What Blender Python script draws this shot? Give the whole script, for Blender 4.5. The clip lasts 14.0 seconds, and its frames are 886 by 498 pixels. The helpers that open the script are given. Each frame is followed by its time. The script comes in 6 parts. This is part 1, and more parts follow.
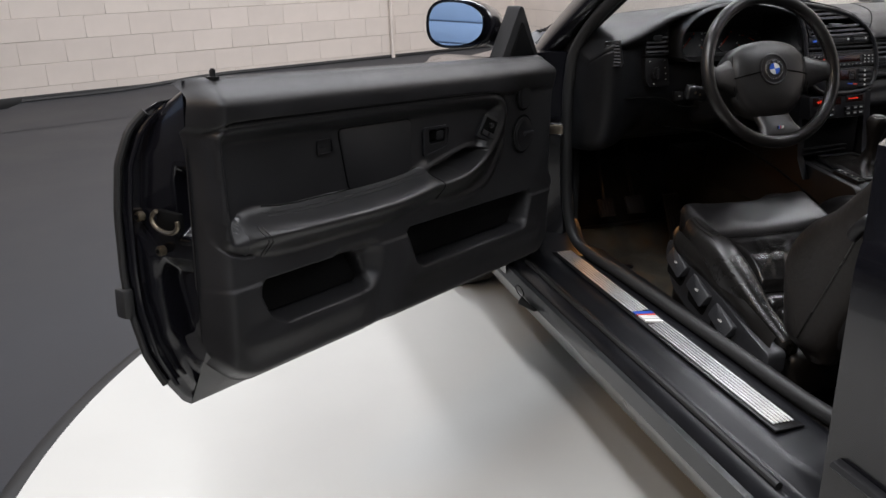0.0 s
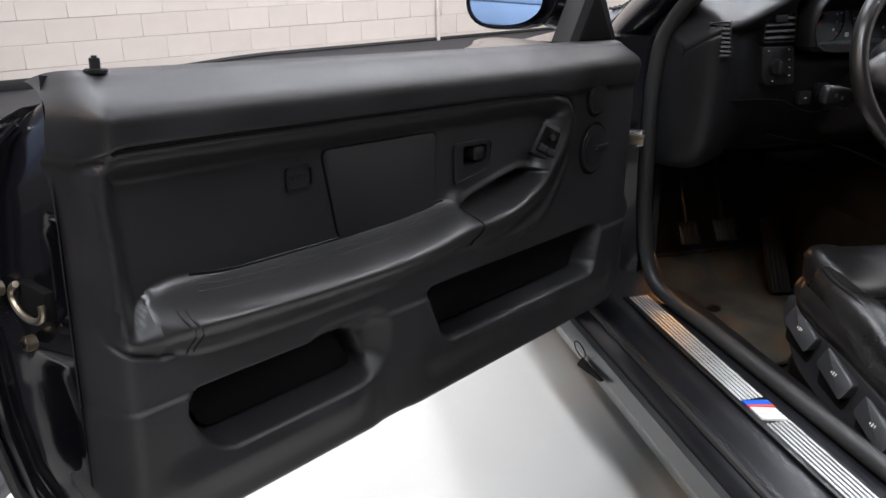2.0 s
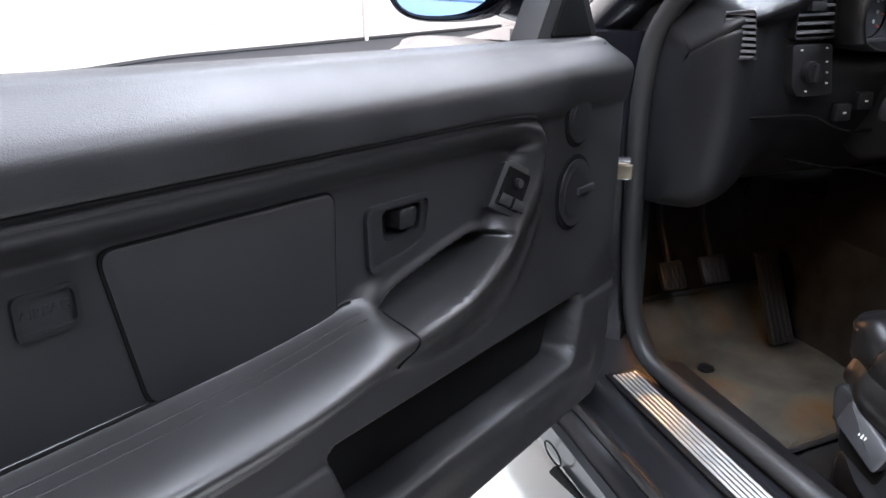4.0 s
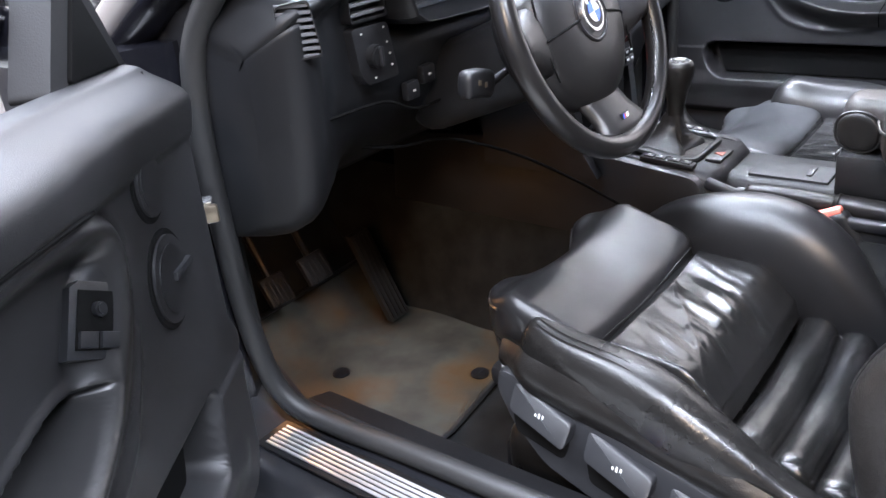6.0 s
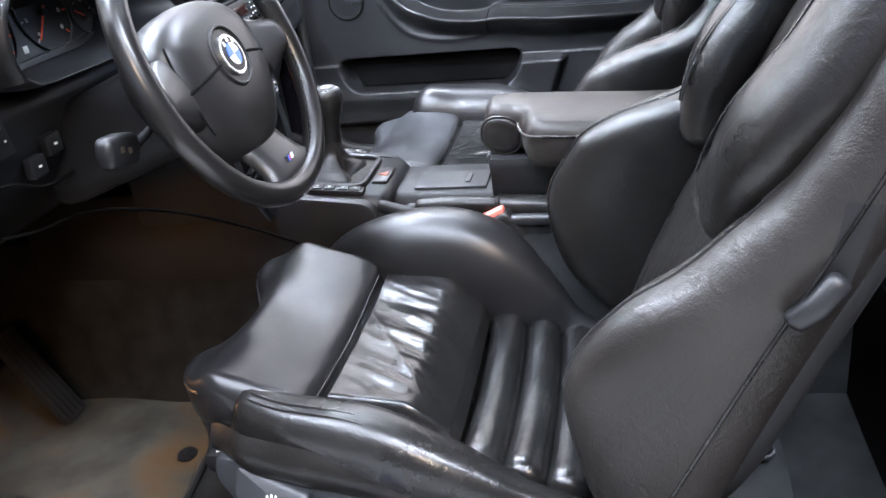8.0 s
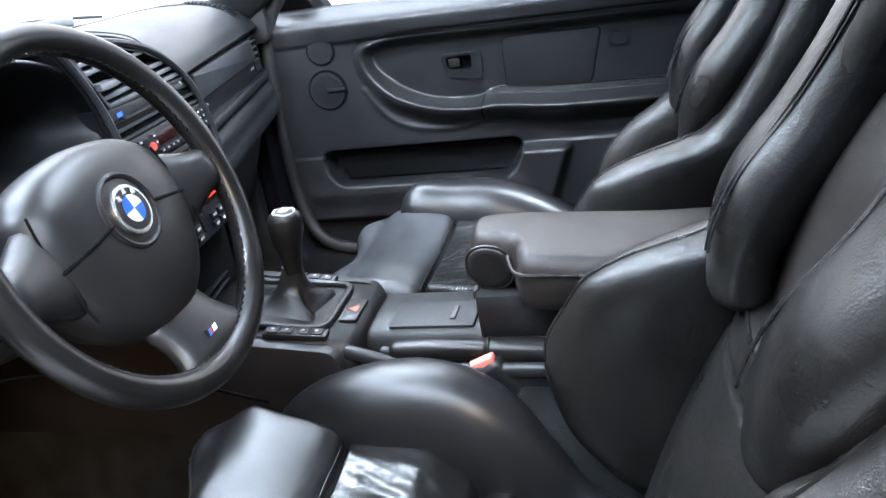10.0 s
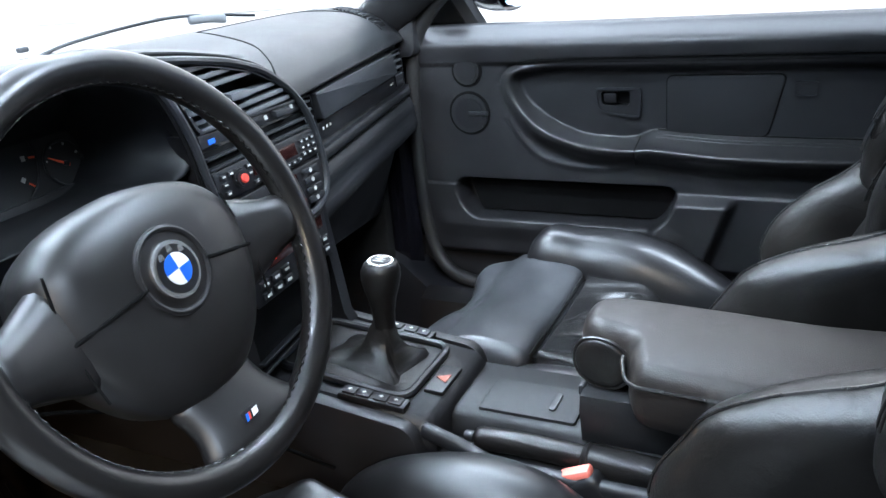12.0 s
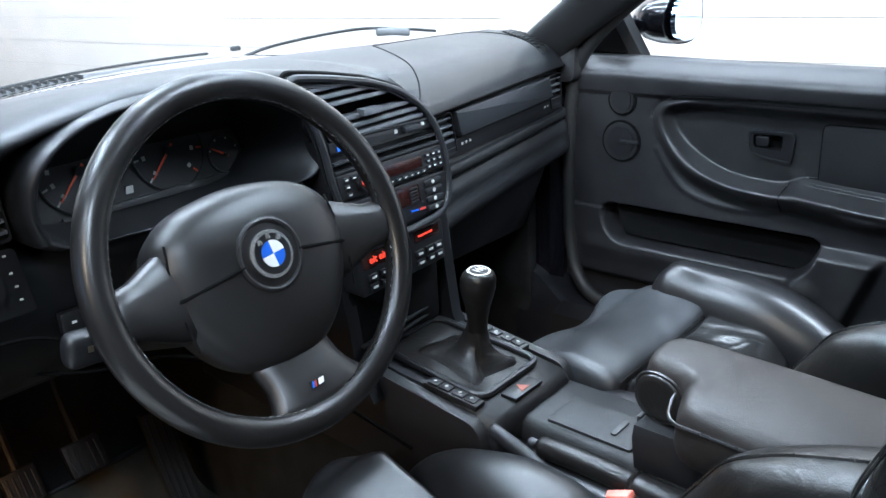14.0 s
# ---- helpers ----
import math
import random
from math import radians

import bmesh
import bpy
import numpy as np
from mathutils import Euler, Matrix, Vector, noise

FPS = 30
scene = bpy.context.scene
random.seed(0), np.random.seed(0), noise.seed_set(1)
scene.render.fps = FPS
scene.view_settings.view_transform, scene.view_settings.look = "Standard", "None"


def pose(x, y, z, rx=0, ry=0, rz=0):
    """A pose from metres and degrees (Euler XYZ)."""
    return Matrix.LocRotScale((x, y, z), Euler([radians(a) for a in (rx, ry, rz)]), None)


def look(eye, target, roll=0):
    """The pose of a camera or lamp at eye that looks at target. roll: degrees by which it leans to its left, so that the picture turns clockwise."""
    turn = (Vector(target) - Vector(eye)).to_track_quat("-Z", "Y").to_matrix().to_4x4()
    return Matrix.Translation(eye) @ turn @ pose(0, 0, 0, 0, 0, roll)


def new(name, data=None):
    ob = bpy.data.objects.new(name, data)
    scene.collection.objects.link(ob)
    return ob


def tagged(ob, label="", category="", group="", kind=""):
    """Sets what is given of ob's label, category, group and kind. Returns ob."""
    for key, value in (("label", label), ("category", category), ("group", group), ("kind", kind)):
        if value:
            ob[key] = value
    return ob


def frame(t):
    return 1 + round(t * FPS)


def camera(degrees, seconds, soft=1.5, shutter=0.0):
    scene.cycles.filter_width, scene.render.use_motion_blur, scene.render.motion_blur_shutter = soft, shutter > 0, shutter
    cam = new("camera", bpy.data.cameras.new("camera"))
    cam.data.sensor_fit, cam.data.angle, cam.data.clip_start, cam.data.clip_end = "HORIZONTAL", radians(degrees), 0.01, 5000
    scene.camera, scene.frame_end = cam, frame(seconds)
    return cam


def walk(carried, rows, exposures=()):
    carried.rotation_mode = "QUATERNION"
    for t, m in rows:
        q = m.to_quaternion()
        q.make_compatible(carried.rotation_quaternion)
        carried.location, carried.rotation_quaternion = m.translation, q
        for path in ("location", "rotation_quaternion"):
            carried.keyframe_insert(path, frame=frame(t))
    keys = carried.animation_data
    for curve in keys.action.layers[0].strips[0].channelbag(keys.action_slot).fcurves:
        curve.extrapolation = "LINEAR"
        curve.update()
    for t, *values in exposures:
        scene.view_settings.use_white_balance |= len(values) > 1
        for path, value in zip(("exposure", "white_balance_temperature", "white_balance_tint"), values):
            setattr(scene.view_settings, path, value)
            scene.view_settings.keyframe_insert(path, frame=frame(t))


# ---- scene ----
cam = camera(58.1, 14.0)
METRES, EYE, TILT, LEAN, TURN = 2.0, 1.3, -24.0, 0.0, -25.0
PATH = [
    (0, (-1.567, -1.449, 1.102), (-1.072, 0.369, 0.432), -1.7),
    (0.5, (-1.541, -1.338, 1.085), (-1.055, 0.481, 0.409), -1.6),
    (1, (-1.498, -1.214, 1.073), (-1.04, 0.607, 0.385), -1.5),
    (1.5, (-1.459, -1.099, 1.064), (-1.037, 0.727, 0.363), -1.3),
    (2, (-1.428, -0.98, 1.051), (-1.042, 0.851, 0.346), -1.3),
    (2.2, (-1.424, -0.923, 1.051), (-1.036, 0.902, 0.332), -1.1),
    (4.3, (-1.284, -0.527, 0.999), (-0.676, 1.241, 0.289), -1.4),
    (4.5, (-1.266, -0.507, 1.005), (-0.6, 1.234, 0.281), -1.6),
    (5, (-1.242, -0.461, 1.013), (-0.366, 1.172, 0.261), -2.4),
    (5.5, (-1.233, -0.416, 1.019), (-0.115, 1.045, 0.233), -4.4),
    (6, (-1.238, -0.344, 1.027), (0.15, 0.821, 0.18), -6.3),
    (6.5, (-1.22, -0.296, 1.026), (0.333, 0.589, 0.129), -7.5),
    (7, (-1.214, -0.28, 1.03), (0.436, 0.366, 0.103), -8.1),
    (7.5, (-1.202, -0.289, 1.032), (0.494, 0.227, 0.107), -8.1),
    (8, (-1.18, -0.292, 1.041), (0.553, 0.14, 0.142), -7.3),
    (8.5, (-1.141, -0.283, 1.055), (0.619, 0.108, 0.188), -7.3),
    (9, (-1.084, -0.287, 1.065), (0.693, 0.109, 0.237), -7.8),
    (9.2, (-1.053, -0.293, 1.063), (0.727, 0.122, 0.251), -8.4),
    (11.3, (-0.788, -0.316, 1.086), (0.939, 0.337, 0.318), -5.8),
    (11.5, (-0.776, -0.319, 1.089), (0.929, 0.394, 0.324), -5.7),
    (12, (-0.761, -0.315, 1.085), (0.894, 0.525, 0.34), -5.5),
    (12.5, (-0.756, -0.321, 1.083), (0.851, 0.62, 0.354), -5.1),
    (13, (-0.756, -0.355, 1.089), (0.789, 0.696, 0.374), -4.6),
    (13.5, (-0.757, -0.406, 1.104), (0.714, 0.748, 0.394), -3.8),
    (14, (-0.761, -0.466, 1.119), (0.632, 0.788, 0.421), -3.0),
]
walk(cam, [(t, look(eye, target, roll)) for t, eye, target, roll in PATH], [(0, -1.15, 6850, 16), (1, -1.05, 6850, 16), (2.2, -0.45, 6650, 16), (4.3, 0.7, 6200, 16), (5, 0.9, 6120, 17), (7, 1.15, 6080, 17), (9, 1.05, 5930, 13), (11.3, 0.65, 5730, 9), (14, 0.3, 5660, 7)])

# ---------- light ----------
world = bpy.data.worlds.new("hall_air")
world.use_nodes = True
world.node_tree.nodes["Background"].inputs[0].default_value = (0.9, 0.95, 1.0, 1)
world.node_tree.nodes["Background"].inputs[1].default_value = 0.05
scene.world = world


def area_lamp(name, eye, target, sx, sy, watts, color):
    data = bpy.data.lights.new(name, "AREA")
    data.shape, data.size, data.size_y, data.energy, data.color = "RECTANGLE", sx, sy, watts, color
    ob = new(name, data)
    ob.matrix_world = look(eye, target)
    return ob


COOL, WARM = (0.86, 0.93, 1.0), (1.0, 0.78, 0.55)
for x, y, w in ((-3.0, -0.3, 120), (-1.6, 1.6, 180), (0.2, 2.4, 180), (1.9, 2.2, 120), (-1.9, -2.3, 250), (1.6, -2.3, 260), (2.2, -5.2, 120)):
    area_lamp("ceiling_tube_light", (x, y, 3.9), (x, y, 0), 0.30, 3.0, w, COOL)
# Extra lamps, not known fixtures, that brighten the hall walls.
for x, y in ((-2.5, 5.3), (0.6, 6.4), (1.5, 4.6), (2.0, 0.6), (-5.2, 1.0)):
    area_lamp("added_wall_fill_light", (x, y, 3.7), (x + (-1.2 if x < -5 else 1.2 if x > 1 else 0), y + (1.2 if y > 5 else 0), 1.2), 2.4, 0.25, 60 if x < -5 else 110 if x < -2 else 120, COOL)
area_lamp("hall_spot_light", (-4.0, -1.9, 3.2), (-0.5, 0.1, 0.5), 0.5, 0.5, 60, WARM)
for x in (-0.33, 0.36):
    area_lamp("footwell_lamp", (x - 0.22 if x < 0 else x, 0.58, 0.52), (x - 0.16, 0.50, 0.2), 0.10, 0.06, 0.40 if x < 0 else 0.45, (1.0, 0.48, 0.16))


# ---------- materials ----------
def material(name, base, rough=0.5, metal=0.0, coat=0.0, spec=0.5, var=0.25, vscale=6.0, bump=0.0, bscale=200.0,
             bkind="noise", wear=None, wscale=9.0, wmin=0.55, rvar=0.06, emit=None, glow=0.0, random_tint=0.0, crease=0.0, cscale=22.0):
    """A surface with two scales of change in tone and gloss, and a fine relief."""
    m = bpy.data.materials.new(name)
    m.use_nodes = True
    t = m.node_tree
    b = t.nodes["Principled BSDF"]
    L = t.links.new
    pos = t.nodes.new("ShaderNodeTexCoord")
    big = t.nodes.new("ShaderNodeTexNoise")
    big.inputs["Scale"].default_value, big.inputs["Detail"].default_value = vscale, 6
    L(pos.outputs["Object"], big.inputs["Vector"])
    ramp = t.nodes.new("ShaderNodeMapRange")
    ramp.inputs[1].default_value, ramp.inputs[2].default_value = 0.3, 0.7
    ramp.inputs[3].default_value, ramp.inputs[4].default_value = 1 - var, 1 + var
    L(big.outputs[0], ramp.inputs[0])
    mul = t.nodes.new("ShaderNodeVectorMath")
    mul.operation = "SCALE"
    mul.inputs[0].default_value = base
    L(ramp.outputs[0], mul.inputs["Scale"])
    out = mul.outputs[0]
    if random_tint:
        info = t.nodes.new("ShaderNodeObjectInfo")
        mr = t.nodes.new("ShaderNodeMapRange")
        mr.inputs[3].default_value, mr.inputs[4].default_value = 1 - random_tint, 1 + random_tint
        L(info.outputs["Random"], mr.inputs[0])
        m2 = t.nodes.new("ShaderNodeVectorMath")
        m2.operation = "SCALE"
        L(out, m2.inputs[0]), L(mr.outputs[0], m2.inputs["Scale"])
        out = m2.outputs[0]
    if wear:
        wn = t.nodes.new("ShaderNodeTexNoise")
        wn.inputs["Scale"].default_value, wn.inputs["Detail"].default_value = wscale, 9
        L(pos.outputs["Object"], wn.inputs["Vector"])
        wr = t.nodes.new("ShaderNodeMapRange")
        wr.inputs[1].default_value, wr.inputs[2].default_value = wmin, wmin + 0.14
        L(wn.outputs[0], wr.inputs[0])
        mix = t.nodes.new("ShaderNodeMix")
        mix.data_type = "RGBA"
        mix.inputs["B"].default_value = (*wear, 1)
        L(wr.outputs[0], mix.inputs["Factor"]), L(out, mix.inputs["A"])
        out = mix.outputs["Result"]
    L(out, b.inputs["Base Color"])
    fine = t.nodes.new("ShaderNodeTexNoise" if bkind == "noise" else "ShaderNodeTexVoronoi")
    fine.inputs["Scale"].default_value = bscale
    if bkind == "crack":
        fine.feature = "DISTANCE_TO_EDGE"
    L(pos.outputs["Object"], fine.inputs["Vector"])
    rr = t.nodes.new("ShaderNodeMapRange")
    rr.inputs[1].default_value, rr.inputs[2].default_value = 0.3, 0.7
    rr.inputs[3].default_value, rr.inputs[4].default_value = max(0.02, rough - rvar), min(1, rough + rvar)
    L(big.outputs[0], rr.inputs[0])
    L(rr.outputs[0], b.inputs["Roughness"])
    if bump:
        bn = t.nodes.new("ShaderNodeBump")
        bn.inputs["Strength"].default_value, bn.inputs["Distance"].default_value = bump, 0.001
        L(fine.outputs[0], bn.inputs["Height"])
        L(bn.outputs[0], b.inputs["Normal"])
    if crease:
        cn = t.nodes.new("ShaderNodeTexNoise")
        cn.inputs["Scale"].default_value, cn.inputs["Detail"].default_value, cn.inputs["Distortion"].default_value = cscale, 5, 1.6
        L(pos.outputs["Object"], cn.inputs["Vector"])
        cb = t.nodes.new("ShaderNodeBump")
        cb.inputs["Strength"].default_value, cb.inputs["Distance"].default_value = crease, 0.006
        L(cn.outputs[0], cb.inputs["Height"])
        if bump:
            L(bn.outputs[0], cb.inputs["Normal"])
        L(cb.outputs[0], b.inputs["Normal"])
    b.inputs["Metallic"].default_value, b.inputs["Coat Weight"].default_value = metal, coat
    b.inputs["Coat Roughness"].default_value = 0.04
    b.inputs["Specular IOR Level"].default_value = spec
    if emit:
        b.inputs["Emission Color"].default_value = (*emit, 1)
        b.inputs["Emission Strength"].default_value = glow
    return m


def glass_material(name, tint, rough=0.0, ior=1.45):
    m = bpy.data.materials.new(name)
    m.use_nodes = True
    b = m.node_tree.nodes["Principled BSDF"]
    b.inputs["Base Color"].default_value = (*tint, 1)
    b.inputs["Transmission Weight"].default_value, b.inputs["Roughness"].default_value, b.inputs["IOR"].default_value = 1, rough, ior
    return m


VINYL = material("grained_vinyl", (0.0128, 0.0126, 0.0135), 0.43, spec=0.45, bump=0.30, bscale=1000, var=0.3, vscale=9)
VINYL_SOFT = material("soft_dash_vinyl", (0.0072, 0.0075, 0.0083), 0.45, spec=0.26, bump=0.14, bscale=1200, var=0.18, vscale=3)
# One black leather in two tones: armrest lit from above, insert shaded.
ARM_VINYL = material("armrest_leather_lit_tone", (0.0145, 0.0143, 0.0146), 0.33, bump=0.06, bscale=1200, var=0.2, vscale=8, rvar=0.05)
CLOTH = material("door_insert_leather_shade_tone", (0.0102, 0.0102, 0.0110), 0.41, bump=0.10, bscale=1200, var=0.2, vscale=5)
LEATHER = material("black_leather", (0.0085, 0.0082, 0.0080), 0.22, bump=0.09, bscale=360, bkind="crack", var=0.25, vscale=9, rvar=0.05, crease=0.13)
LEATHER_SATIN = material("satin_grey_leather", (0.0115, 0.0112, 0.0116), 0.32, spec=0.5, bump=0.10, bscale=800, var=0.2, vscale=7, rvar=0.04, crease=0.05)
LEATHER_MAT = material("matt_black_leather", (0.0085, 0.0078, 0.0072), 0.31, spec=0.32, bump=0.25, bscale=340, rvar=0.05, bkind="crack", var=0.3, vscale=8, crease=0.17, cscale=32)
ARM_LEATHER = material("matt_brown_black_leather", (0.0160, 0.0136, 0.0120), 0.44, spec=0.30, bump=0.3, bscale=420, bkind="crack", var=0.2, vscale=6, crease=0.08)
RIM = material("rim_leather", (0.0085, 0.0078, 0.0074), 0.29, bump=0.015, bscale=900, var=0.2, vscale=14, rvar=0.008)
HUB = material("airbag_vinyl", (0.0105, 0.0098, 0.0096), 0.38, bump=0.10, bscale=1300, var=0.12, vscale=6, rvar=0.01)
SHELL = material("matt_black_shell_plastic", (0.0085, 0.0085, 0.009), 0.6, spec=0.25, bump=0.2, bscale=700, var=0.15)
TRIM_DARK = material("matt_black_trim", (0.0075, 0.0077, 0.0082), 0.52, spec=0.30, bump=0.3, bscale=900, var=0.15)
LEATHER_WORN = material("worn_leather", (0.01, 0.0095, 0.009), 0.28, bump=0.22, bscale=190, bkind="crack", var=0.35, vscale=12, crease=0.16, cscale=35,
                        wear=(0.032, 0.030, 0.028), wscale=40, wmin=0.64)
WING = material("brown_black_leather", (0.0135, 0.0118, 0.0105), 0.39, spec=0.34, bump=0.35, bscale=380, rvar=0.06, bkind="crack", var=0.3, vscale=10, crease=0.20, cscale=42)
# Worn leather greyed up: the windscreen's reflection is put into its colour.
LEATHER_GREY = material("worn_leather_sheen_in_colour", (0.024, 0.025, 0.027), 0.40, spec=0.5, bump=0.06, bscale=500, rvar=0.06, var=0.3, vscale=14, crease=0.05)
SUEDE = material("dark_suede", (0.009, 0.0095, 0.011), 0.6, spec=0.3, bump=0.5, bscale=900, var=0.35, vscale=8)
PLASTIC = material("black_plastic", (0.008, 0.008, 0.0088), 0.40, spec=0.42, bump=0.2, bscale=1200, var=0.15)
PLASTIC_GREY = material("grey_black_plastic", (0.013, 0.0135, 0.015), 0.40, spec=0.42, bump=0.25, bscale=900, var=0.15)
RUBBER = material("black_rubber", (0.014, 0.014, 0.014), 0.55, bump=0.2, bscale=400, var=0.2)
# Near-black tone stands in for shade in recesses and gaps; also seams.
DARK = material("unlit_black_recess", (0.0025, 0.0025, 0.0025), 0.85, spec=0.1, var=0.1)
PAINT = material("black_car_paint", (0.005, 0.005, 0.007), 0.22, coat=0.35, spec=0.4, var=0.05, rvar=0.004)
# Lower sill black greyed: the floor's reflection is put into the base colour.
PAINT_GREY = material("rocker_paint_with_reflection", (0.035, 0.037, 0.038), 0.32, coat=0.5, var=0.15, bump=0.04, bscale=300)
SILL_FILM = material("satin_black_sill_film", (0.009, 0.0095, 0.0115), 0.36, spec=0.45, var=0.2, vscale=12, bump=0.05, bscale=500, rvar=0.05)
CHROME = material("polished_chrome", (0.86, 0.87, 0.88), 0.2, metal=0.9, var=0.05, rvar=0.04)
STEEL = material("dull_zinc_steel", (0.26, 0.22, 0.165), 0.42, metal=1.0, var=0.25, vscale=40)
ALU = material("brushed_aluminium", (0.72, 0.73, 0.74), 0.42, metal=0.75, var=0.08, vscale=30)
CARPET = material("charcoal_carpet", (0.017, 0.0178, 0.0178), 0.95, spec=0.1, bump=1.0, bscale=700, var=0.4, vscale=18)
MAT = material("worn_grey_floor_mat", (0.055, 0.058, 0.051), 0.95, spec=0.1, bump=1.0, bscale=600, var=0.45, vscale=9,
               wear=(0.075, 0.05, 0.026), wscale=5, wmin=0.50)
WHITE = material("white_paint_mark", (0.8, 0.8, 0.78), 0.5, var=0.05)
BLUE = material("blue_enamel", (0.02, 0.12, 0.62), 0.3, var=0.05, coat=0.5)
RED = material("red_plastic", (0.60, 0.06, 0.04), 0.4, var=0.1)
ORANGE = material("faded_red_mark", (0.22, 0.055, 0.03), 0.5, var=0.05)
# Blue-tinted glass; the tint also stands in for the hall's bluish reflection.
MIRROR = material("mirror_glass", (0.62, 0.76, 0.93), 0.02, metal=1.0, var=0.0, rvar=0.0)
DIAL = material("dial_face", (0.012, 0.012, 0.012), 0.5, var=0.1)
DIAL_MARK = material("dial_marks", (0.45, 0.45, 0.42), 0.6, var=0.1)
NEEDLE = material("orange_needle", (0.7, 0.07, 0.02), 0.5, var=0.05)
LED = material("red_display_digits", (0.2, 0.01, 0.01), 0.5, emit=(1.0, 0.05, 0.02), glow=1.6)
LCD = material("dark_display_window", (0.02, 0.006, 0.005), 0.15, var=0.1)
GLASS = glass_material("windscreen_glass", (0.97, 0.99, 0.98), ior=1.12)
BLOCK = material("cream_painted_block", (0.68, 0.61, 0.55), 0.75, bump=0.5, bscale=120, var=0.06, vscale=3, random_tint=0.035,
                 wear=(0.60, 0.53, 0.47), wscale=5, wmin=0.66)
MORTAR = material("painted_joint", (0.50, 0.45, 0.40), 0.85, bump=0.6, bscale=150, var=0.1)
HALL_WALL = material("plain_hall_wall", (0.22, 0.21, 0.20), 0.8, bump=0.3, bscale=60, var=0.08, vscale=1)
CEILING = material("dark_hall_ceiling", (0.10, 0.10, 0.105), 0.9, var=0.1, vscale=1)
FLOOR = material("grey_hall_floor", (0.037, 0.0385, 0.043), 0.55, spec=0.3, bump=0.25, bscale=90, var=0.1, vscale=1.3)
DISC = material("white_turntable_top", (0.58, 0.58, 0.55), 0.42, rvar=0.015, bump=0.1, bscale=60, var=0.03, vscale=2.5)
SHUTTER = material("pale_blue_shutter", (0.46, 0.60, 0.80), 0.5, var=0.08, vscale=2)
# Slats paled: light falling through the windscreen is put into their colour.
SLAT = material("vent_slat_lit_plastic", (0.085, 0.087, 0.093), 0.34, bump=0.2, bscale=900, var=0.15)
BUCKLE = material("pale_red_plastic", (0.62, 0.16, 0.12), 0.4, var=0.1)
COWL = material("weathered_grey_plastic", (0.075, 0.078, 0.082), 0.5, bump=0.3, bscale=300, var=0.3, vscale=20)
PALE_PLASTIC = material("pale_grey_plastic", (0.22, 0.225, 0.235), 0.5, bump=0.3, bscale=300, var=0.2, vscale=20)
WOODTRIM = material("dark_trim_strip", (0.03, 0.031, 0.034), 0.34, bump=0.2, bscale=1000, var=0.1)


# ---------- mesh tools ----------
WORLD = {}


def thing(name, base, label, category, group="", kind="", m=None):
    ob = new(name)
    ob.empty_display_size = 0.05
    WORLD[ob] = m if m is not None else Matrix.Translation(base)
    ob.matrix_world = WORLD[ob]
    return tagged(ob, label, category, group, kind)


def finish(bm, sharp=38):
    for e in bm.edges:
        e.smooth = e.calc_face_angle(0) < radians(sharp)
    for f in bm.faces:
        f.smooth = True


def part(name, bm, mat, parent=None, label="", local=False, kind="", category="", group="", sub=0, sharp=38):
    """Links a bmesh as one mesh object; coordinates are the world's unless local."""
    finish(bm, sharp)
    me = bpy.data.meshes.new(name)
    root = parent
    while root is not None and root not in WORLD:
        root = root.parent
    if parent is not None and not local:
        bm.transform(WORLD[root].inverted())
    bm.to_mesh(me)
    bm.free()
    me.materials.append(mat)
    ob = new(name, me)
    if parent is not None:
        ob.parent = parent
    if sub:
        md = ob.modifiers.new("smooth", "SUBSURF")
        md.levels = md.render_levels = sub
    return tagged(ob, label, category, group, kind)


def rbox(c, s, bev=0.004, rot=(0, 0, 0), seg=2):
    bm = bmesh.new()
    bmesh.ops.create_cube(bm, size=1, matrix=Matrix.Diagonal((*s, 1)))
    if bev:
        bmesh.ops.bevel(bm, geom=bm.edges[:], offset=min(bev, min(s) * 0.49), segments=seg, profile=0.5, affect="EDGES")
    bm.transform(pose(*c, *rot))
    return bm


def loft(rings, caps=True):
    bm = bmesh.new()
    n = len(rings[0])
    vs = [[bm.verts.new(p) for p in r] for r in rings]
    for a, b in zip(vs, vs[1:]):
        for i in range(n):
            bm.faces.new((a[i], a[(i + 1) % n], b[(i + 1) % n], b[i]))
    if caps:
        bm.faces.new(vs[0][::-1]), bm.faces.new(vs[-1])
    bmesh.ops.recalc_face_normals(bm, faces=bm.faces[:])
    return bm


def sring(c, A, B, a, b, e=2.5, n=28):
    c, A, B = Vector(c), Vector(A), Vector(B)
    out = []
    for k in range(n):
        th = 2 * math.pi * k / n
        x, y = math.cos(th), math.sin(th)
        out.append(c + A * (a * math.copysign(abs(x) ** (2 / e), x)) + B * (b * math.copysign(abs(y) ** (2 / e), y)))
    return out


def smooth_line(pts, n):
    """n points on a Catmull-Rom line through pts (tuples of any length)."""
    P = [np.array(p, float) for p in pts]
    P = [2 * P[0] - P[1], *P, 2 * P[-1] - P[-2]]
    out = []
    for k in range(n):
        s = k / (n - 1) * (len(P) - 3)
        i = min(int(s), len(P) - 4)
        t = s - i
        a, b, c, d = P[i:i + 4]
        out.append(0.5 * (2 * b + (c - a) * t + (2 * a - 5 * b + 4 * c - d) * t * t + (3 * b - a - 3 * c + d) * t ** 3))
    return out


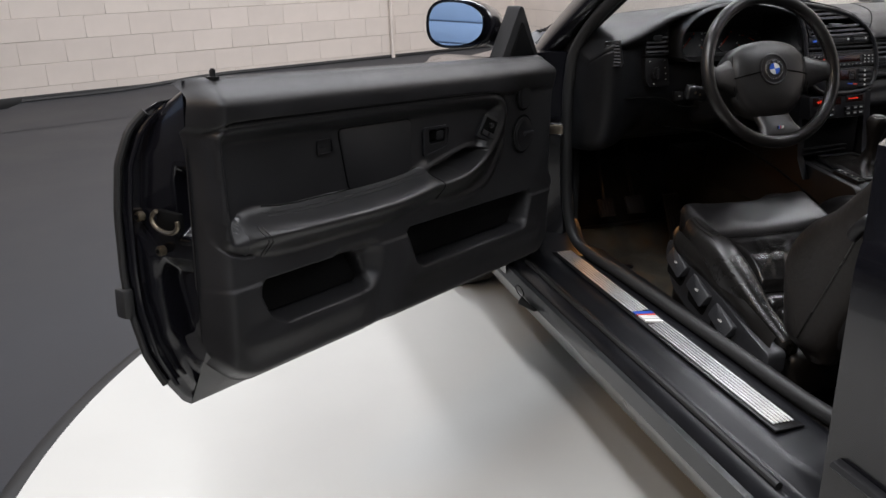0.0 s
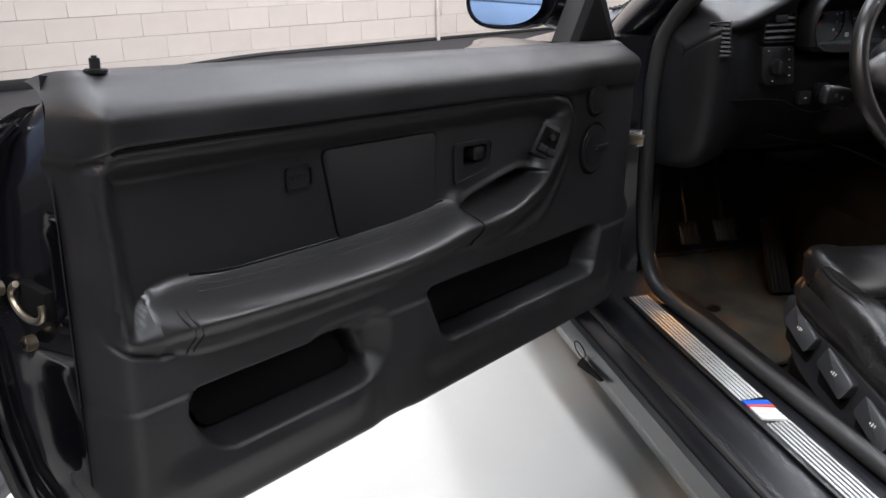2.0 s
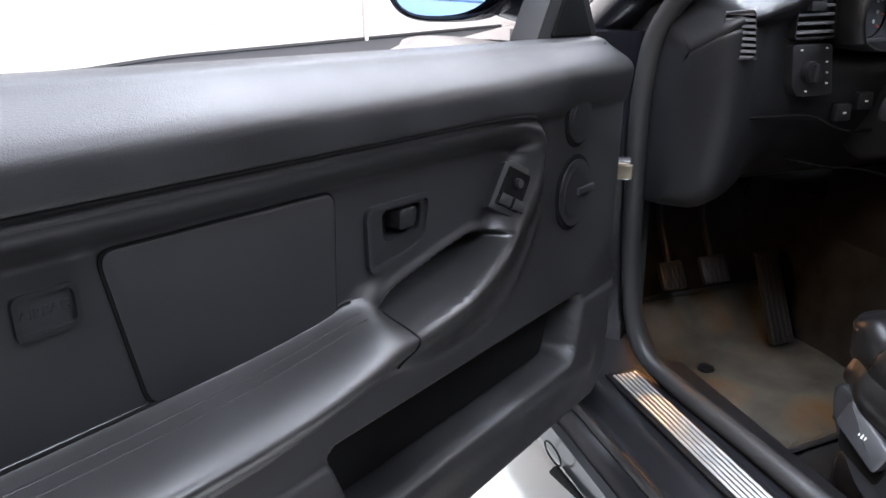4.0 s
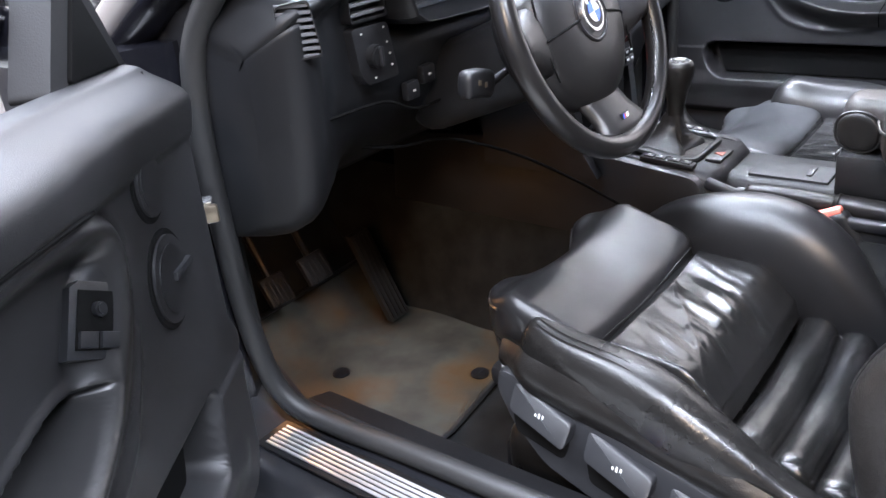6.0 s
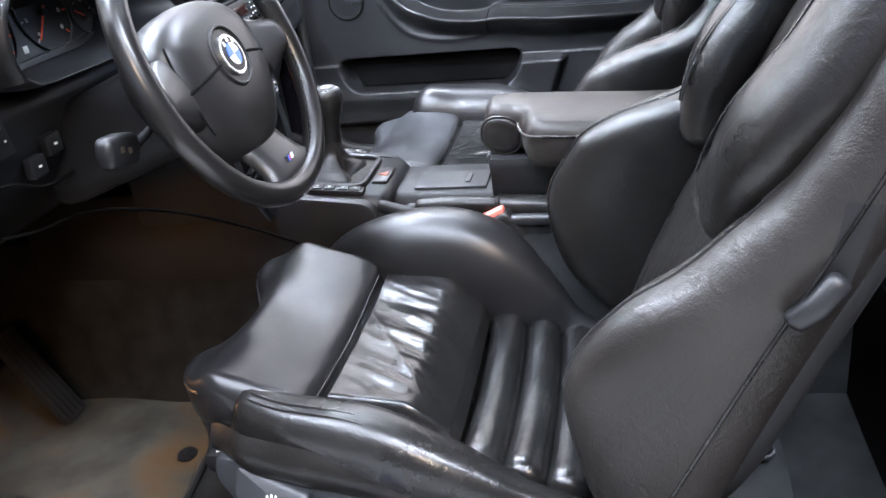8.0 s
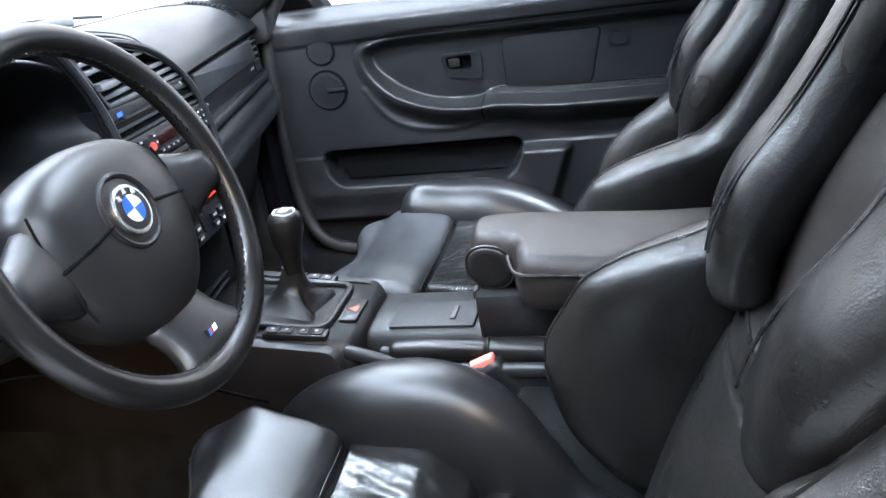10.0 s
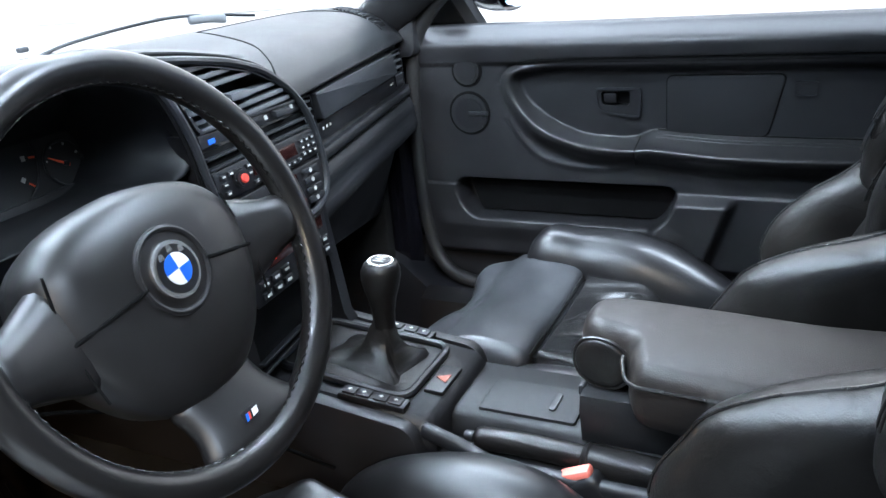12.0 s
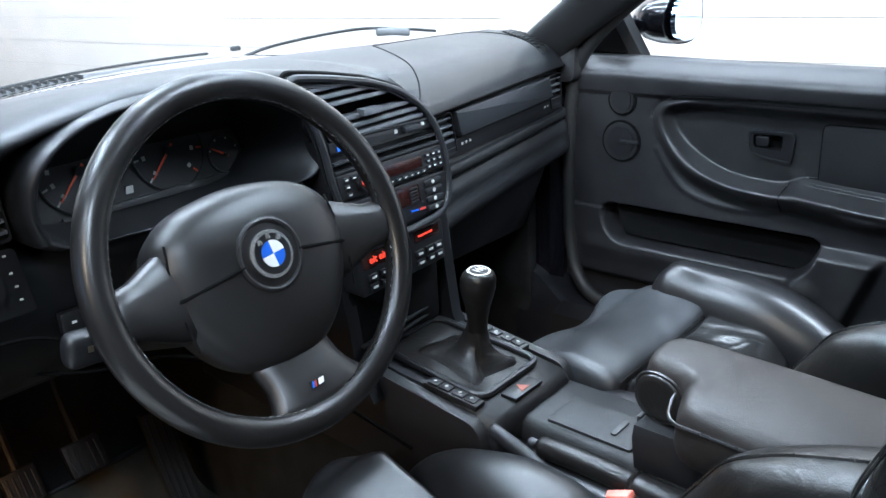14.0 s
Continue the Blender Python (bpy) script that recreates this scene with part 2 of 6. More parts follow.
def tube(pts, r, n=10, closed=False, flat=1.0, up=(0, 0, 1)):
    """A round (or flattened) bar along pts; r: one radius or one a point."""
    P = [Vector(p) for p in pts]
    R = r if isinstance(r, (list, tuple)) else [r] * len(P)
    rings = []
    for i, p in enumerate(P):
        if closed:
            d = P[(i + 1) % len(P)] - P[i - 1]
        else:
            d = P[min(i + 1, len(P) - 1)] - P[max(i - 1, 0)]
        d.normalize()
        s = d.cross(Vector(up))
        if s.length < 1e-3:
            s = d.cross(Vector((1, 0, 0)))
        s.normalize()
        rings.append(sring(p, s, s.cross(d), R[i], R[i] * flat, 2, n))
    if closed:
        rings.append(rings[0])
        bm = loft(rings, caps=False)
        bmesh.ops.remove_doubles(bm, verts=bm.verts[:], dist=1e-6)
        return bm
    return loft(rings)


def pad(line, a, b, A, e=2.6, n=28, ends=4, sub=0):
    """A stuffed roll: a line of centres, half sizes a (along A) and b (across), with rounded ends."""
    k = len(line)
    A = Vector(A).normalized()
    rings = []
    P = [Vector(p) for p in line]
    aa = a if isinstance(a, (list, tuple)) else [a] * k
    bb = b if isinstance(b, (list, tuple)) else [b] * k
    for i in range(k):
        d = (P[min(i + 1, k - 1)] - P[max(i - 1, 0)]).normalized()
        B = d.cross(A).normalized()
        rings.append((P[i], A, B, aa[i], bb[i], d))
    out = []
    p, A_, B, x, y, d = rings[0]
    for j in range(ends, 0, -1):
        th = math.pi / 2 * j / (ends + 0.15)
        out.append(sring(p - d * (min(x, y) * 0.8 * math.sin(th)), A_, B, x * math.cos(th) ** 0.6, y * math.cos(th) ** 0.6, e, n))
    for p, A_, B, x, y, d in rings:
        out.append(sring(p, A_, B, x, y, e, n))
    for j in range(1, ends + 1):
        th = math.pi / 2 * j / (ends + 0.15)
        out.append(sring(p + d * (min(x, y) * 0.8 * math.sin(th)), A_, B, x * math.cos(th) ** 0.6, y * math.cos(th) ** 0.6, e, n))
    return loft(out)


def round_poly(pts, r, n=5):
    out = []
    k = len(pts)
    for i in range(k):
        p, a, b = (Vector((*pts[j % k], 0)) for j in (i, i - 1, i + 1))
        u, v = (a - p), (b - p)
        q = min(r, u.length * 0.45, v.length * 0.45)
        u, v = p + u.normalized() * q, p + v.normalized() * q
        for j in range(n + 1):
            t = j / n
            w = u * (1 - t) ** 2 + p * (2 * t * (1 - t)) + v * t * t
            out.append((w.x, w.y))
    return out


def slab(poly, c0, c1, f, bev=0.0015, r=0.0):
    """A plate with outline poly (a, b) between depths c0 and c1, laid into space by f(a, b, c)."""
    if r:
        poly = round_poly(poly, r)
    bm = bmesh.new()
    lo = [bm.verts.new(f(a, b, c0)) for a, b in poly]
    hi = [bm.verts.new(f(a, b, c1)) for a, b in poly]
    n = len(poly)
    for i in range(n):
        bm.faces.new((lo[i], lo[(i + 1) % n], hi[(i + 1) % n], hi[i]))
    bm.faces.new(lo[::-1])
    top = bm.faces.new(hi)
    bmesh.ops.recalc_face_normals(bm, faces=bm.faces[:])
    if bev:
        bmesh.ops.bevel(bm, geom=list(top.edges), offset=bev, segments=2, profile=0.6, affect="EDGES")
    return bm


def frame_ring(outer, inner, c0, c1, f):
    """A flat frame between two outlines of the same number of points."""
    bm = bmesh.new()
    n = len(outer)
    V = [[bm.verts.new(f(a, b, c)) for a, b in p] for p, c in ((outer, c0), (outer, c1), (inner, c1), (inner, c0))]
    for j in range(4):
        A, B = V[j], V[(j + 1) % 4]
        for i in range(n):
            bm.faces.new((A[i], A[(i + 1) % n], B[(i + 1) % n], B[i]))
    bmesh.ops.recalc_face_normals(bm, faces=bm.faces[:])
    return bm


def sheet(F, nu, nv, flip=False):
    """An open surface from F(i / nu, j / nv)."""
    bm = bmesh.new()
    g = [[bm.verts.new(F(i / nu, j / nv)) for j in range(nv + 1)] for i in range(nu + 1)]
    for i in range(nu):
        for j in range(nv):
            q = (g[i][j], g[i + 1][j], g[i + 1][j + 1], g[i][j + 1])
            bm.faces.new(q[::-1] if flip else q)
    return bm


def disc(c, axis, r, h, n=32, bev=0.0015):
    bm = bmesh.new()
    bmesh.ops.create_cone(bm, cap_ends=True, segments=n, radius1=r, radius2=r, depth=h)
    if bev:
        bmesh.ops.bevel(bm, geom=[e for e in bm.edges if abs(e.verts[0].co.z - e.verts[1].co.z) < 1e-6], offset=bev, segments=2, affect="EDGES")
    q = Vector(axis).to_track_quat("Z", "Y").to_matrix().to_4x4()
    bm.transform(Matrix.Translation(c) @ q)
    return bm


def ss(a, b, x):
    t = min(1.0, max(0.0, (x - a) / (b - a)))
    return t * t * (3 - 2 * t)


def rect_in(u, z, u0, u1, z0, z1, soft, r):
    """1 inside a round-cornered box, 0 outside, over a soft edge."""
    cx, cz, hx, hz = (u0 + u1) / 2, (z0 + z1) / 2, (u1 - u0) / 2 - r, (z1 - z0) / 2 - r
    dx, dz = max(abs(u - cx) - hx, 0), max(abs(z - cz) - hz, 0)
    return 1 - ss(-soft, soft, math.hypot(dx, dz) - r)


def text(body, size, m, mat, parent, name="lettering", depth=0.0004):
    cu = bpy.data.curves.new(name, "FONT")
    cu.body, cu.size, cu.extrude, cu.align_x, cu.align_y = body, size, depth, "CENTER", "CENTER"
    tmp = bpy.data.objects.new("tmp", cu)
    scene.collection.objects.link(tmp)
    bpy.context.view_layer.update()
    me = bpy.data.meshes.new_from_object(tmp.evaluated_get(bpy.context.evaluated_depsgraph_get()))
    bpy.data.objects.remove(tmp)
    bm = bmesh.new()
    bm.from_mesh(me)
    bm.transform(m)
    bpy.data.meshes.remove(me)
    return part(name, bm, mat, parent)


def basis(o, x, y):
    """A pose with the given origin and x and y directions."""
    x, y = Vector(x).normalized(), Vector(y)
    z = x.cross(y).normalized()
    y = z.cross(x)
    m = Matrix((x, y, z)).transposed().to_4x4()
    m.translation = o
    return m


# ---------- hall ----------
def hall():
    bm = bmesh.new()
    bmesh.ops.create_grid(bm, x_segments=1, y_segments=1, size=60)
    part("floor", bm, FLOOR, None, "smooth dark grey painted hall floor", kind="structure")
    t = thing("turntable", (0, -0.1, 0.0), "large round white turntable set in the grey floor", "turntable", kind="structure")
    part("disc_top", disc((0, -0.1, 0.012), (0, 0, 1), 2.13, 0.02, 160, 0.003), DISC, t)
    ring = [(2.16 * math.cos(2 * math.pi * k / 160), -0.1 + 2.16 * math.sin(2 * math.pi * k / 160), 0.006) for k in range(160)]
    part("edge_strip", tube(ring, 0.022, 6, True, 0.4), RUBBER, t, "black rubber edge strip")
    # block walls: origin, direction, length
    yaw = math.atan2(1.6, 4.3)
    wall("wall_north", (-7.0, 5.20, 0), yaw, 15.0, 4.4, True)
    wall("wall_east", (2.115, 9.625, 0), math.atan2(-0.993, 0.115), 20.0, 4.4, False)
    # grey floor swept up against the block wall, ending in a dark lip
    d_, n_w = Vector((math.cos(yaw), math.sin(yaw), 0)), Vector((math.sin(yaw), -math.cos(yaw), 0))
    lip = lambda q: 0.04 + 0.06 * ss(4.6, 6.0, q)
    foot = Vector((-7.0, 5.20, 0))

    def cove(i, j):
        q = 3.95 + 8.5 * i - 0.9 * (1 - i) * j
        return foot + d_ * q + n_w * (0.035 + 1.3 * j) + Vector((0, 0, 0.003 + lip(q) * (1 - j) ** 1.6))
    part("floor_cove", sheet(cove, 80, 24), FLOOR, None, "grey floor sheet swept up against the wall", kind="structure")
    part("cove_lip", tube([foot + d_ * q + n_w * 0.03 + Vector((0, 0, lip(q) + 0.012)) for q in np.linspace(3.95, 12.45, 80)], 0.022, 8), RUBBER, None, "dark lip along the swept-up floor", kind="structure")
    # walls and ceiling added to close the hall; dark tones limit bounce
    part("wall_south", rbox((0, -9.1, 2.2), (16, 0.2, 4.4), 0), HALL_WALL, None, "plain added hall wall, toned down against bounce light", kind="structure")
    part("wall_west", rbox((-7.1, -1.4, 2.2), (0.2, 15.2, 4.4), 0), HALL_WALL, None, "plain added hall wall, toned down against bounce light", kind="structure")
    part("ceiling", rbox((0, 1, 4.5), (16, 22, 0.2), 0), CEILING, None, "unseen added ceiling, kept dark against bounce light", kind="structure")
    # the second one is added out of view, as a bluish reflecting surface
    for sx, sy in ((-6.96, 1.3), (3.58, -4.2)):
        shutter(sx, sy)


def shutter(sx, sy):
    s = thing("roller_shutter", (sx, sy, 0), "pale blue roller shutter in the hall wall", "shutter", kind="structure")
    for k in range(16):
        part("slat", rbox((sx, sy, 0.1 + k * 0.2), (0.06, 2.6, 0.19), 0.01), SHUTTER, s)
    for d in (-1.36, 1.36):
        part("guide_rail", rbox((sx, sy + d, 1.65), (0.10, 0.12, 3.3), 0.01), BLUE, s, "blue guide rail")


def wall(name, o, yaw, length, height, near):
    m = Matrix.Translation(o) @ Matrix.Rotation(yaw, 4, "Z")
    root = thing(name, o, "cream painted concrete block wall with fine joints", "wall", kind="structure", m=m)
    back = rbox((length / 2, 0.0865, height / 2), (length, 0.19, height), 0)
    part("joint_face", back, MORTAR, root, "painted mortar", local=True)
    bw, bh, gap = 0.40, 0.20, 0.004
    one = rbox((0, 0, 0), (bw - 0.0016, 0.02, bh - gap), 0.0025, seg=1)
    finish(one)
    me = bpy.data.meshes.new("block")
    one.to_mesh(me)
    one.free()
    me.materials.append(BLOCK)
    rest_v, rest_f = [], []
    n = 0
    for r in range(int(height / bh) + 1):
        for k in range(int(length / bw)):
            x = k * bw + (bw / 2 if r % 2 else 0) + bw / 2
            if x > length - bw / 2:
                continue
            z = r * bh + bh / 2 - 0.040
            dy = -0.003 + 0.0015 * math.sin(k * 12.9 + r * 78.2)
            if near and 2.2 < x < 10.5 and z < 3.0 and n < 300:
                ob = new("block", me)
                ob.parent = root
                ob.location = (x, dy, z)
                n += 1
            else:
                i = len(rest_v)
                for sx in (-1, 1):
                    for sz in (-1, 1):
                        rest_v.append((x + sx * (bw - 0.0016) / 2, dy - 0.010, z + sz * (bh - gap) / 2))
                rest_f.append((i, i + 2, i + 3, i + 1))
    me2 = bpy.data.meshes.new("blocks")
    me2.from_pydata(rest_v, [], rest_f)
    me2.materials.append(BLOCK)
    ob = new("further_blocks", me2)
    ob.parent = root
    tagged(ob, kind="stuff")
    part("baseboard", rbox((length / 2, -0.02, 0.045), (length, 0.03, 0.09), 0.004), RUBBER, root, "black rubber skirting strip", local=True)
    if near:
        part("rain_pipe", tube([(7.93, -0.05, z) for z in (0, 1, 2, 3, 4.4)], 0.022, 12), BLOCK, root, "cream painted thin pipe", local=True)



hall()


# ---------- doors ----------
def door(left):
    """Door in its own frame: u back from the speakers, w into the cabin, z up."""
    s = 1 if left else -1
    f = lambda u, z, w: (u, s * w, z)
    if left:
        o, yaw, rise = Vector((-0.907, 0.248, 0.0)), math.atan2(-0.613, -0.790), 0.068
        m = Matrix.Translation(o + Vector((0, 0, 0.737))) @ Matrix.Rotation(yaw, 4, "Z") @ Matrix.Rotation(-math.atan(rise), 4, "Y") @ Matrix.Translation((0, 0, -0.737))
        root = thing("driver_door", o, "black car door standing wide open, with dark vinyl trim", "car door", m=m)
    else:
        m = Matrix.Translation((0.70, 0.34, 0)) @ Matrix.Rotation(-math.pi / 2, 4, "Z")
        root = thing("passenger_door", (0.7, 0.3, 0), "closed black passenger door with dark vinyl trim", "car door", m=m)
    dh = 0.010 if left else 0.0
    REAR = 0.880 if left else 1.02
    corner = lambda u: 0.085 - math.sqrt(max(0.0, 0.085 ** 2 - min(0.085, max(0.0, u - (REAR - 0.087))) ** 2))
    zb = lambda u: 0.414 + corner(u) + 0.05 * (1 - ss(-0.15, -0.09, u))
    zt = lambda u: 0.899 - 0.030 * (1 - ss(-0.165, -0.125, u)) ** 1.5 - (0.013 * ss(REAR - 0.034, REAR + 0.006, u) ** 2 if left else 0)
    rear_u = lambda z: REAR - 0.006 * ss(0.86, 0.74, z) * ss(0.43, 0.50, z) + (0.004 * ss(0.78, 0.84, z) - 0.006 * ss(0.85, 0.90, z) ** 2 if left else 0)
    front_u = lambda z: -0.150 - 0.020 * math.exp(-((z - 0.60) / 0.022) ** 2)
    # closed rim of the padded insert: u, z, height, inner and outer slope widths; first the armrest ridge, then the pull handle, nose, crease, rear margin
    LOOP = [(0.815, 0.654, 0.012, 0.050, 0.022), (0.780, 0.662, 0.026, 0.042, 0.042), (0.72, 0.666, 0.039, 0.030, 0.050), (0.62, 0.667, 0.047, 0.028, 0.052), (0.50, 0.669, 0.048, 0.028, 0.054), (0.42, 0.674, 0.043, 0.028, 0.052),
            (0.37, 0.677, 0.036, 0.030, 0.050), (0.335, 0.675, 0.031, 0.014, 0.046), (0.30, 0.675, 0.027, 0.012, 0.046), (0.25, 0.679, 0.024, 0.012, 0.046), (0.21, 0.688, 0.020, 0.013, 0.044), (0.17, 0.702, 0.015, 0.018, 0.042),
            (0.138, 0.720, 0.010, 0.046, 0.038), (0.112, 0.745, 0.009, 0.052, 0.030), (0.095, 0.772, 0.008, 0.046, 0.024), (0.092, 0.797, 0.008, 0.036, 0.020), (0.107, 0.816, 0.010, 0.030, 0.012), (0.145, 0.826, 0.011, 0.028, 0.009),
            (0.20, 0.8295, 0.012, 0.028, 0.009), (0.32, 0.8305, 0.012, 0.029, 0.009), (0.60, 0.8310, 0.012, 0.030, 0.009), (0.80, 0.8310, 0.012, 0.030, 0.009), (0.852, 0.826, 0.010, 0.028, 0.009), (0.859, 0.800, 0.008, 0.026, 0.008),
            (0.855, 0.745, 0.007, 0.026, 0.008), (0.853, 0.695, 0.007, 0.028, 0.008), (0.845, 0.658, 0.006, 0.034, 0.010)]
    if not left:                        # no switch panel in the nose: an even bowl
        LOOP = [(u, z, h + 0.010 * ss(0.09, 0.16, u) * ss(0.40, 0.33, u) * ss(0.80, 0.74, z), min(wi, 0.026 if u > 0.30 else 0.022), wo) for u, z, h, wi, wo in LOOP]
    K = np.array(smooth_line(LOOP + LOOP[:1], 300))[:-1]
    SEG = np.roll(K[:, :2], -1, 0) - K[:, :2]
    TURN = 1 if sum(K[i - 1, 0] * K[i, 1] - K[i, 0] * K[i - 1, 1] for i in range(len(K))) > 0 else -1
    SCOOP_TOP = ((0.120, 0.135, 0.16, 0.20, 0.245, 0.307, 0.330, 0.345), (0.708, 0.713, 0.719, 0.723, 0.716, 0.703, 0.697, 0.690))
    RIDGE = ((0.12, 0.14, 0.17, 0.21, 0.25, 0.30, 0.335), (0.728, 0.716, 0.703, 0.690, 0.681, 0.677, 0.677))

    def rim_at(u, z):
        """Nearest place on the rim: signed distance (inside positive), height, slope widths, index."""
        i = int(np.argmin((K[:, 0] - u) ** 2 + (K[:, 1] - z) ** 2))
        best = None
        for a in (i - 1, i):
            su, sz = SEG[a]
            t = min(1.0, max(0.0, ((u - K[a, 0]) * su + (z - K[a, 1]) * sz) / (su * su + sz * sz)))
            e = math.hypot(u - K[a, 0] - su * t, z - K[a, 1] - sz * t)
            if best is None or e < best[0]:
                best = (e, a, t)
        e, a, t = best
        side = (SEG[a, 0] * (z - K[a, 1]) - SEG[a, 1] * (u - K[a, 0])) * TURN
        h, wi, wo = K[a, 2:] * (1 - t) + K[(a + 1) % len(K), 2:] * t
        return (e if side > 0 else -e), float(h), float(wi), float(wo), a % len(K)

    LOBE = np.array(smooth_line([(0.088, 0.725), (0.108, 0.692), (0.135, 0.660), (0.165, 0.642), (0.209, 0.631), (0.262, 0.628), (0.310, 0.632), (0.335, 0.642)], 60))

    def base(u, z):
        """The panel round the insert: full top roll, flat middle, fuller lower part with its pockets."""
        amp = 0.30 + 0.70 * ss(0.03, 0.22, u)
        w = 0.019 * amp * ss(0.824, 0.838, z) + 0.004 * math.sin(math.pi * min(1, max(0, (z - 0.838) / 0.06)))
        w -= 0.038 * ss(0.860, 0.902, z) ** 1.7
        w += 0.004 * ss(0.586, 0.579, z)
        uu = u + (z - 0.55) * (-0.45 if u > 0.2 else 0.3)
        p1 = rect_in(uu, z, -0.030, 0.402, 0.514, 0.592, 0.006, 0.014 if left else 0.032)
        w -= 0.058 * p1
        w += 0.006 * rect_in(u, z, -0.08, 0.42, 0.478, 0.511, 0.02, 0.02)
        if left:
            p2 = rect_in(u - (z - 0.545) * 0.45, z, 0.535, 0.780, 0.508, 0.582, 0.005, 0.028)
            scoop = rect_in(u, z, 0.510, 0.62, 0.520, 0.584, 0.02, 0.02)
            w -= max(0.060 * p2, 0.024 * scoop)
            w += 0.006 * rect_in(u, z, 0.55, 0.82, 0.470, 0.504, 0.02, 0.02)
            w -= 0.004 * ss(0.43, 0.47, u) * ss(0.53, 0.50, u) * ss(0.60, 0.5, z)
        else:
            w += 0.022 * rect_in(u - (z - 0.5) * 0.35, z, 0.366, 0.490, 0.30, 0.574, 0.010, 0.012)
        if 0.06 < u < 0.36 and 0.60 < z < 0.75:
            w += 0.0035 * math.exp(-float(np.min((LOBE[:, 0] - u) ** 2 + (LOBE[:, 1] - z) ** 2)) / 0.007 ** 2)
        e = rear_u(z) - u
        w -= (0.055 if left else 0.03) * ss(0.040, -0.004, e) ** 2.2 + 0.03 * ss(0.030, 0.0, u - front_u(z)) ** 2 + 0.03 * ss(zb(u) + 0.03, zb(u), z) ** 2
        return w

    def surf(u, z):
        d, h, wi, wo, i = rim_at(u, z)
        if d < 0:
            w = base(u, z)
            t = ss(0, 1, -d / wo)
            w = h + (w - h) * t
            # stitched groove along the crease and the rear margin
            if z > 0.79 or u > 0.80:
                w -= 0.006 * math.exp(-((-d - wo) / 0.0022) ** 2) * (0.45 + 0.55 * ss(0.10, 0.25, u))
            return w
        t = ss(0, 1, d / wi)
        w = h + (-0.018 - h) * (t + (min(1, d / wi) - t) * 0.45 * ss(2, 18, i) * ss(104, 84, i))
        # pull recess behind the handle, with a strip rising to its upper lip
        if left and 0.12 < u < 0.37 and 0.67 < z < 0.76:
            up = float(np.interp(u, *SCOOP_TOP))
            w = max(w, -0.019 + 0.004 * ss(up + 0.018, up + 0.002, z) * ss(0.372, 0.352, u))
            if z < up + 0.006:
                lo = float(np.interp(u, *RIDGE))
                hole = ss(up + 0.003, up - 0.006, z) * ss(lo + 0.004, lo + 0.012, z) * ss(0.137, 0.158, u) * ss(0.345, 0.328, u)
                w -= 0.036 * hole
        w += (0.008 if left else 0.002) * math.exp(-((u - 0.352) / 0.018) ** 2 - ((z - 0.702) / 0.010) ** 2)
        w -= 0.030 * rect_in(u, z, 0.266 + dh, 0.327 + dh, 0.745, 0.776, 0.0015, 0.008)
        return w

    nu, nz = 300, 220
    grid = []
    for i in range(nu + 1):
        col_ = []
        for j in range(nz + 1):
            q = j / nz
            z = 0.414 + 0.485 * min(1, q / 0.97)
            u = front_u(z) + (rear_u(z) - front_u(z)) * i / nu
            z = zb(u) + (zt(u) - zb(u)) * min(1, q / 0.97)
            k = max(0, (q - 0.97) / 0.03)
            w = surf(u, z)
            col_.append((f(u, z + 0.004 * math.sin(k * 1.57), w - 0.018 * k), u, z))
        grid.append(col_)

    def region(u, z):
        d, h, wi, wo, i = rim_at(u, z)
        if i < 185 and -wo < d < (wi if u > 0.36 else 0.016):
            return 1
        return 2 if d > -0.001 else 0
    pick = [[region(grid[i][j][1], grid[i][j][2]) for j in range(nz)] for i in range(nu)]
    for kind_, nm, mt, lab in ((0, "trim_panel", VINYL, "dark charcoal grained vinyl trim"), (1, "armrest", ARM_VINYL, "padded black armrest running into the curved pull handle"), (2, "insert_panel", CLOTH, "padded insert of the door trim in the shaded tone")):
        bm = bmesh.new()
        vs = {}
        for i in range(nu):
            for j in range(nz):
                if pick[i][j] == kind_:
                    q = []
                    for a, b in ((i, j), (i + 1, j), (i + 1, j + 1), (i, j + 1)):
                        if (a, b) not in vs:
                            vs[a, b] = bm.verts.new(grid[a][b][0])
                        q.append(vs[a, b])
                    bm.faces.new(q if left else q[::-1])
        part(nm, bm, mt, root, lab, local=True, sharp=75)
    # padded insert cover, tag
    cov = [(0.389, 0.803), (0.592, 0.804), (0.566, 0.6915), (0.390, 0.6925)]
    part("cover_groove", slab(cov, -0.03, -0.0168, f, 0.0005, 0.014), DARK, root, local=True)
    inner = [(0.3905, 0.8015), (0.5905, 0.8025), (0.5648, 0.693), (0.3915, 0.694)]
    part("insert_cover", slab(inner, -0.03, -0.0150, f, 0.003, 0.013), CLOTH, root, "smooth dark cover panel", local=True)
    tagr = frame_ring(round_poly([(0.604, 0.791), (0.642, 0.790), (0.641, 0.763), (0.603, 0.764)], 0.006), round_poly([(0.607, 0.788), (0.639, 0.787), (0.638, 0.766), (0.606, 0.767)], 0.005), -0.03, -0.0145, f)
    tag = part("airbag_tag", tagr, PLASTIC, root, "small embossed black tag", local=True)
    text_m = basis(f(0.6225, 0.7772, -0.0178), (-s, 0, 0) if left else (1, 0, 0), (0, 0, 1))
    text("AIRBAG", 0.0085, m @ text_m, PLASTIC_GREY, tag, "embossed_word")
    # stitching on the armrest, joint of the handle
    def on(u, z, lift=0.0006):
        return f(u, z, surf(u, z) + lift)
    # black tube draws the shade line under the top roll's crease
    crease = [(k[0], k[1] + k[4] + 0.0008) for k in K if k[1] > 0.819 and 0.11 < k[0] < 0.852]
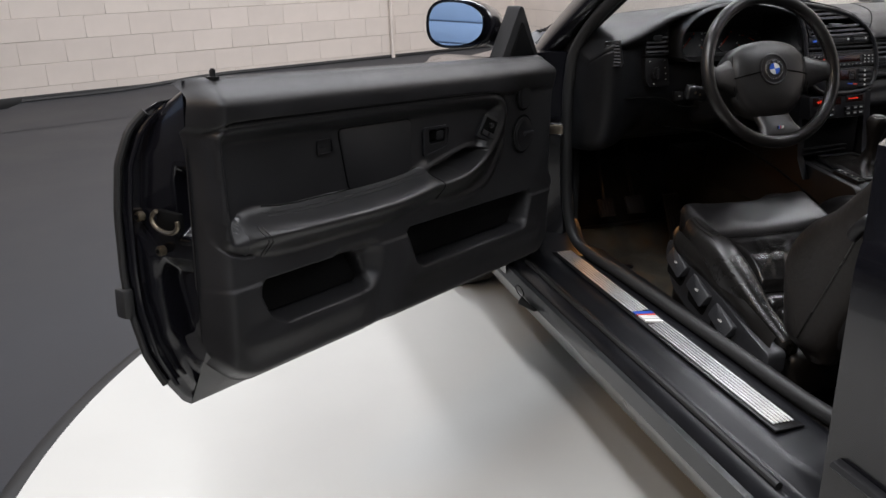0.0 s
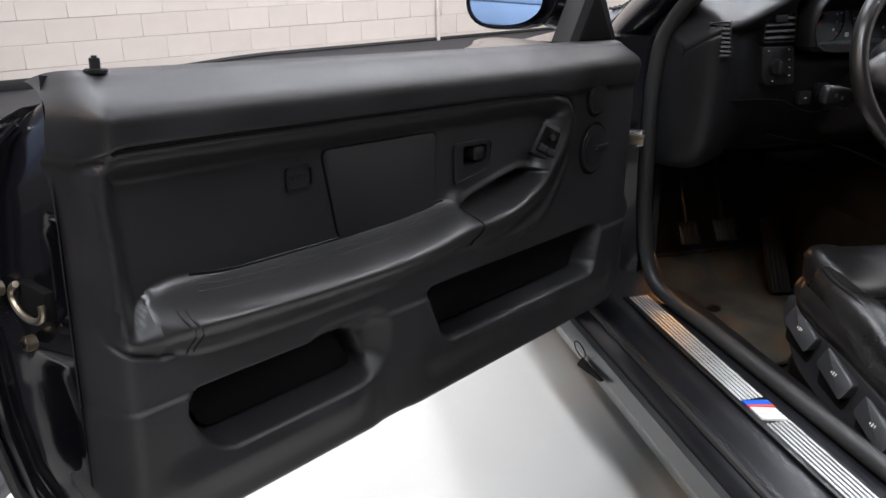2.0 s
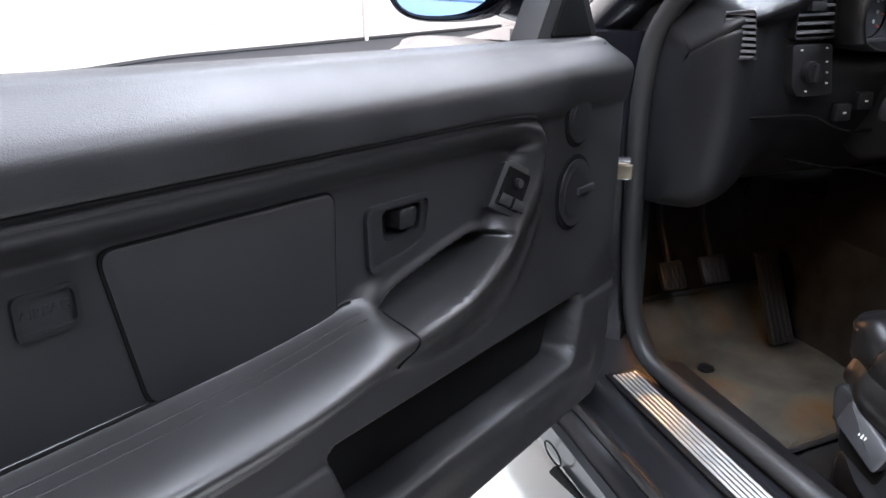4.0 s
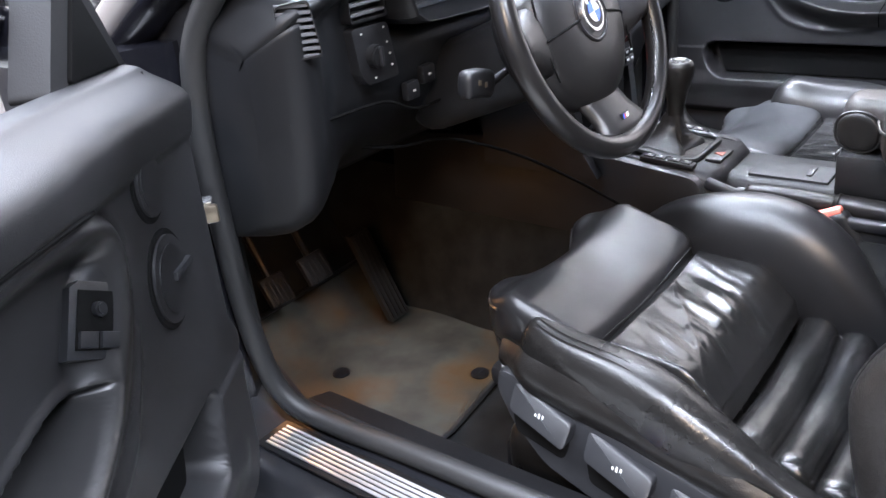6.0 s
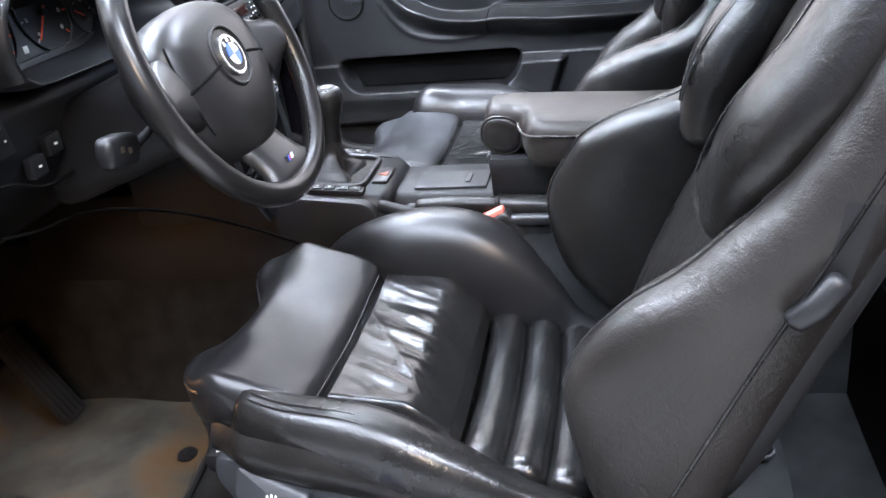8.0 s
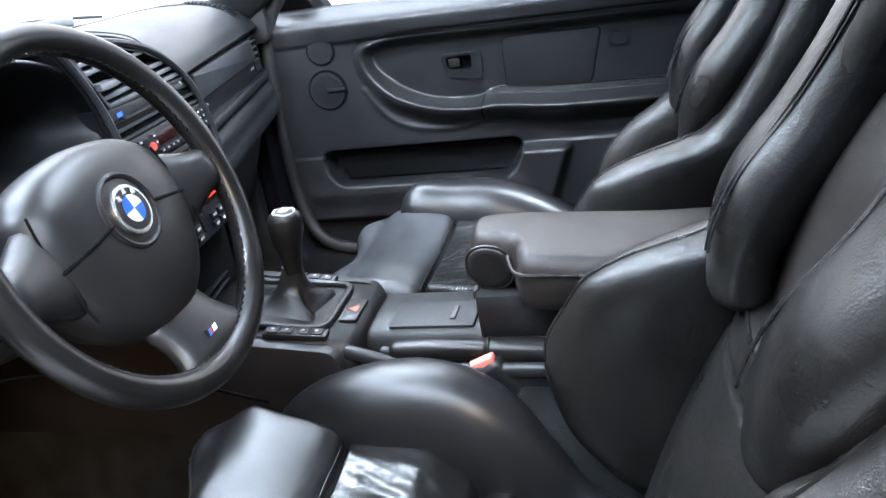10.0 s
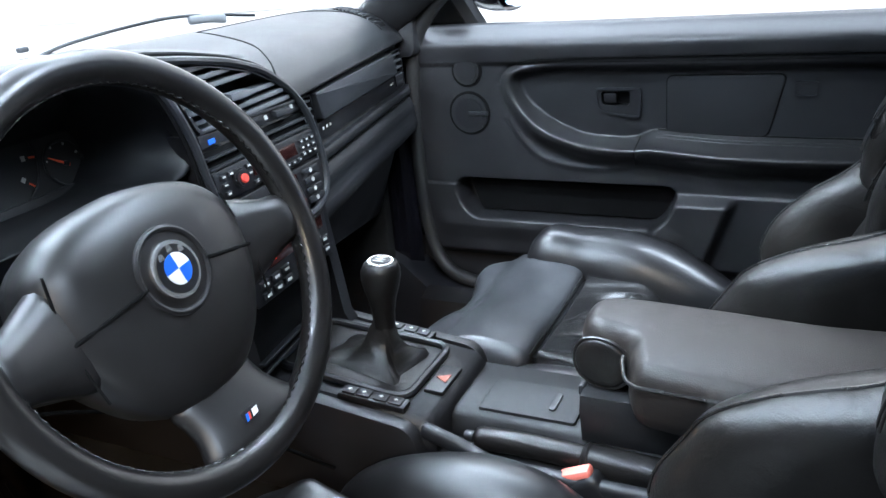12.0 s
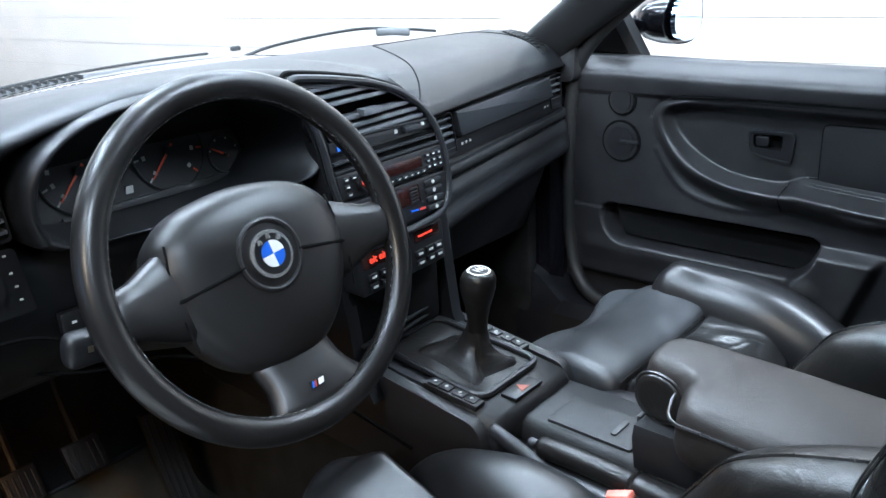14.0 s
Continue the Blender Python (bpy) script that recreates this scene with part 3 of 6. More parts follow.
    part("crease_shade", tube([on(u, z, 0.0014) for u, z in crease], 0.0026, 6), DARK, root, local=True)
    shelf = [k for k in K[:120] if 0.372 < k[0] < 0.770 and k[1] < 0.70]
    part("shelf_seam", tube([on(k[0], k[1] + k[3] * 0.97, 0.0004) for k in shelf], 0.0014, 6), DARK, root, local=True)
    for q in (0.62, 0.74):
        part("stitch_line", tube([on(k[0], k[1] + k[3] * q, 0.0003) for k in shelf], 0.0009, 6), PLASTIC, root, local=True)
    for du in (0.0, 0.007):
        part("stitch_line", tube([on(0.780 + du + 0.010 * ss(0.650, 0.675, z), z) for z in np.linspace(0.628, 0.678, 24)], 0.0011, 6), PLASTIC, root, local=True)
    part("handle_joint", tube([on(0.342 + 0.10 * (z - 0.665), z, 0.0003) for z in np.linspace(0.640, 0.690, 20)], 0.0013, 6), DARK, root, local=True)
    # black slabs set in the pockets to stand for their deep shade
    part("pocket_shade", slab([(0.004, 0.520), (0.384, 0.520), (0.412, 0.584), (-0.018, 0.584)], -0.064, -0.030, f, 0, 0.008), DARK, root, "black slab standing for the pocket's shade", local=True)
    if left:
        part("pocket_shade", slab([(0.530, 0.515), (0.752, 0.515), (0.784, 0.574), (0.566, 0.574)], -0.066, -0.036, f, 0, 0.014), DARK, root, "black slab standing for the pocket's shade", local=True)
    # door release
    bez_o = round_poly([(0.256 + dh, 0.780), (0.346 + dh, 0.781), (0.342 + dh, 0.722), (0.290 + dh, 0.729), (0.262 + dh, 0.736)], 0.011)
    bez_m = round_poly([(0.260 + dh, 0.776), (0.342 + dh, 0.777), (0.338 + dh, 0.727), (0.290 + dh, 0.733), (0.266 + dh, 0.739)], 0.009)
    bez_i = round_poly([(0.268 + dh, 0.773), (0.324 + dh, 0.774), (0.322 + dh, 0.746), (0.296 + dh, 0.747), (0.271 + dh, 0.748)], 0.007)
    hnd = part("release_bezel", frame_ring(bez_o, bez_m, -0.034, -0.0135, f), PLASTIC_GREY, root, "", local=True)
    part("bezel_plate", frame_ring(bez_m, bez_i, -0.040, -0.0160, f), PLASTIC, hnd, local=True)
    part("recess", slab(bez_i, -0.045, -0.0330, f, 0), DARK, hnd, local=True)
    part("release_lever", slab([(0.272 + dh, 0.770), (0.298 + dh, 0.770), (0.298 + dh, 0.751), (0.274 + dh, 0.751)], -0.036, -0.0170, f, 0.003, 0.006), PLASTIC, root, "black door release lever", local=True)
    if left:
        P0, VA, VB = Vector((0.132, 0.724, 0.002)), Vector((0.040, 0.022, -0.018)), Vector((-0.034, 0.042, -0.002))
        VN = VA.cross(VB).normalized()
        VN = VN if VN.z > 0 else -VN

        def fs_(a, b, c):
            p = P0 + VA * a + VB * b + VN * c
            return f(p[0], p[1], p[2])
        sw_ = part("switch_panel", slab([(0, 0), (1, 0), (1, 0.95), (0.85, 1.05), (0.15, 1.05), (0, 0.95)], -0.012, 0.0065, fs_, 0.001), PLASTIC_GREY, root, "grey-black mirror switch panel", local=True)
        part("switch_well", slab([(0.12, 0.12), (0.88, 0.12), (0.86, 0.92), (0.14, 0.92)], 0.0060, 0.0072, fs_, 0), DARK, sw_, local=True)
        part("joystick", disc(fs_(0.52, 0.66, 0.009), (0.3, s * 0.93, 0.2), 0.0055, 0.008, 16), PLASTIC_GREY, sw_, local=True)
        for k in range(2):
            part("rocker", slab([(0.14 + k * 0.38, 0.14), (0.46 + k * 0.38, 0.14), (0.46 + k * 0.38, 0.36), (0.14 + k * 0.38, 0.36)], 0.0070, 0.010, fs_, 0.0006), PLASTIC_GREY, sw_, local=True)
    # speakers
    for z, r in ((0.818, 0.030), (0.733, 0.042)):
        part("cover_shadow_gap", disc(f(0.004, z, -0.004), (0, s, 0), r + 0.0025, 0.012, 48, 0.001), DARK, root, local=True)
        sp = part("speaker_cover", disc(f(0.004, z, -0.0025), (0, s, 0), r, 0.014, 48, 0.003), VINYL, root, "", local=True)
        part("inner_disc", disc(f(0.004, z, 0.0035), (0, s, 0), r * 0.74, 0.004, 40, 0.001), PLASTIC, sp, local=True)
    part("knob_bar", slab([(0.004 - s * 0.042, 0.738), (0.004, 0.738), (0.004, 0.730), (0.004 - s * 0.042, 0.731)], 0.003, 0.009, f, 0.002), PLASTIC_GREY, root, local=True)
    # outer shell with its curved rear edge
    edge_u = lambda z: float(np.interp(z, (0.345, 0.36, 0.40, 0.46, 0.53, 0.60, 0.70, 0.77, 0.82, 0.850, 0.868), (0.835, 0.855, 0.878, 0.902, 0.914, 0.920, 0.921, 0.916, 0.900, 0.876, 0.845)))

    def skin(i, j):
        z = (0.390 - 0.040 * ss(0.3, 0.9, i)) * (1 - j) + 0.860 * j
        u = -0.135 + (edge_u(z) + 0.135) * i
        return f(u, z, -float(np.interp(j, (0, 0.15, 0.4, 0.65, 0.85, 0.95, 1), (0.135, 0.158, 0.173, 0.170, 0.162, 0.152, 0.135))))
    part("outer_skin", sheet(skin, 30, 40, left), PAINT, root, "glossy black painted skin", local=True, sharp=60)

    def rim(i, j):
        a = skin(i, 1.0)
        return f(a[0] - 0.045 * i * j, 0.860 + 0.026 * j, (s * a[1]) + (-0.045 - s * a[1]) * j)
    part("window_slot", sheet(rim, 30, 3, not left), RUBBER, root, "black rubber window slot seal", local=True)
    part("slot_lip", tube([f(-0.03 + 0.83 * t, 0.8955, -0.043) for t in np.linspace(0, 1, 30)], 0.0050, 8), DARK, root, local=True)

    def under_edge(i, j):
        a = skin(i, 0.0)
        u = -0.11 + (REAR - 0.004 + 0.11) * i
        return f(a[0] + (u - a[0]) * j, a[2] + (zb(u) + 0.004 - a[2]) * j, s * a[1] + (-0.035 - s * a[1]) * j)
    part("bottom_edge", sheet(under_edge, 30, 4, not left), RUBBER, root, "", local=True)

    def front_edge(i, j):
        a = skin(0.0, i)
        z = zb(-0.11) + (0.897 - zb(-0.11)) * i
        return f(a[0] + (-0.113 - a[0]) * j, a[2] + (z - a[2]) * j, s * a[1] + (-0.025 - s * a[1]) * j)
    part("hinge_edge", sheet(front_edge, 24, 4, left), PAINT, root, "", local=True)
    if left:
        def shut(i, j):
            a = skin(1.0, j)
            z1 = zb(REAR) + (0.900 - zb(REAR)) * j
            t = i
            u = a[0] + (REAR - 0.004 - a[0]) * t
            w = s * a[1] + (-0.045 - s * a[1]) * t
            z = a[2] + (z1 - a[2]) * t
            u -= 0.010 * ss(0.10, 0.16, t) * ss(1.0, 0.93, t)
            u -= 0.012 * ss(0.30, 0.36, t + 0.25 * ss(0.62, 0.70, z)) * ss(0.97, 0.90, t)
            u -= 0.030 * rect_in(t, z, 0.36, 0.86, 0.47, 0.61, 0.02, 0.04) + 0.030 * rect_in(t, z, 0.62, 0.90, 0.665, 0.76, 0.015, 0.03)
            return f(u, z, w)
        part("shut_face", sheet(shut, 60, 90, False), PAINT, root, "glossy black painted door edge", local=True, sharp=60)
        edge = [Vector(skin(1.0, j)) for j in np.linspace(0.10, 0.98, 40)]
        part("edge_seal", tube([p + Vector((0.004, 0.008, 0)) for p in edge], 0.006, 8, up=(0, 1, 0)), RUBBER, root, "black rubber edge seal", local=True)
        part("edge_flange", tube([p + Vector((-0.006, 0.026, 0)) for p in edge], 0.004, 8, up=(0, 1, 0)), PAINT, root, local=True)
        part("edge_bump_stop", rbox((0.924, -0.168, 0.55), (0.02, 0.028, 0.05), 0.006), RUBBER, root, local=True)
        lat = part("latch", rbox((0.886, -0.085, 0.690), (0.012, 0.056, 0.030), 0.004), DARK, root, "black door latch with dull metal rim", local=True)
        part("latch_rim", tube([(0.896, -0.085 + 0.032 * math.cos(a), 0.690 + 0.017 * math.sin(a)) for a in np.linspace(2.2, 6.6, 20)], 0.0035, 8, up=(1, 0, 0)), STEEL, lat, local=True)
        for w, z, u in ((-0.143, 0.690, 0.899), (-0.112, 0.638, 0.888)):
            b = part("bolt", disc((u, w, z), (1, 0, 0), 0.008, 0.012, 16), STEEL, root, "zinc bolt head", local=True)
            part("socket", disc((u + 0.0065, w, z), (1, 0, 0), 0.004, 0.002, 6, 0), DARK, b, local=True)
        part("lock_pin", disc(f(0.836, 0.906, -0.026), (0, 0, 1), 0.0045, 0.019, 12, 0.002), PLASTIC, root, "black lock pin", local=True)
        part("pin_collar", disc(f(0.836, 0.9025, -0.026), (0, 0, 1), 0.010, 0.004, 16, 0.001), PLASTIC, root, local=True)
    if not left:
        part("lower_trim", slab([(-0.17, 0.340), (1.06, 0.340), (1.06, 0.446), (-0.17, 0.446)], -0.085, -0.028, f, 0.006), VINYL, root, "", local=True)
    # mirror sail and mirror
    tri = [(-0.150, 0.895), (0.022, 0.895), (-0.052, 1.014), (-0.068, 1.014)]
    part("mirror_sail", slab(tri, -0.085, -0.050, f, 0.008, 0.01), SHELL, root, "black plastic mirror triangle", local=True)
    part("sail_panel", slab([(-0.118, 0.904), (-0.012, 0.904), (-0.060, 0.980)], -0.050, -0.046, f, 0.002, 0.006), DARK, root, local=True)
    door_mirror(root, f, s)
    return root


def door_mirror(root, f, s):
    cu, cz, cw = (-0.03, 0.972, -0.188) if s > 0 else (0.01, 0.965, -0.188)
    k32 = np.linspace(0, 2 * math.pi, 32, endpoint=False)
    oval = [(0.096 * math.copysign(abs(math.cos(a)) ** 0.8, math.cos(a)), 0.056 * math.copysign(abs(math.sin(a)) ** 0.8, math.sin(a)) * (1 - 0.14 * math.cos(a))) for a in k32]
    rings = []
    for du, sc in ((0.026, 0.94), (0.030, 0.97), (0.028, 1.0), (0.0, 1.0), (-0.03, 0.9), (-0.055, 0.65), (-0.066, 0.3)):
        rings.append([Vector(f(cu + du, cz + z * sc, cw + w * sc)) for w, z in oval])
    h = part("mirror_housing", loft(rings), PAINT, root, "glossy black mirror housing", local=True)
    g = lambda a, b, q: f(cu + 0.027 + q + 0.10 * a, cz + b, cw + a)
    part("mirror_glass", slab([(w * 0.86, z * 0.86) for w, z in oval], 0.004, 0.014, g, 0), MIRROR, h, "mirror glass", local=True)
    part("mirror_arm", pad([f(-0.04, 0.940, -0.07), f(-0.045, 0.942, -0.10), f(-0.05, 0.95, -0.14)], 0.026, 0.020, (0, 0, 1), 2.4), PAINT, root, "glossy black mirror arm", local=True)
    return h


door(True)
door(False)

# ---------- car body ----------
def car_body():
    root = thing("sports_car", (0, 0, 0.0), "glossy black two-door sports coupe on the turntable", "car")
    for s in (-1, 1):
        X = lambda x: s * x
        # rocker: outer skin, step, inner wall, lofted along y
        prof = [(0.75, 0.165), (0.785, 0.185), (0.842, 0.26), (0.846, 0.312), (0.825, 0.335), (0.812, 0.337), (0.800, 0.330), (0.788, 0.333), (0.775, 0.348),
                (0.755, 0.352), (0.70, 0.356), (0.668, 0.358), (0.640, 0.350), (0.628, 0.30), (0.620, 0.19), (0.62, 0.165)]
        ys = [-0.80, -0.72, -0.64, -0.55, -0.4, -0.2, 0, 0.2, 0.35, 0.44, 0.50, 0.56]
        rings = []
        for y in ys:
            up = 0.10 * ss(-0.60, -0.78, y) + 0.09 * ss(0.42, 0.55, y)
            rings.append([(X(a), y, b + (up if b > 0.34 else 0)) for a, b in prof])
        part("sill", loft(rings), SILL_FILM, root, "satin black door sill", sharp=50)
        out = [[(X(a), y, b) for a, b in ((0.782, 0.172), (0.800, 0.178), (0.846, 0.236), (0.868, 0.286), (0.860, 0.316), (0.846, 0.316), (0.775, 0.176))] for y in (-0.74, -0.5, 0, 0.4, 0.66)]
        part("rocker_panel", loft(out), PAINT_GREY, root, "black rocker panel greyed by the painted floor reflection")
        if s < 0:
            part("jack_plug", slab([(0.352, 0.262), (0.235, 0.288), (0.225, 0.296), (0.330, 0.290)], 0.8745, 0.8785, lambda a, b, c: (-c, a, b), 0.0005, 0.008), DARK, root, "dark plug in the rocker panel")
            part("round_plug", tube([(-0.8755, 0.345 + 0.028 * math.cos(a), 0.300 + 0.012 * math.sin(a)) for a in np.linspace(0, 2 * math.pi, 24, endpoint=False)], 0.0014, 5, True, up=(1, 0, 0)), DARK, root)
        part("sill_rubber", tube([(X(0.818), y, 0.342) for y in np.linspace(-0.60, 0.44, 30)], 0.007, 8), RUBBER, root)
        # front wing, wheel arch cut by an arc
        def wing(i, j, s=s):
            y = 0.47 + 1.35 * i
            zlo = 0.30 if abs(y - 1.22) > 0.36 else 0.31 + math.sqrt(max(0, 0.36 ** 2 - (y - 1.22) ** 2))
            z = zlo + (0.845 - 0.10 * i * i - zlo) * j
            bul = 0.868 - 0.10 * ss(0.72, 1.0, j) * ss(0.80, 0.86, z + 0.10 * i * i + 0.02) - 0.06 * i ** 3 + 0.012 * math.exp(-((y - 1.22) / 0.4) ** 2)
            return (s * bul, y, z)
        part("front_wing", sheet(wing, 60, 30, s < 0), PAINT, root, "glossy black front wing", sharp=60)
        def quarter(i, j, s=s):
            y = -0.735 - 1.4 * i
            zlo = 0.30 if abs(y + 1.48) > 0.36 else 0.31 + math.sqrt(max(0, 0.36 ** 2 - (y + 1.48) ** 2))
            z = zlo + (0.905 - zlo) * j
            return (s * (0.872 - 0.05 * ss(0.75, 1, j) - 0.06 * i ** 3), y, z)
        part("rear_quarter", sheet(quarter, 50, 24, s > 0), PAINT, root, "glossy black rear quarter panel", sharp=60)
        part("side_moulding", tube([(X(0.874), y, 0.50) for y in np.linspace(-0.76, -1.10, 8)], 0.014, 8, flat=0.5), PLASTIC, root, "black side moulding")
        # jamb behind the door opening
        part("rear_jamb", loft([[(X(a), y, z) for a, y in ((0.866, -0.735), (0.81, -0.695), (0.68, -0.675), (0.64, -0.74), (0.86, -0.79))] for z in (0.30, 0.5, 0.7, 0.90)]), PAINT, root, "glossy black door jamb")
        part("front_jamb", loft([[(X(a), y, z) for a, y in ((0.85, 0.48), (0.79, 0.505), (0.70, 0.475), (0.665, 0.49), (0.66, 0.60), (0.85, 0.60))] for z in (0.30, 0.5, 0.7, 0.885)]), PAINT, root, "glossy black hinge pillar")
        # screen pillar
        pil = smooth_line([(0.715, 0.66, 0.83), (0.690, 0.50, 0.945), (0.650, 0.27, 1.09), (0.600, 0.02, 1.22), (0.565, -0.12, 1.275)], 20)
        part("screen_pillar", pad([(X(p[0]), p[1], p[2]) for p in pil], 0.030, 0.040, (s * 0.9, 0.3, 0.3), 3.0), PAINT, root, "black screen pillar")
        inner = [(X(p[0] - 0.032), p[1] - 0.018, p[2] - 0.008) for p in pil]
        part("pillar_trim", pad(inner, 0.018, 0.044, (s * 0.9, 0.3, 0.3), 2.6), SHELL, root, "black pillar trim")
        # seal round the opening
        seal = smooth_line([(X(0.560), -0.12, 1.235), (X(0.615), 0.05, 1.16), (X(0.66), 0.27, 1.035), (X(0.690), 0.415, 0.92), (X(0.700), 0.455, 0.82), (X(0.700), 0.462, 0.65), (X(0.698), 0.455, 0.50),
                            (X(0.690), 0.425, 0.405), (X(0.672), 0.35, 0.372), (X(0.664), 0.2, 0.372), (X(0.655), -0.2, 0.372), (X(0.650), -0.48, 0.374), (X(0.650), -0.58, 0.395), (X(0.652), -0.655, 0.47), (X(0.66), -0.685, 0.62), (X(0.67), -0.685, 0.88)], 90)
        part("door_seal", tube(seal, 0.015, 10, up=(0.3, 0.1, 0.9)), RUBBER, root, "black rubber door seal")
        part("inner_sill_trim", loft([[(X(a), y, b) for a, b in ((0.662, 0.352), (0.642, 0.366), (0.60, 0.352), (0.575, 0.26), (0.585, 0.19), (0.64, 0.19))] for y in np.linspace(-0.66, 0.44, 12)]), PLASTIC, root, "black plastic inner sill trim")
        # wheels
        for y in (1.22, -1.48):
            wheel = part("road_wheel", disc((X(0.75), y, 0.315), (s, 0, 0), 0.21, 0.20, 40, 0.01), ALU, root, "alloy road wheel")
            part("tyre", tube([(X(0.76), y + 0.265 * math.cos(a), 0.315 + 0.265 * math.sin(a)) for a in np.linspace(0, 2 * math.pi, 48, endpoint=False)], 0.055, 14, True, 1.9, up=(1, 0, 0)), RUBBER, wheel, "black tyre")
            for k in range(10):
                a = k * math.pi / 5
                part("spoke", rbox((X(0.853), y + 0.11 * math.cos(a), 0.315 + 0.11 * math.sin(a)), (0.02, 0.17, 0.03), 0.006, (math.degrees(a), 0, 0)), ALU, wheel)
            def arch(i, j, s=s, y=y):
                a = math.pi * i
                return (s * (0.55 + 0.30 * j), y + 0.362 * math.cos(a), 0.31 + 0.362 * math.sin(a))
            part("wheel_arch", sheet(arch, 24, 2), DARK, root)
    part("corner_trim", slab([(0.66, 0.85), (0.43, 0.85), (0.425, 0.965), (0.50, 0.945), (0.64, 0.87)], 0.664, 0.700, lambda a, b, c: (1.364 - c, a, b), 0.012, 0.02), VINYL, root, "black corner trim at the foot of the pillar")
    # bonnet, nose, boot, tail
    def bonnet(i, j):
        x = -0.76 + 1.52 * i
        y0 = 1.03 - 0.30 * (x / 0.74) ** 2
        y = y0 + (2.02 - 0.16 * (x / 0.74) ** 2 - y0) * j
        z = 0.890 - 0.045 * (x / 0.76) ** 2 - 0.17 * j * j - 0.03 * j + 0.012 * math.exp(-((abs(x) - 0.42) / 0.08) ** 2)
        return (x, y, z)
    part("bonnet", sheet(bonnet, 40, 30), PAINT, root, "glossy black bonnet", sharp=60)
    part("front_bumper", loft([[(x * (1 - 0.0), 1.80 + q - 0.18 * abs(x / 0.85) ** 3, z) for q, z in ((0, 0.20), (0.26, 0.22), (0.30, 0.42), (0.26, 0.60), (0.15, 0.70), (0, 0.66))] for x in np.linspace(-0.82, 0.82, 25)]), PAINT, root, "glossy black front bumper")
    def boot(i, j):
        x = -0.80 + 1.60 * i
        return (x, -1.12 - 1.0 * j, 0.93 - 0.03 * (x / 0.8) ** 2 - 0.05 * j)
    part("boot_lid", sheet(boot, 20, 12, True), PAINT, root, "glossy black boot lid", sharp=60)
    part("rear_bumper", loft([[(x, -1.95 - q + 0.16 * abs(x / 0.85) ** 3, z) for q, z in ((0, 0.22), (0.22, 0.25), (0.26, 0.45), (0.20, 0.66), (0.16, 0.90), (0, 0.90))] for x in np.linspace(-0.82, 0.82, 25)]), PAINT, root, "glossy black tail and bumper")
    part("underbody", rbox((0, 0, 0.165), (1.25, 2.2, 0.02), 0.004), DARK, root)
    part("screen_header", pad([(x, -0.12 - 0.06 * (1 - (x / 0.57) ** 2), 1.275 + 0.035 * (1 - (x / 0.57) ** 2)) for x in np.linspace(-0.57, 0.57, 15)], 0.025, 0.035, (0, 0.4, 1), 2.6), PAINT, root, "black screen header rail")
    # roof with its lining, rear pillars, rear window
    def roof(i, j, dz=0.0):
        k = 2 * i - 1
        y = -0.14 - 0.92 * j
        return (k * (0.575 - 0.03 * j), y - 0.05 * (1 - k * k) * (1 - j), 1.285 + 0.045 * (1 - k * k) + 0.030 * math.sin(math.pi * j) - 0.03 * j + dz)
    part("roof", sheet(roof, 20, 20, True), PAINT, root, "glossy black roof", sharp=60)
    part("headliner", sheet(lambda i, j: roof(i, j, -0.025), 20, 20), SUEDE, root, "dark grey headliner")
    for s in (-1, 1):
        part("roof_rail", pad([(s * 0.578, y, 1.272 + 0.018 * math.sin(math.pi * (-y) / 1.1)) for y in np.linspace(-0.12, -1.06, 14)], 0.022, 0.024, (0, 0, 1), 2.5), PAINT, root, "black roof rail")
        part("rear_pillar", loft([[(s * (a + 0.0), y, z) for a, y in ((0.62 - 0.10 * t - 0.0, -0.98 + 0.0 * t - 0.02), (0.62 - 0.10 * t + 0.05, -1.06), (0.62 - 0.10 * t + 0.02, -1.28 + 0.16 * t), (0.62 - 0.10 * t - 0.03, -1.26 + 0.16 * t))] for t, z in ((-0.6, 0.86), (0.2, 1.08), (1.0, 1.285))]), PAINT, root, "black rear pillar")
    def back_window(i, j):
        k = 2 * i - 1
        return (k * (0.52 + 0.10 * j), -1.07 - 0.42 * j - 0.03 * (1 - k * k), 1.285 + 0.03 * (1 - k * k) - 0.36 * j)
    gw = part("back_window", sheet(back_window, 12, 8, True), GLASS, root, "clear back window")
    gw.modifiers.new("thick", "SOLIDIFY").thickness = 0.004
    gw.visible_shadow = False
    part("parcel_shelf", rbox((0, -1.30, 0.90), (1.20, 0.45, 0.02), 0.004), SUEDE, root)
    # cowl and wipers
    def cowl(i, j):
        x = -0.72 + 1.44 * i
        y0 = 0.955 - 0.30 * (x / 0.74) ** 2
        return (x, y0 + 0.085 * j, 0.920 - 0.035 * (x / 0.74) ** 2 + 0.026 * ss(0, 0.5, j) - 0.006 * j)
    part("cowl", sheet(cowl, 40, 4), COWL, root, "grey weathered plastic scuttle")
    for k in range(36):
        x = -0.66 + k * 0.016
        part("cowl_slot", rbox((x, 0.998 - 0.30 * (x / 0.74) ** 2, 0.9445 - 0.035 * (x / 0.74) ** 2), (0.006, 0.030, 0.006), 0.001), RUBBER, root)
    low = [(x, 0.985 - 0.30 * (x / 0.74) ** 2, 0.948 - 0.03 * (x / 0.74) ** 2 + 0.008 * (x + 0.62)) for x in np.linspace(-0.62, 0.16, 16)]
    part("wiper_blade", tube(low, 0.0026, 8), RUBBER, root, "black wiper blade")
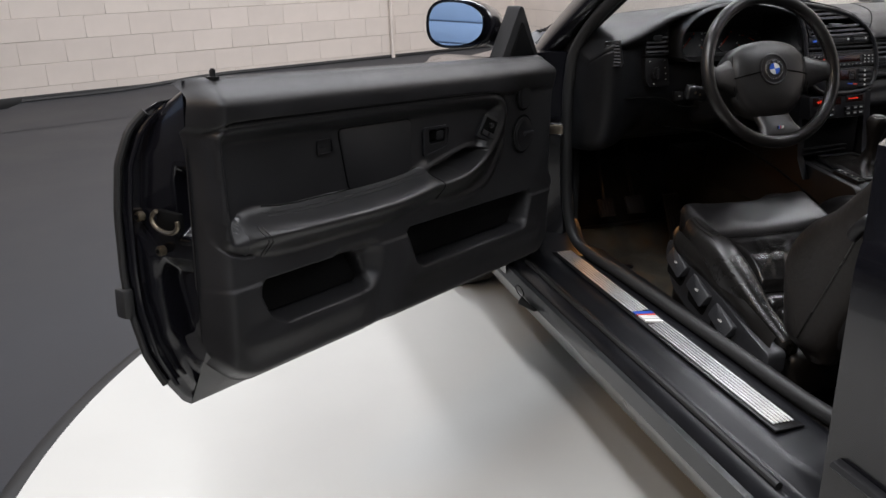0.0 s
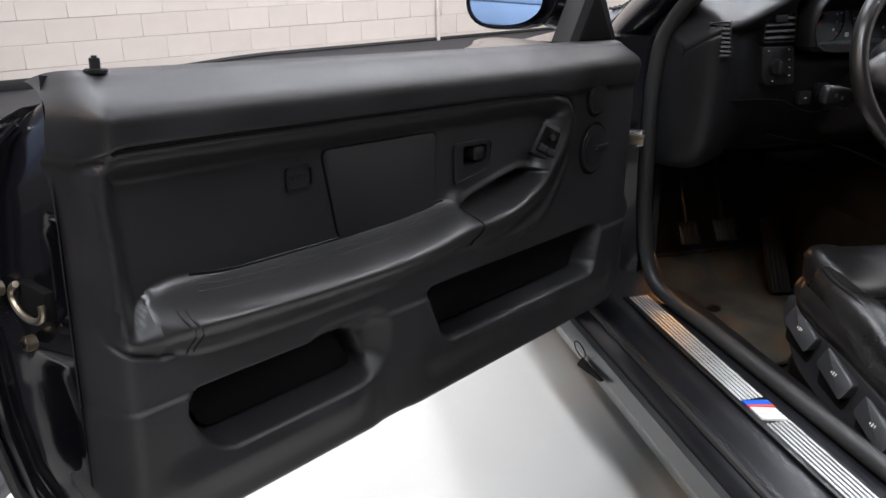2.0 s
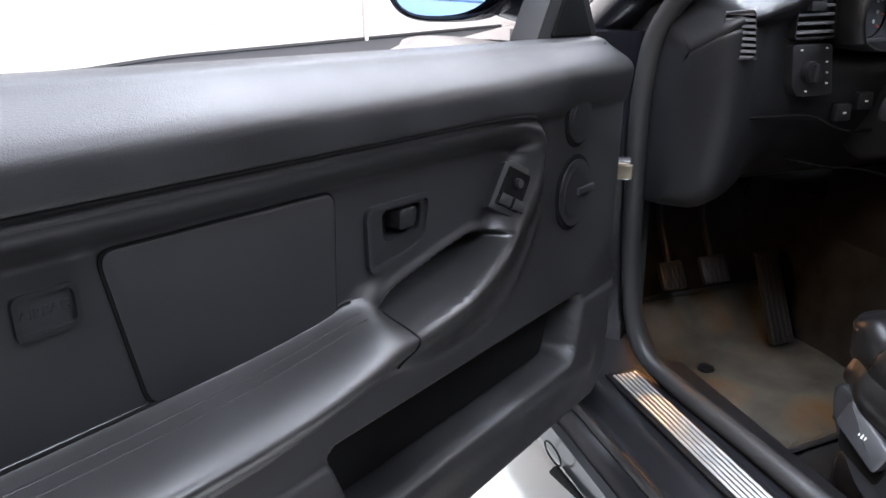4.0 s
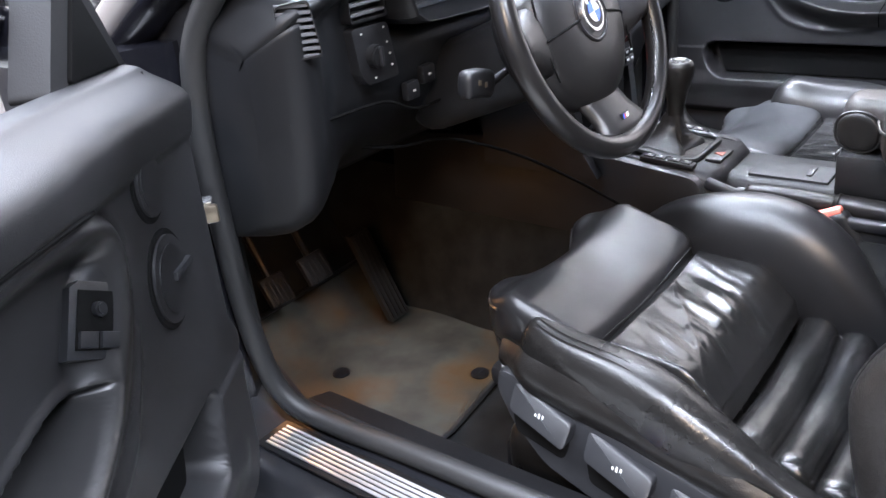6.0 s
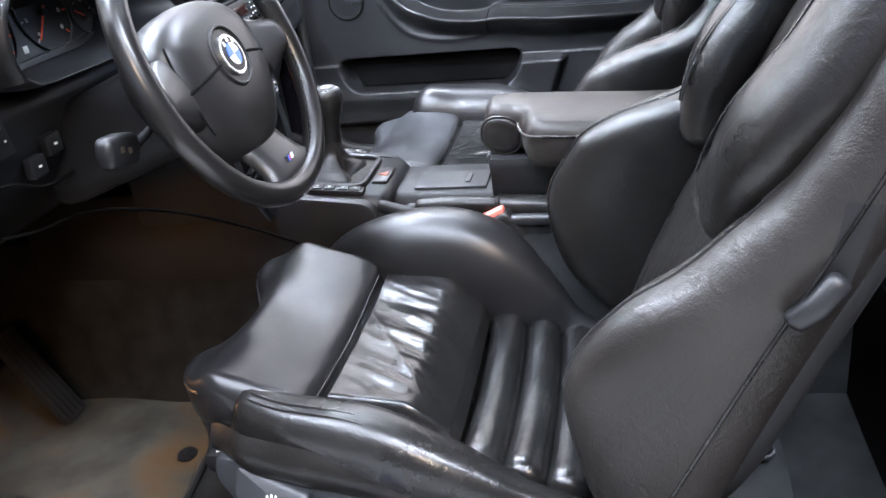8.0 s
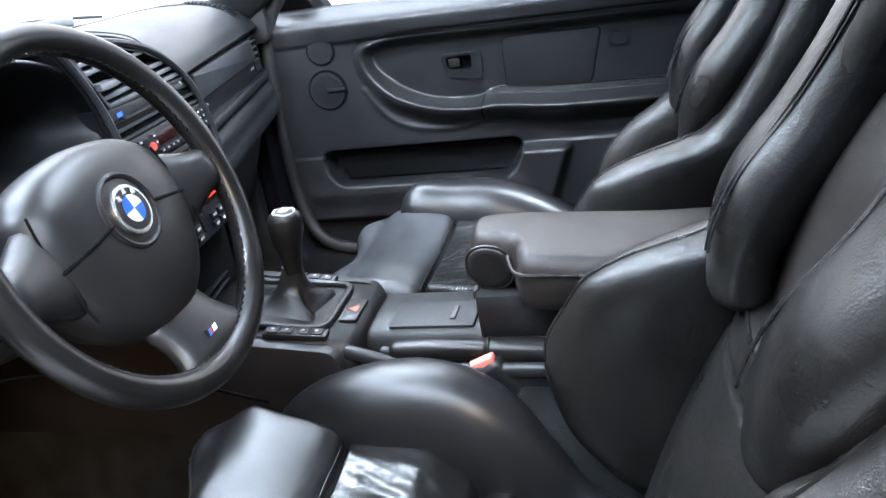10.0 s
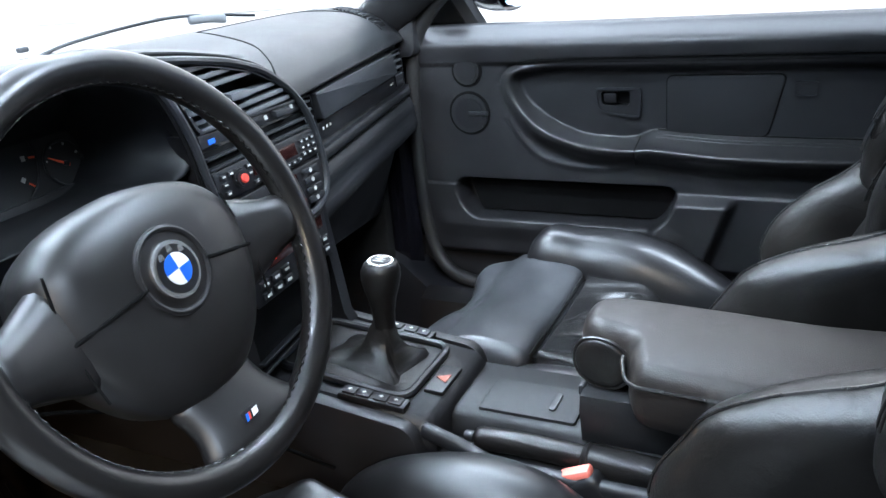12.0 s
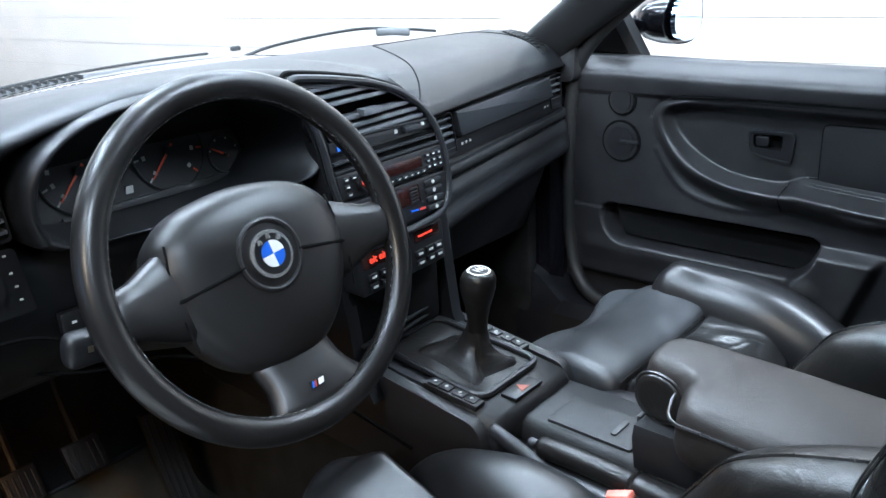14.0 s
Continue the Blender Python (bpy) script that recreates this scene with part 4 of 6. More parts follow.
    high = smooth_line([(0.16, 1.01, 0.918), (0.243, 0.99, 0.932), (0.311, 0.98, 0.946), (0.373, 0.96, 0.955), (0.445, 0.93, 0.963), (0.512, 0.89, 0.968), (0.579, 0.85, 0.963), (0.66, 0.80, 0.950)], 30)
    wp = part("wiper_arm", tube(high, 0.0034, 8), PLASTIC, root, "black curved wiper arm")
    part("wiper_pivot", pad([(0.545, 0.872, 0.958), (0.575, 0.855, 0.958), (0.60, 0.835, 0.953)], 0.010, 0.008, (0, 0, 1), 2.3), PALE_PLASTIC, wp, "grey wiper pivot cap")
    part("washer_nozzle", rbox((0.288, 1.06, 0.945), (0.022, 0.012, 0.010), 0.003), COWL, root, "grey washer nozzle")
    # windscreen
    def screen(i, j):
        k = 2 * i - 1
        x = k * (0.70 - 0.135 * j)
        y = (0.985 - 0.30 * k * k) * (1 - j) + (-0.115 - 0.06 * (1 - k * k)) * j
        z = 0.918 * (1 - j) + (1.265 + 0.035 * (1 - k * k)) * j - 0.03 * k * k * (1 - j) + 0.03 * math.sin(math.pi * j)
        return (x, y, z)
    g = part("windscreen", sheet(screen, 24, 16), GLASS, root, "clear windscreen")
    md = g.modifiers.new("thick", "SOLIDIFY")
    md.thickness = 0.004
    g.visible_shadow = False
    return root


body = car_body()

# check strap between door and pillar, scuff plate
strap = thing("door_check_strap", (-0.74, 0.44, 0.69), "dull metal door check strap at the hinge pillar", "door strap")
part("strap_plate", rbox((-0.752, 0.430, 0.697), (0.050, 0.010, 0.022), 0.003, (0, 0, -38)), STEEL, strap)
part("strap_clip", rbox((-0.742, 0.440, 0.709), (0.036, 0.02, 0.005), 0.002, (0, 0, -38)), CHROME, strap)
part("strap_clip", rbox((-0.742, 0.440, 0.685), (0.036, 0.02, 0.005), 0.002, (0, 0, -38)), CHROME, strap)

plate = thing("scuff_plate", (-0.72, 0, 0.36), "black sill scuff plate with ribbed aluminium strip", "scuff plate")
part("plate_base", rbox((-0.718, -0.030, 0.3595), (0.058, 0.93, 0.005), 0.003), PLASTIC, plate)
for y0, y1 in ((0.42, 0.004), (-0.066, -0.480)):
    for k in range(6):
        part("aluminium_rib", rbox((-0.738 + k * 0.0072, (y0 + y1) / 2, 0.3645), (0.0048, y0 - y1, 0.003), 0.001, seg=1), ALU, plate)
for k, mt in enumerate((BLUE, BLUE, RED)):
    yy = 0.002 - k * 0.007
    part("colour_stripe", slab([(-0.739, yy - 0.007), (-0.739, yy), (-0.700, yy - 0.010), (-0.700, yy - 0.017)], 0.363, 0.3665, lambda a, b, c: (a, b, c), 0), mt, plate)
for yy, hw in ((-0.030, 0.0045), (-0.040, 0.004), (-0.053, 0.006)):
    part("badge_bar", slab([(-0.738, yy - hw + 0.006), (-0.738, yy + hw + 0.006), (-0.702, yy + hw - 0.006), (-0.702, yy - hw - 0.006)], 0.363, 0.3665, lambda a, b, c: (a, b, c), 0), WHITE, plate)

# ---------- seats ----------
def seat(cx, s, label, cushion, nose, rise):
    """A sports seat; s is the side of its outer bolster (-1: towards the driver's door), cushion the middle of its thigh support."""
    root = thing("car_seat", (cx, -0.05, 0.19), label, "car seat", "front seats")
    X = lambda d: cx + s * d          # d: towards the outer side
    # cushion base and rails
    part("seat_base", rbox((cx, -0.06, 0.312), (0.42, 0.46, 0.10), 0.03, seg=3), LEATHER_MAT, root)
    part("seat_rail", rbox((X(0.17), -0.05, 0.27), (0.04, 0.46, 0.10), 0.01), PLASTIC, root)
    part("seat_rail", rbox((X(-0.17), -0.05, 0.27), (0.04, 0.46, 0.10), 0.01), PLASTIC, root)

    # thigh support: a waisted pad with round lobes, rising to the front
    def thigh(i, j):
        k = 2 * i - 1
        a = 2 * math.pi * j
        q = abs(k)
        lobe = 0.022 if s > 0 else 0.030 if k * s > 0 else 0.034
        front = nose + lobe * ss(0.08, 0.64, q) - (0.075 if s > 0 else 0.088) * (1 - math.sqrt(max(0.0, 1 - (max(0, q - 0.70) / 0.305) ** 2)))
        back = 0.048 + 0.020 * (1 - math.sqrt(max(0.0, 1 - (max(0, q - 0.88) / 0.125) ** 2)))
        cy, hy = (front + back) / 2, (front - back) / 2
        y = cy + hy * math.copysign(abs(math.cos(a)) ** 0.36, math.cos(a))
        h = 0.036 * (1 - 0.50 * ss(0.90, 1.0, q) ** 1.8)
        t = (y - 0.055) / 0.13
        top = 0.512 + rise * t - 0.022 * ss(0.72, 1.08, t) + (0.006 * q * q if s < 0 else 0) - 0.005 * math.exp(-(k / 0.45) ** 2)
        top += 0.0022 * noise.noise(Vector((k * 3 + cx, y * 22, 2.0)))
        return (cushion + 0.174 * k, y, top - 0.036 + h * math.copysign(abs(math.sin(a)) ** 0.5, math.sin(a)))
    b = sheet(thigh, 64, 72)
    bmesh.ops.remove_doubles(b, verts=b.verts[:], dist=1e-5)
    bmesh.ops.holes_fill(b, edges=b.edges[:])
    bmesh.ops.recalc_face_normals(b, faces=b.faces[:])
    th = part("thigh_support", b, LEATHER_SATIN if s < 0 else LEATHER_GREY, root, "satin black leather thigh support" if s < 0 else "flat worn leather thigh support, windscreen sheen in its grey", sharp=80)
    part("piping", tube([Vector(thigh(q, 0.040)) for q in np.linspace(0.03, 0.97, 60)], 0.0022, 6), LEATHER_WORN, th)
    part("rear_seam", tube([Vector(thigh(q, 0.455)) for q in np.linspace(0.06, 0.94, 40)], 0.0014, 6), LEATHER_WORN, th)
    # near-black strip stands for the shade between thigh pad and centre
    part("gap_strip", rbox((cx, 0.046, 0.462), (0.30, 0.014, 0.05), 0.003), DARK, root)

    # seat centre: sags to the rear, gathered into long creases across its middle
    def insert(i, j):
        k = 2 * i - 1
        x = cx + 0.158 * k
        y = 0.046 - 0.152 * j
        z = 0.498 - 0.014 * j - 0.050 * ss(0.60, 1.12, j) - 0.008 * (1 - k * k)
        gather = math.exp(-((j - 0.50) / 0.30) ** 2) * (1 - abs(k) ** 3)
        r = noise.noise(Vector((y * 7, x * 46 + s * y * 20, 3.0 + cx)))
        r2 = noise.noise(Vector((x * 20, y * 16, 7.0)))
        fine = noise.noise(Vector((y * 22, x * 105 + s * y * 55, 5.0 + cx))) + 0.6 * noise.noise(Vector((y * 90, x * 40, 8.0)))
        fold = math.exp(-((k * s - 1.5 * j + 0.35) / 0.05) ** 2)
        z += 0.0007 * fine * (0.4 + gather) * (1 - abs(k) ** 4) + 0.0012 * fold
        z += 0.0058 * r * gather + 0.0030 * r2 * (1 - abs(k) ** 4)
        z -= 0.020 * ss(0.93, 1.0, abs(k)) + 0.02 * ss(0.95, 1, j) + 0.02 * ss(0.05, 0, j)
        return (x, y, z)
    part("seat_insert", sheet(insert, 110, 90, True), LEATHER, root, "creased shiny black leather seat centre", sharp=80)
    for q in range(3):
        yy = -0.131 - q * 0.049
        zz = 0.395 - 0.013 * q
        line = [(cx + 0.158 * k, yy - 0.005 * (1 - k * k), zz - 0.006 * (1 - k * k) + 0.0010 * math.sin(7 * k + 2 * q)) for k in np.linspace(-0.92, 0.92, 40)]
        part("cushion_roll", pad(line, 0.031, 0.0278, (0, 0, 1), 2.3), LEATHER, root, "shiny black leather roll")
    # side bolsters of the cushion
    inn = smooth_line([(X(-0.184), 0.128, 0.446), (X(-0.190), 0.095, 0.472), (X(-0.188), 0.04, 0.490), (X(-0.194), -0.03, 0.494), (X(-0.190), -0.09, 0.478), (X(-0.182), -0.14, 0.428), (X(-0.176), -0.19, 0.375), (X(-0.170), -0.24, 0.345)], 36)
    drop = 0 if s < 0 else -0.072
    inn = [Vector((p[0], p[1], p[2] + drop)) for p in inn]
    part("inner_bolster", pad(inn, [0.030 + 0.026 * math.sin(math.pi * min(1, i / 30)) for i in range(36)], [0.050 + 0.026 * math.sin(math.pi * min(1, i / 33)) for i in range(36)], (1, 0, 0), 2.2, 36), LEATHER_SATIN, root, "satin black leather inner bolster")
    out = smooth_line([(X(0.186), 0.120, 0.480), (X(0.196), 0.07, 0.470), (X(0.203), -0.01, 0.463), (X(0.208), -0.07, 0.440), (X(0.208), -0.123, 0.408), (X(0.206), -0.17, 0.378), (X(0.200), -0.24, 0.345)], 40)
    fat = 0 if s < 0 else 0.036
    ob = part("outer_bolster", pad(out, [0.026 + fat + 0.010 * math.sin(math.pi * min(1, i / 32)) for i in range(40)], [0.052 + fat * 0.9 + 0.004 * math.sin(math.pi * i / 39) for i in range(40)], (1, 0, 0), 2.8 if s < 0 else 2.3, 36), LEATHER_WORN if s < 0 else LEATHER_SATIN, root, "worn black leather outer bolster with creases" if s < 0 else "smooth shiny black leather outer bolster")
    for dx in (0.004, 0.014):
        part("bolster_seam", tube([(p[0] + s * dx, p[1], p[2] + 0.0555 - 0.10 * dx) for p in out[2:36]], 0.0016, 6), LEATHER_WORN, ob)

    def side(i, j):
        y = 0.158 - 0.418 * i
        top = float(np.interp(y, (-0.26, -0.165, -0.049, 0.04, 0.117, 0.16), (0.398, 0.430, 0.468, 0.490, 0.508, 0.495)))
        low = float(np.interp(y, (-0.26, -0.165, -0.049, 0.04, 0.117, 0.16), (0.335, 0.385, 0.412, 0.432, 0.452, 0.455)))
        z = top + (low - top) * j
        return (X(0.233 + 0.012 * math.sin(math.pi * j) - 0.030 * ss(0.10, 0.16, y) + 0.0016 * noise.noise(Vector((y * 30, z * 30, 4)))), y, z)
    part("bolster_side", sheet(side, 50, 14, s < 0), LEATHER_MAT, ob, "matt black leather cushion side", sharp=180)
    # adjuster panel and switches
    pan = [(0.150, 0.470), (0.10, 0.462), (0.0, 0.437), (-0.10, 0.414), (-0.20, 0.388), (-0.28, 0.370), (-0.29, 0.330), (-0.10, 0.345), (0.0, 0.352), (0.07, 0.372), (0.12, 0.408), (0.150, 0.445)]
    fx = lambda a, b, c: (X(0.232 + c + 0.30 * (0.43 - b)), a, b)
    part("adjuster_panel", slab(pan, -0.03, 0.010, fx, 0.006, 0.012), PLASTIC_GREY, root, "grey-black plastic seat adjuster panel")
    for k, (y, z) in enumerate(((0.080, 0.438), (-0.024, 0.410), (-0.128, 0.382))):
        g = lambda a, b, c, z=z: fx(a, b, c + 0.55 * (z - b))
        part("switch_slot", slab([(y + 0.044, z - 0.004), (y - 0.040, z - 0.026), (y - 0.034, z - 0.050), (y + 0.034, z - 0.036)], 0.004, 0.0115, fx, 0.002, 0.008), DARK, root)
        swt = part("adjuster_switch", slab([(y + 0.044, z + 0.024), (y - 0.044, z + 0.001), (y - 0.042, z - 0.024), (y + 0.042, z - 0.004)], 0.002, 0.022, g, 0.004, 0.007), PLASTIC_GREY, root, "grey rocker switch with white symbol")
        for da, dl in ((0.004, 0.003), (-0.001, 0.006), (-0.006, 0.004)):
            part("symbol", slab([(y + da + 0.0012, z + dl * 0.35), (y + da - 0.0012, z + dl * 0.35 - 0.001), (y + da - 0.0012, z - dl * 0.35 - 0.001), (y + da + 0.0012, z - dl * 0.35)], 0.021, 0.0226, g, 0, 0.0006), DIAL_MARK, swt)
    lv = part("thigh_lever", rbox((X(0.182), 0.168, 0.428), (0.034, 0.040, 0.030), 0.009), PLASTIC, root, "black lever tab with white symbol")
    for da in (-0.005, 0.002, 0.008):
        part("symbol", rbox((X(0.184) + da, 0.168 + da * 0.4, 0.4435), (0.003, 0.012, 0.001), 0, (0, 0, 30)), DIAL_MARK, lv)
    # backrest, drawn as level slices: y of its back at height z
    yb = lambda z: -0.380 - 0.41 * (z - 0.454)
    Xa, Ya = (1, 0, 0), (0, 1, 0)
    zs = np.linspace(0.40, 1.10, 22)
    part("back_shell", loft([sring((cx, yb(z) - 0.012, z), Xa, Ya, (0.218 - 0.05 * ss(0.85, 1.12, z)) * (0.9 + 0.1 * ss(0.40, 0.46, z)), 0.040, 3.4, 40) for z in zs]), SHELL, root, "black hard seat shell", sharp=70)
    part("backrest_core", loft([sring((cx, yb(z) + 0.020, z), Xa, Ya, 0.175 - 0.05 * ss(0.85, 1.1, z), 0.034, 3.0, 40) for z in zs]), LEATHER_MAT, root, "matt black leather backrest", sharp=70)

    # lower backrest panel: flat front, rolled top edge, three upright channels near the cushion
    def lumbar(i, j):
        k = 2 * i - 1
        z = 0.40 + 0.298 * j
        dp = 0.082 - 0.024 * abs(k) ** 2.5 - 0.050 * ss(0.955, 1.0, j) ** 2 + 0.010 * math.sin(math.pi * min(1, j * 1.1))
        dp -= 0.006 * math.exp(-((z - 0.655 - 0.012 * k * s) / 0.0022) ** 2)
        for q in (-0.40, -0.14, 0.12, 0.38):
            dp -= 0.007 * math.exp(-((k - q) / 0.020) ** 2) * ss(0.56, 0.50, z)
        return (cx + 0.168 * k, yb(z) + dp, z)
    part("lumbar_pad", sheet(lumbar, 90, 80, True), LEATHER_MAT, root, "matt black leather lower backrest panel", sharp=80)
    part("panel_piping", tube([Vector(lumbar(q, 0.962)) for q in np.linspace(0.02, 0.98, 40)], 0.0022, 6), LEATHER_WORN, root, "worn piping along the panel top")

    # upper backrest panel with an arched top
    def upper(i, j):
        k = 2 * i - 1
        top = 0.912 - 0.060 * abs(k) ** 2.6
        z = 0.68 + (top - 0.68) * j
        dp = 0.060 + 0.012 * math.sin(math.pi * min(1, j * 1.05)) - 0.020 * abs(k) ** 3 - 0.040 * ss(0.93, 1.0, j) ** 2
        dp -= 0.010 * math.exp(-((z - 0.80 + 0.10 * abs(k)) / 0.05) ** 2) * math.exp(-(k / 0.5) ** 2)
        return (cx + 0.150 * k, yb(z) + dp, z)
    part("upper_pad", sheet(upper, 60, 50, True), ARM_LEATHER, root, "matt grey-black leather upper backrest panel", sharp=80)
    inner_tab = ((0.385, -0.295), (0.43, -0.255), (0.476, -0.218), (0.548, -0.197), (0.60, -0.198), (0.646, -0.224), (0.676, -0.246), (0.70, -0.288), (0.715, -0.330), (0.727, -0.368), (0.75, -0.408), (0.82, -0.455), (0.90, -0.495), (1.0, -0.540), (1.06, -0.575))
    outer_tab = ((0.385, -0.315), (0.415, -0.264), (0.472, -0.246), (0.522, -0.237), (0.557, -0.237), (0.603, -0.257), (0.647, -0.298), (0.679, -0.344), (0.717, -0.384), (0.754, -0.418), (0.817, -0.458), (0.87, -0.484), (0.92, -0.507), (1.0, -0.540), (1.06, -0.575))
    for d, tab in ((1, outer_tab), (-1, inner_tab)):
        prof = smooth_line(tab, 60)
        rings, face = [], []
        for yf, z in ((p[1], p[0]) for p in prof):
            mid, hy = (yf + yb(z) - 0.02) / 2, max(0.012, (yf - yb(z) + 0.02) / 2)
            dd = 0.196 - 0.030 * ss(0.88, 1.06, z)
            aa = (0.044 - 0.018 * ss(0.86, 1.06, z)) * (0.55 + 0.45 * ss(0.385, 0.43, z))
            rings.append(sring((X(d * dd), mid, z), Xa, Ya, aa, hy, 2.4, 40))
            face.append((dd, aa, mid, hy, yf, z))
        w_ = part("outer_wing" if d > 0 else "inner_wing", loft(rings), WING if d > 0 else LEATHER_MAT, root, "brown-black leather backrest wing with worn edge" if d > 0 else "black leather backrest wing", sharp=80)
        part("wing_seam", tube([(X(d * (dd - 0.004)), yf + 0.0002, z) for dd, aa, mid, hy, yf, z in face[6:46]], 0.0022, 6), LEATHER_WORN, w_, "worn stitched seam")
        sd = []
        for dd, aa, mid, hy, yf, z in face[5:44]:
            y = -0.33 - 0.45 * (z - 0.437)
            r = min(0.98, abs((y - mid) / hy))
            sd.append((X(d * (dd + aa * (1 - r ** 2.4) ** (1 / 2.4) + 0.0005)), y, z))
        part("side_seam", tube(sd, 0.0020, 6), LEATHER_WORN, w_)
        # shoulder pad: a long lobe in front of the wing
        sh = smooth_line([(X(d * 0.130), -0.396, 0.704), (X(d * 0.138), -0.402, 0.745), (X(d * 0.144), -0.424, 0.795), (X(d * 0.148), -0.462, 0.845), (X(d * 0.146), -0.492, 0.895), (X(d * 0.136), -0.520, 0.955), (X(d * 0.118), -0.545, 1.02), (X(d * 0.09), -0.558, 1.08)], 34)
        hp = part("shoulder_pad", pad(sh, [0.044 + 0.012 * ss(0, 8, i) for i in range(34)], [0.030 + 0.008 * ss(0, 10, i) for i in range(34)], (1, 0, 0), 2.3, 32), LEATHER_MAT, root, "black leather shoulder pad")
        for e in (0.0, 0.006):
            part("stitching", tube([(p[0] - s * d * (0.030 - e), p[1] + 0.033 + 0.3 * e, p[2] + 0.012) for p in sh[3:]], 0.0014, 6), LEATHER_WORN, hp)
    line = smooth_line([(cx - 0.15, -0.535, 1.03), (cx - 0.06, -0.538, 1.05), (cx + 0.06, -0.538, 1.05), (cx + 0.15, -0.535, 1.03)], 14)
    part("headrest", pad(line, 0.045, 0.090, (0, 1, 0.3), 2.6), LEATHER_MAT, root, "black leather headrest")
    # tilt lever on the shell
    lb = part("tilt_lever_plate", slab([(-0.462, 0.768), (-0.490, 0.762), (-0.470, 0.680), (-0.446, 0.686)], 0.0, 0.014, lambda a, b, c: (X(0.226 + c), a, b), 0.003, 0.006), SHELL, root)
    part("tilt_lever", pad([(X(0.250), -0.432, 0.664), (X(0.254), -0.446, 0.680), (X(0.250), -0.460, 0.698)], 0.009, 0.011, (1, 0, 0), 2.2), PLASTIC, lb, "satin black tilt lever")
    return root


seat(-0.34, -1, "black leather sports seat with worn outer bolster and adjuster switches", -0.362, 0.180, 0.042)
seat(0.36, 1, "black leather sports seat with smooth flat thigh support", 0.352, 0.215, 0.012)



def buckle(x, s):
    root = thing("belt_buckle", (x, -0.17, 0.40), "black seat belt buckle with red button on ribbed stalk", "belt buckle", "belt buckles")
    top, low = Vector((x, -0.105, 0.530)), Vector((x - s * 0.005, -0.205, 0.395))
    d = (top - low).normalized()
    part("buckle_body", pad([top - d * 0.075, top - d * 0.04, top - d * 0.012], 0.014, 0.024, (1, 0, 0), 3.5), PLASTIC, root)
    part("release_button", rbox(top + Vector((0, 0.0, 0.002)), (0.017, 0.038, 0.012), 0.004, (-25, 0, 0)), BUCKLE, root, "pale red release button")
    for k in range(9):
        part("stalk_rib", disc(low + d * (0.008 + 0.0095 * k), d, 0.015, 0.007, 16, 0.002), RUBBER, root)
    part("cable_coil", tube([low + Vector((s * -0.022, -0.01, 0)) + d * (0.10 * t) + Vector((0.006 * math.cos(60 * t), 0.006 * math.sin(60 * t), 0)) for t in np.linspace(0, 1, 120)], 0.002, 5), RUBBER, root)
    return root


buckle(-0.085, -1)

# ---------- dashboard ----------
dash = thing("dashboard", (0, 0.6, 0.6), "dark grey-black soft vinyl dashboard with round instrument hood", "dashboard")


def rear_y(x):
    return 0.965 - 0.30 * (x / 0.74) ** 2


ZF = ((-0.68, 0.915), (-0.62, 0.926), (-0.57, 0.942), (-0.53, 0.964), (-0.50, 0.976), (-0.46, 0.987), (-0.40, 0.998), (-0.35, 1.004), (-0.28, 1.005), (-0.19, 0.999), (-0.12, 0.988), (-0.05, 0.974), (0.005, 0.955), (0.05, 0.925), (0.075, 0.900), (0.095, 0.888))
front_z = lambda x: float(np.interp(x, [p[0] for p in ZF], [p[1] for p in ZF]))
strip_y = lambda x: 0.345 + 0.21 * (x - 0.16)


def dash_profile(x):
    """(y, z) round the dash pad from the screen to the knees."""
    ry = rear_y(x) - 0.015
    if x < 0.098:                       # driver and centre
        zf = front_z(x)
        r = ss(-0.492, -0.476, x) * (1 - ss(-0.16, -0.140, x))
        mid = ss(-0.15, -0.13, x)
        k = ss(-0.60, -0.52, x)         # 0 on the round column at the door end
        f = 0.346 - 0.026 * mid - 0.030 * ss(-0.585, -0.645, x)
        return [(ry, 0.928), (ry - 0.12, 0.950), (0.60, 0.964 + 0.2 * max(0, zf - 0.97)), (0.45, 0.957 + 0.75 * max(0, zf - 0.957)), (0.37, zf + 0.45 * max(0, 0.957 - zf)), (0.322, zf), (0.309, zf - 0.012),
                (0.325 + 0.03 * r, zf - 0.030), (f - 0.005 + 0.085 * r, 0.900), (f - 0.005 + 0.065 * r, 0.864), (f - 0.005, 0.846), (f, 0.785), (f + 0.008 + 0.022 * k, 0.735), (f + 0.022 + 0.062 * k, 0.685), (f + 0.055 + 0.085 * k, 0.652), (f + 0.13 + 0.06 * k, 0.635), (0.80, 0.62), (0.92, 0.64)]
    f = strip_y(x)
    return [(ry, 0.928), (ry - 0.12, 0.948), (0.64, 0.958), (f + 0.11, 0.953), (f + 0.052, 0.938), (f + 0.014, 0.912), (f - 0.002, 0.893), (f, 0.887), (f + 0.015, 0.884), (f + 0.015, 0.803), (f - 0.004, 0.798), (f - 0.008, 0.786), (f - 0.002, 0.778), (f - 0.013, 0.750), (f + 0.02, 0.69), (0.80, 0.60), (0.92, 0.64)]


xs = [-0.690, -0.684, -0.672, -0.655, -0.64, -0.62, -0.60, -0.58, -0.54, -0.52, -0.51, -0.50, -0.48, -0.45, -0.41, -0.36, -0.31, -0.26, -0.21, -0.17, -0.16, -0.15, -0.14, -0.13, -0.10, -0.06, -0.03, 0.0, 0.025, 0.05, 0.065, 0.08, 0.095, 0.10, 0.13, 0.17, 0.22, 0.28, 0.34, 0.40, 0.46, 0.52, 0.58, 0.62, 0.65, 0.67, 0.682, 0.688]
rings = []
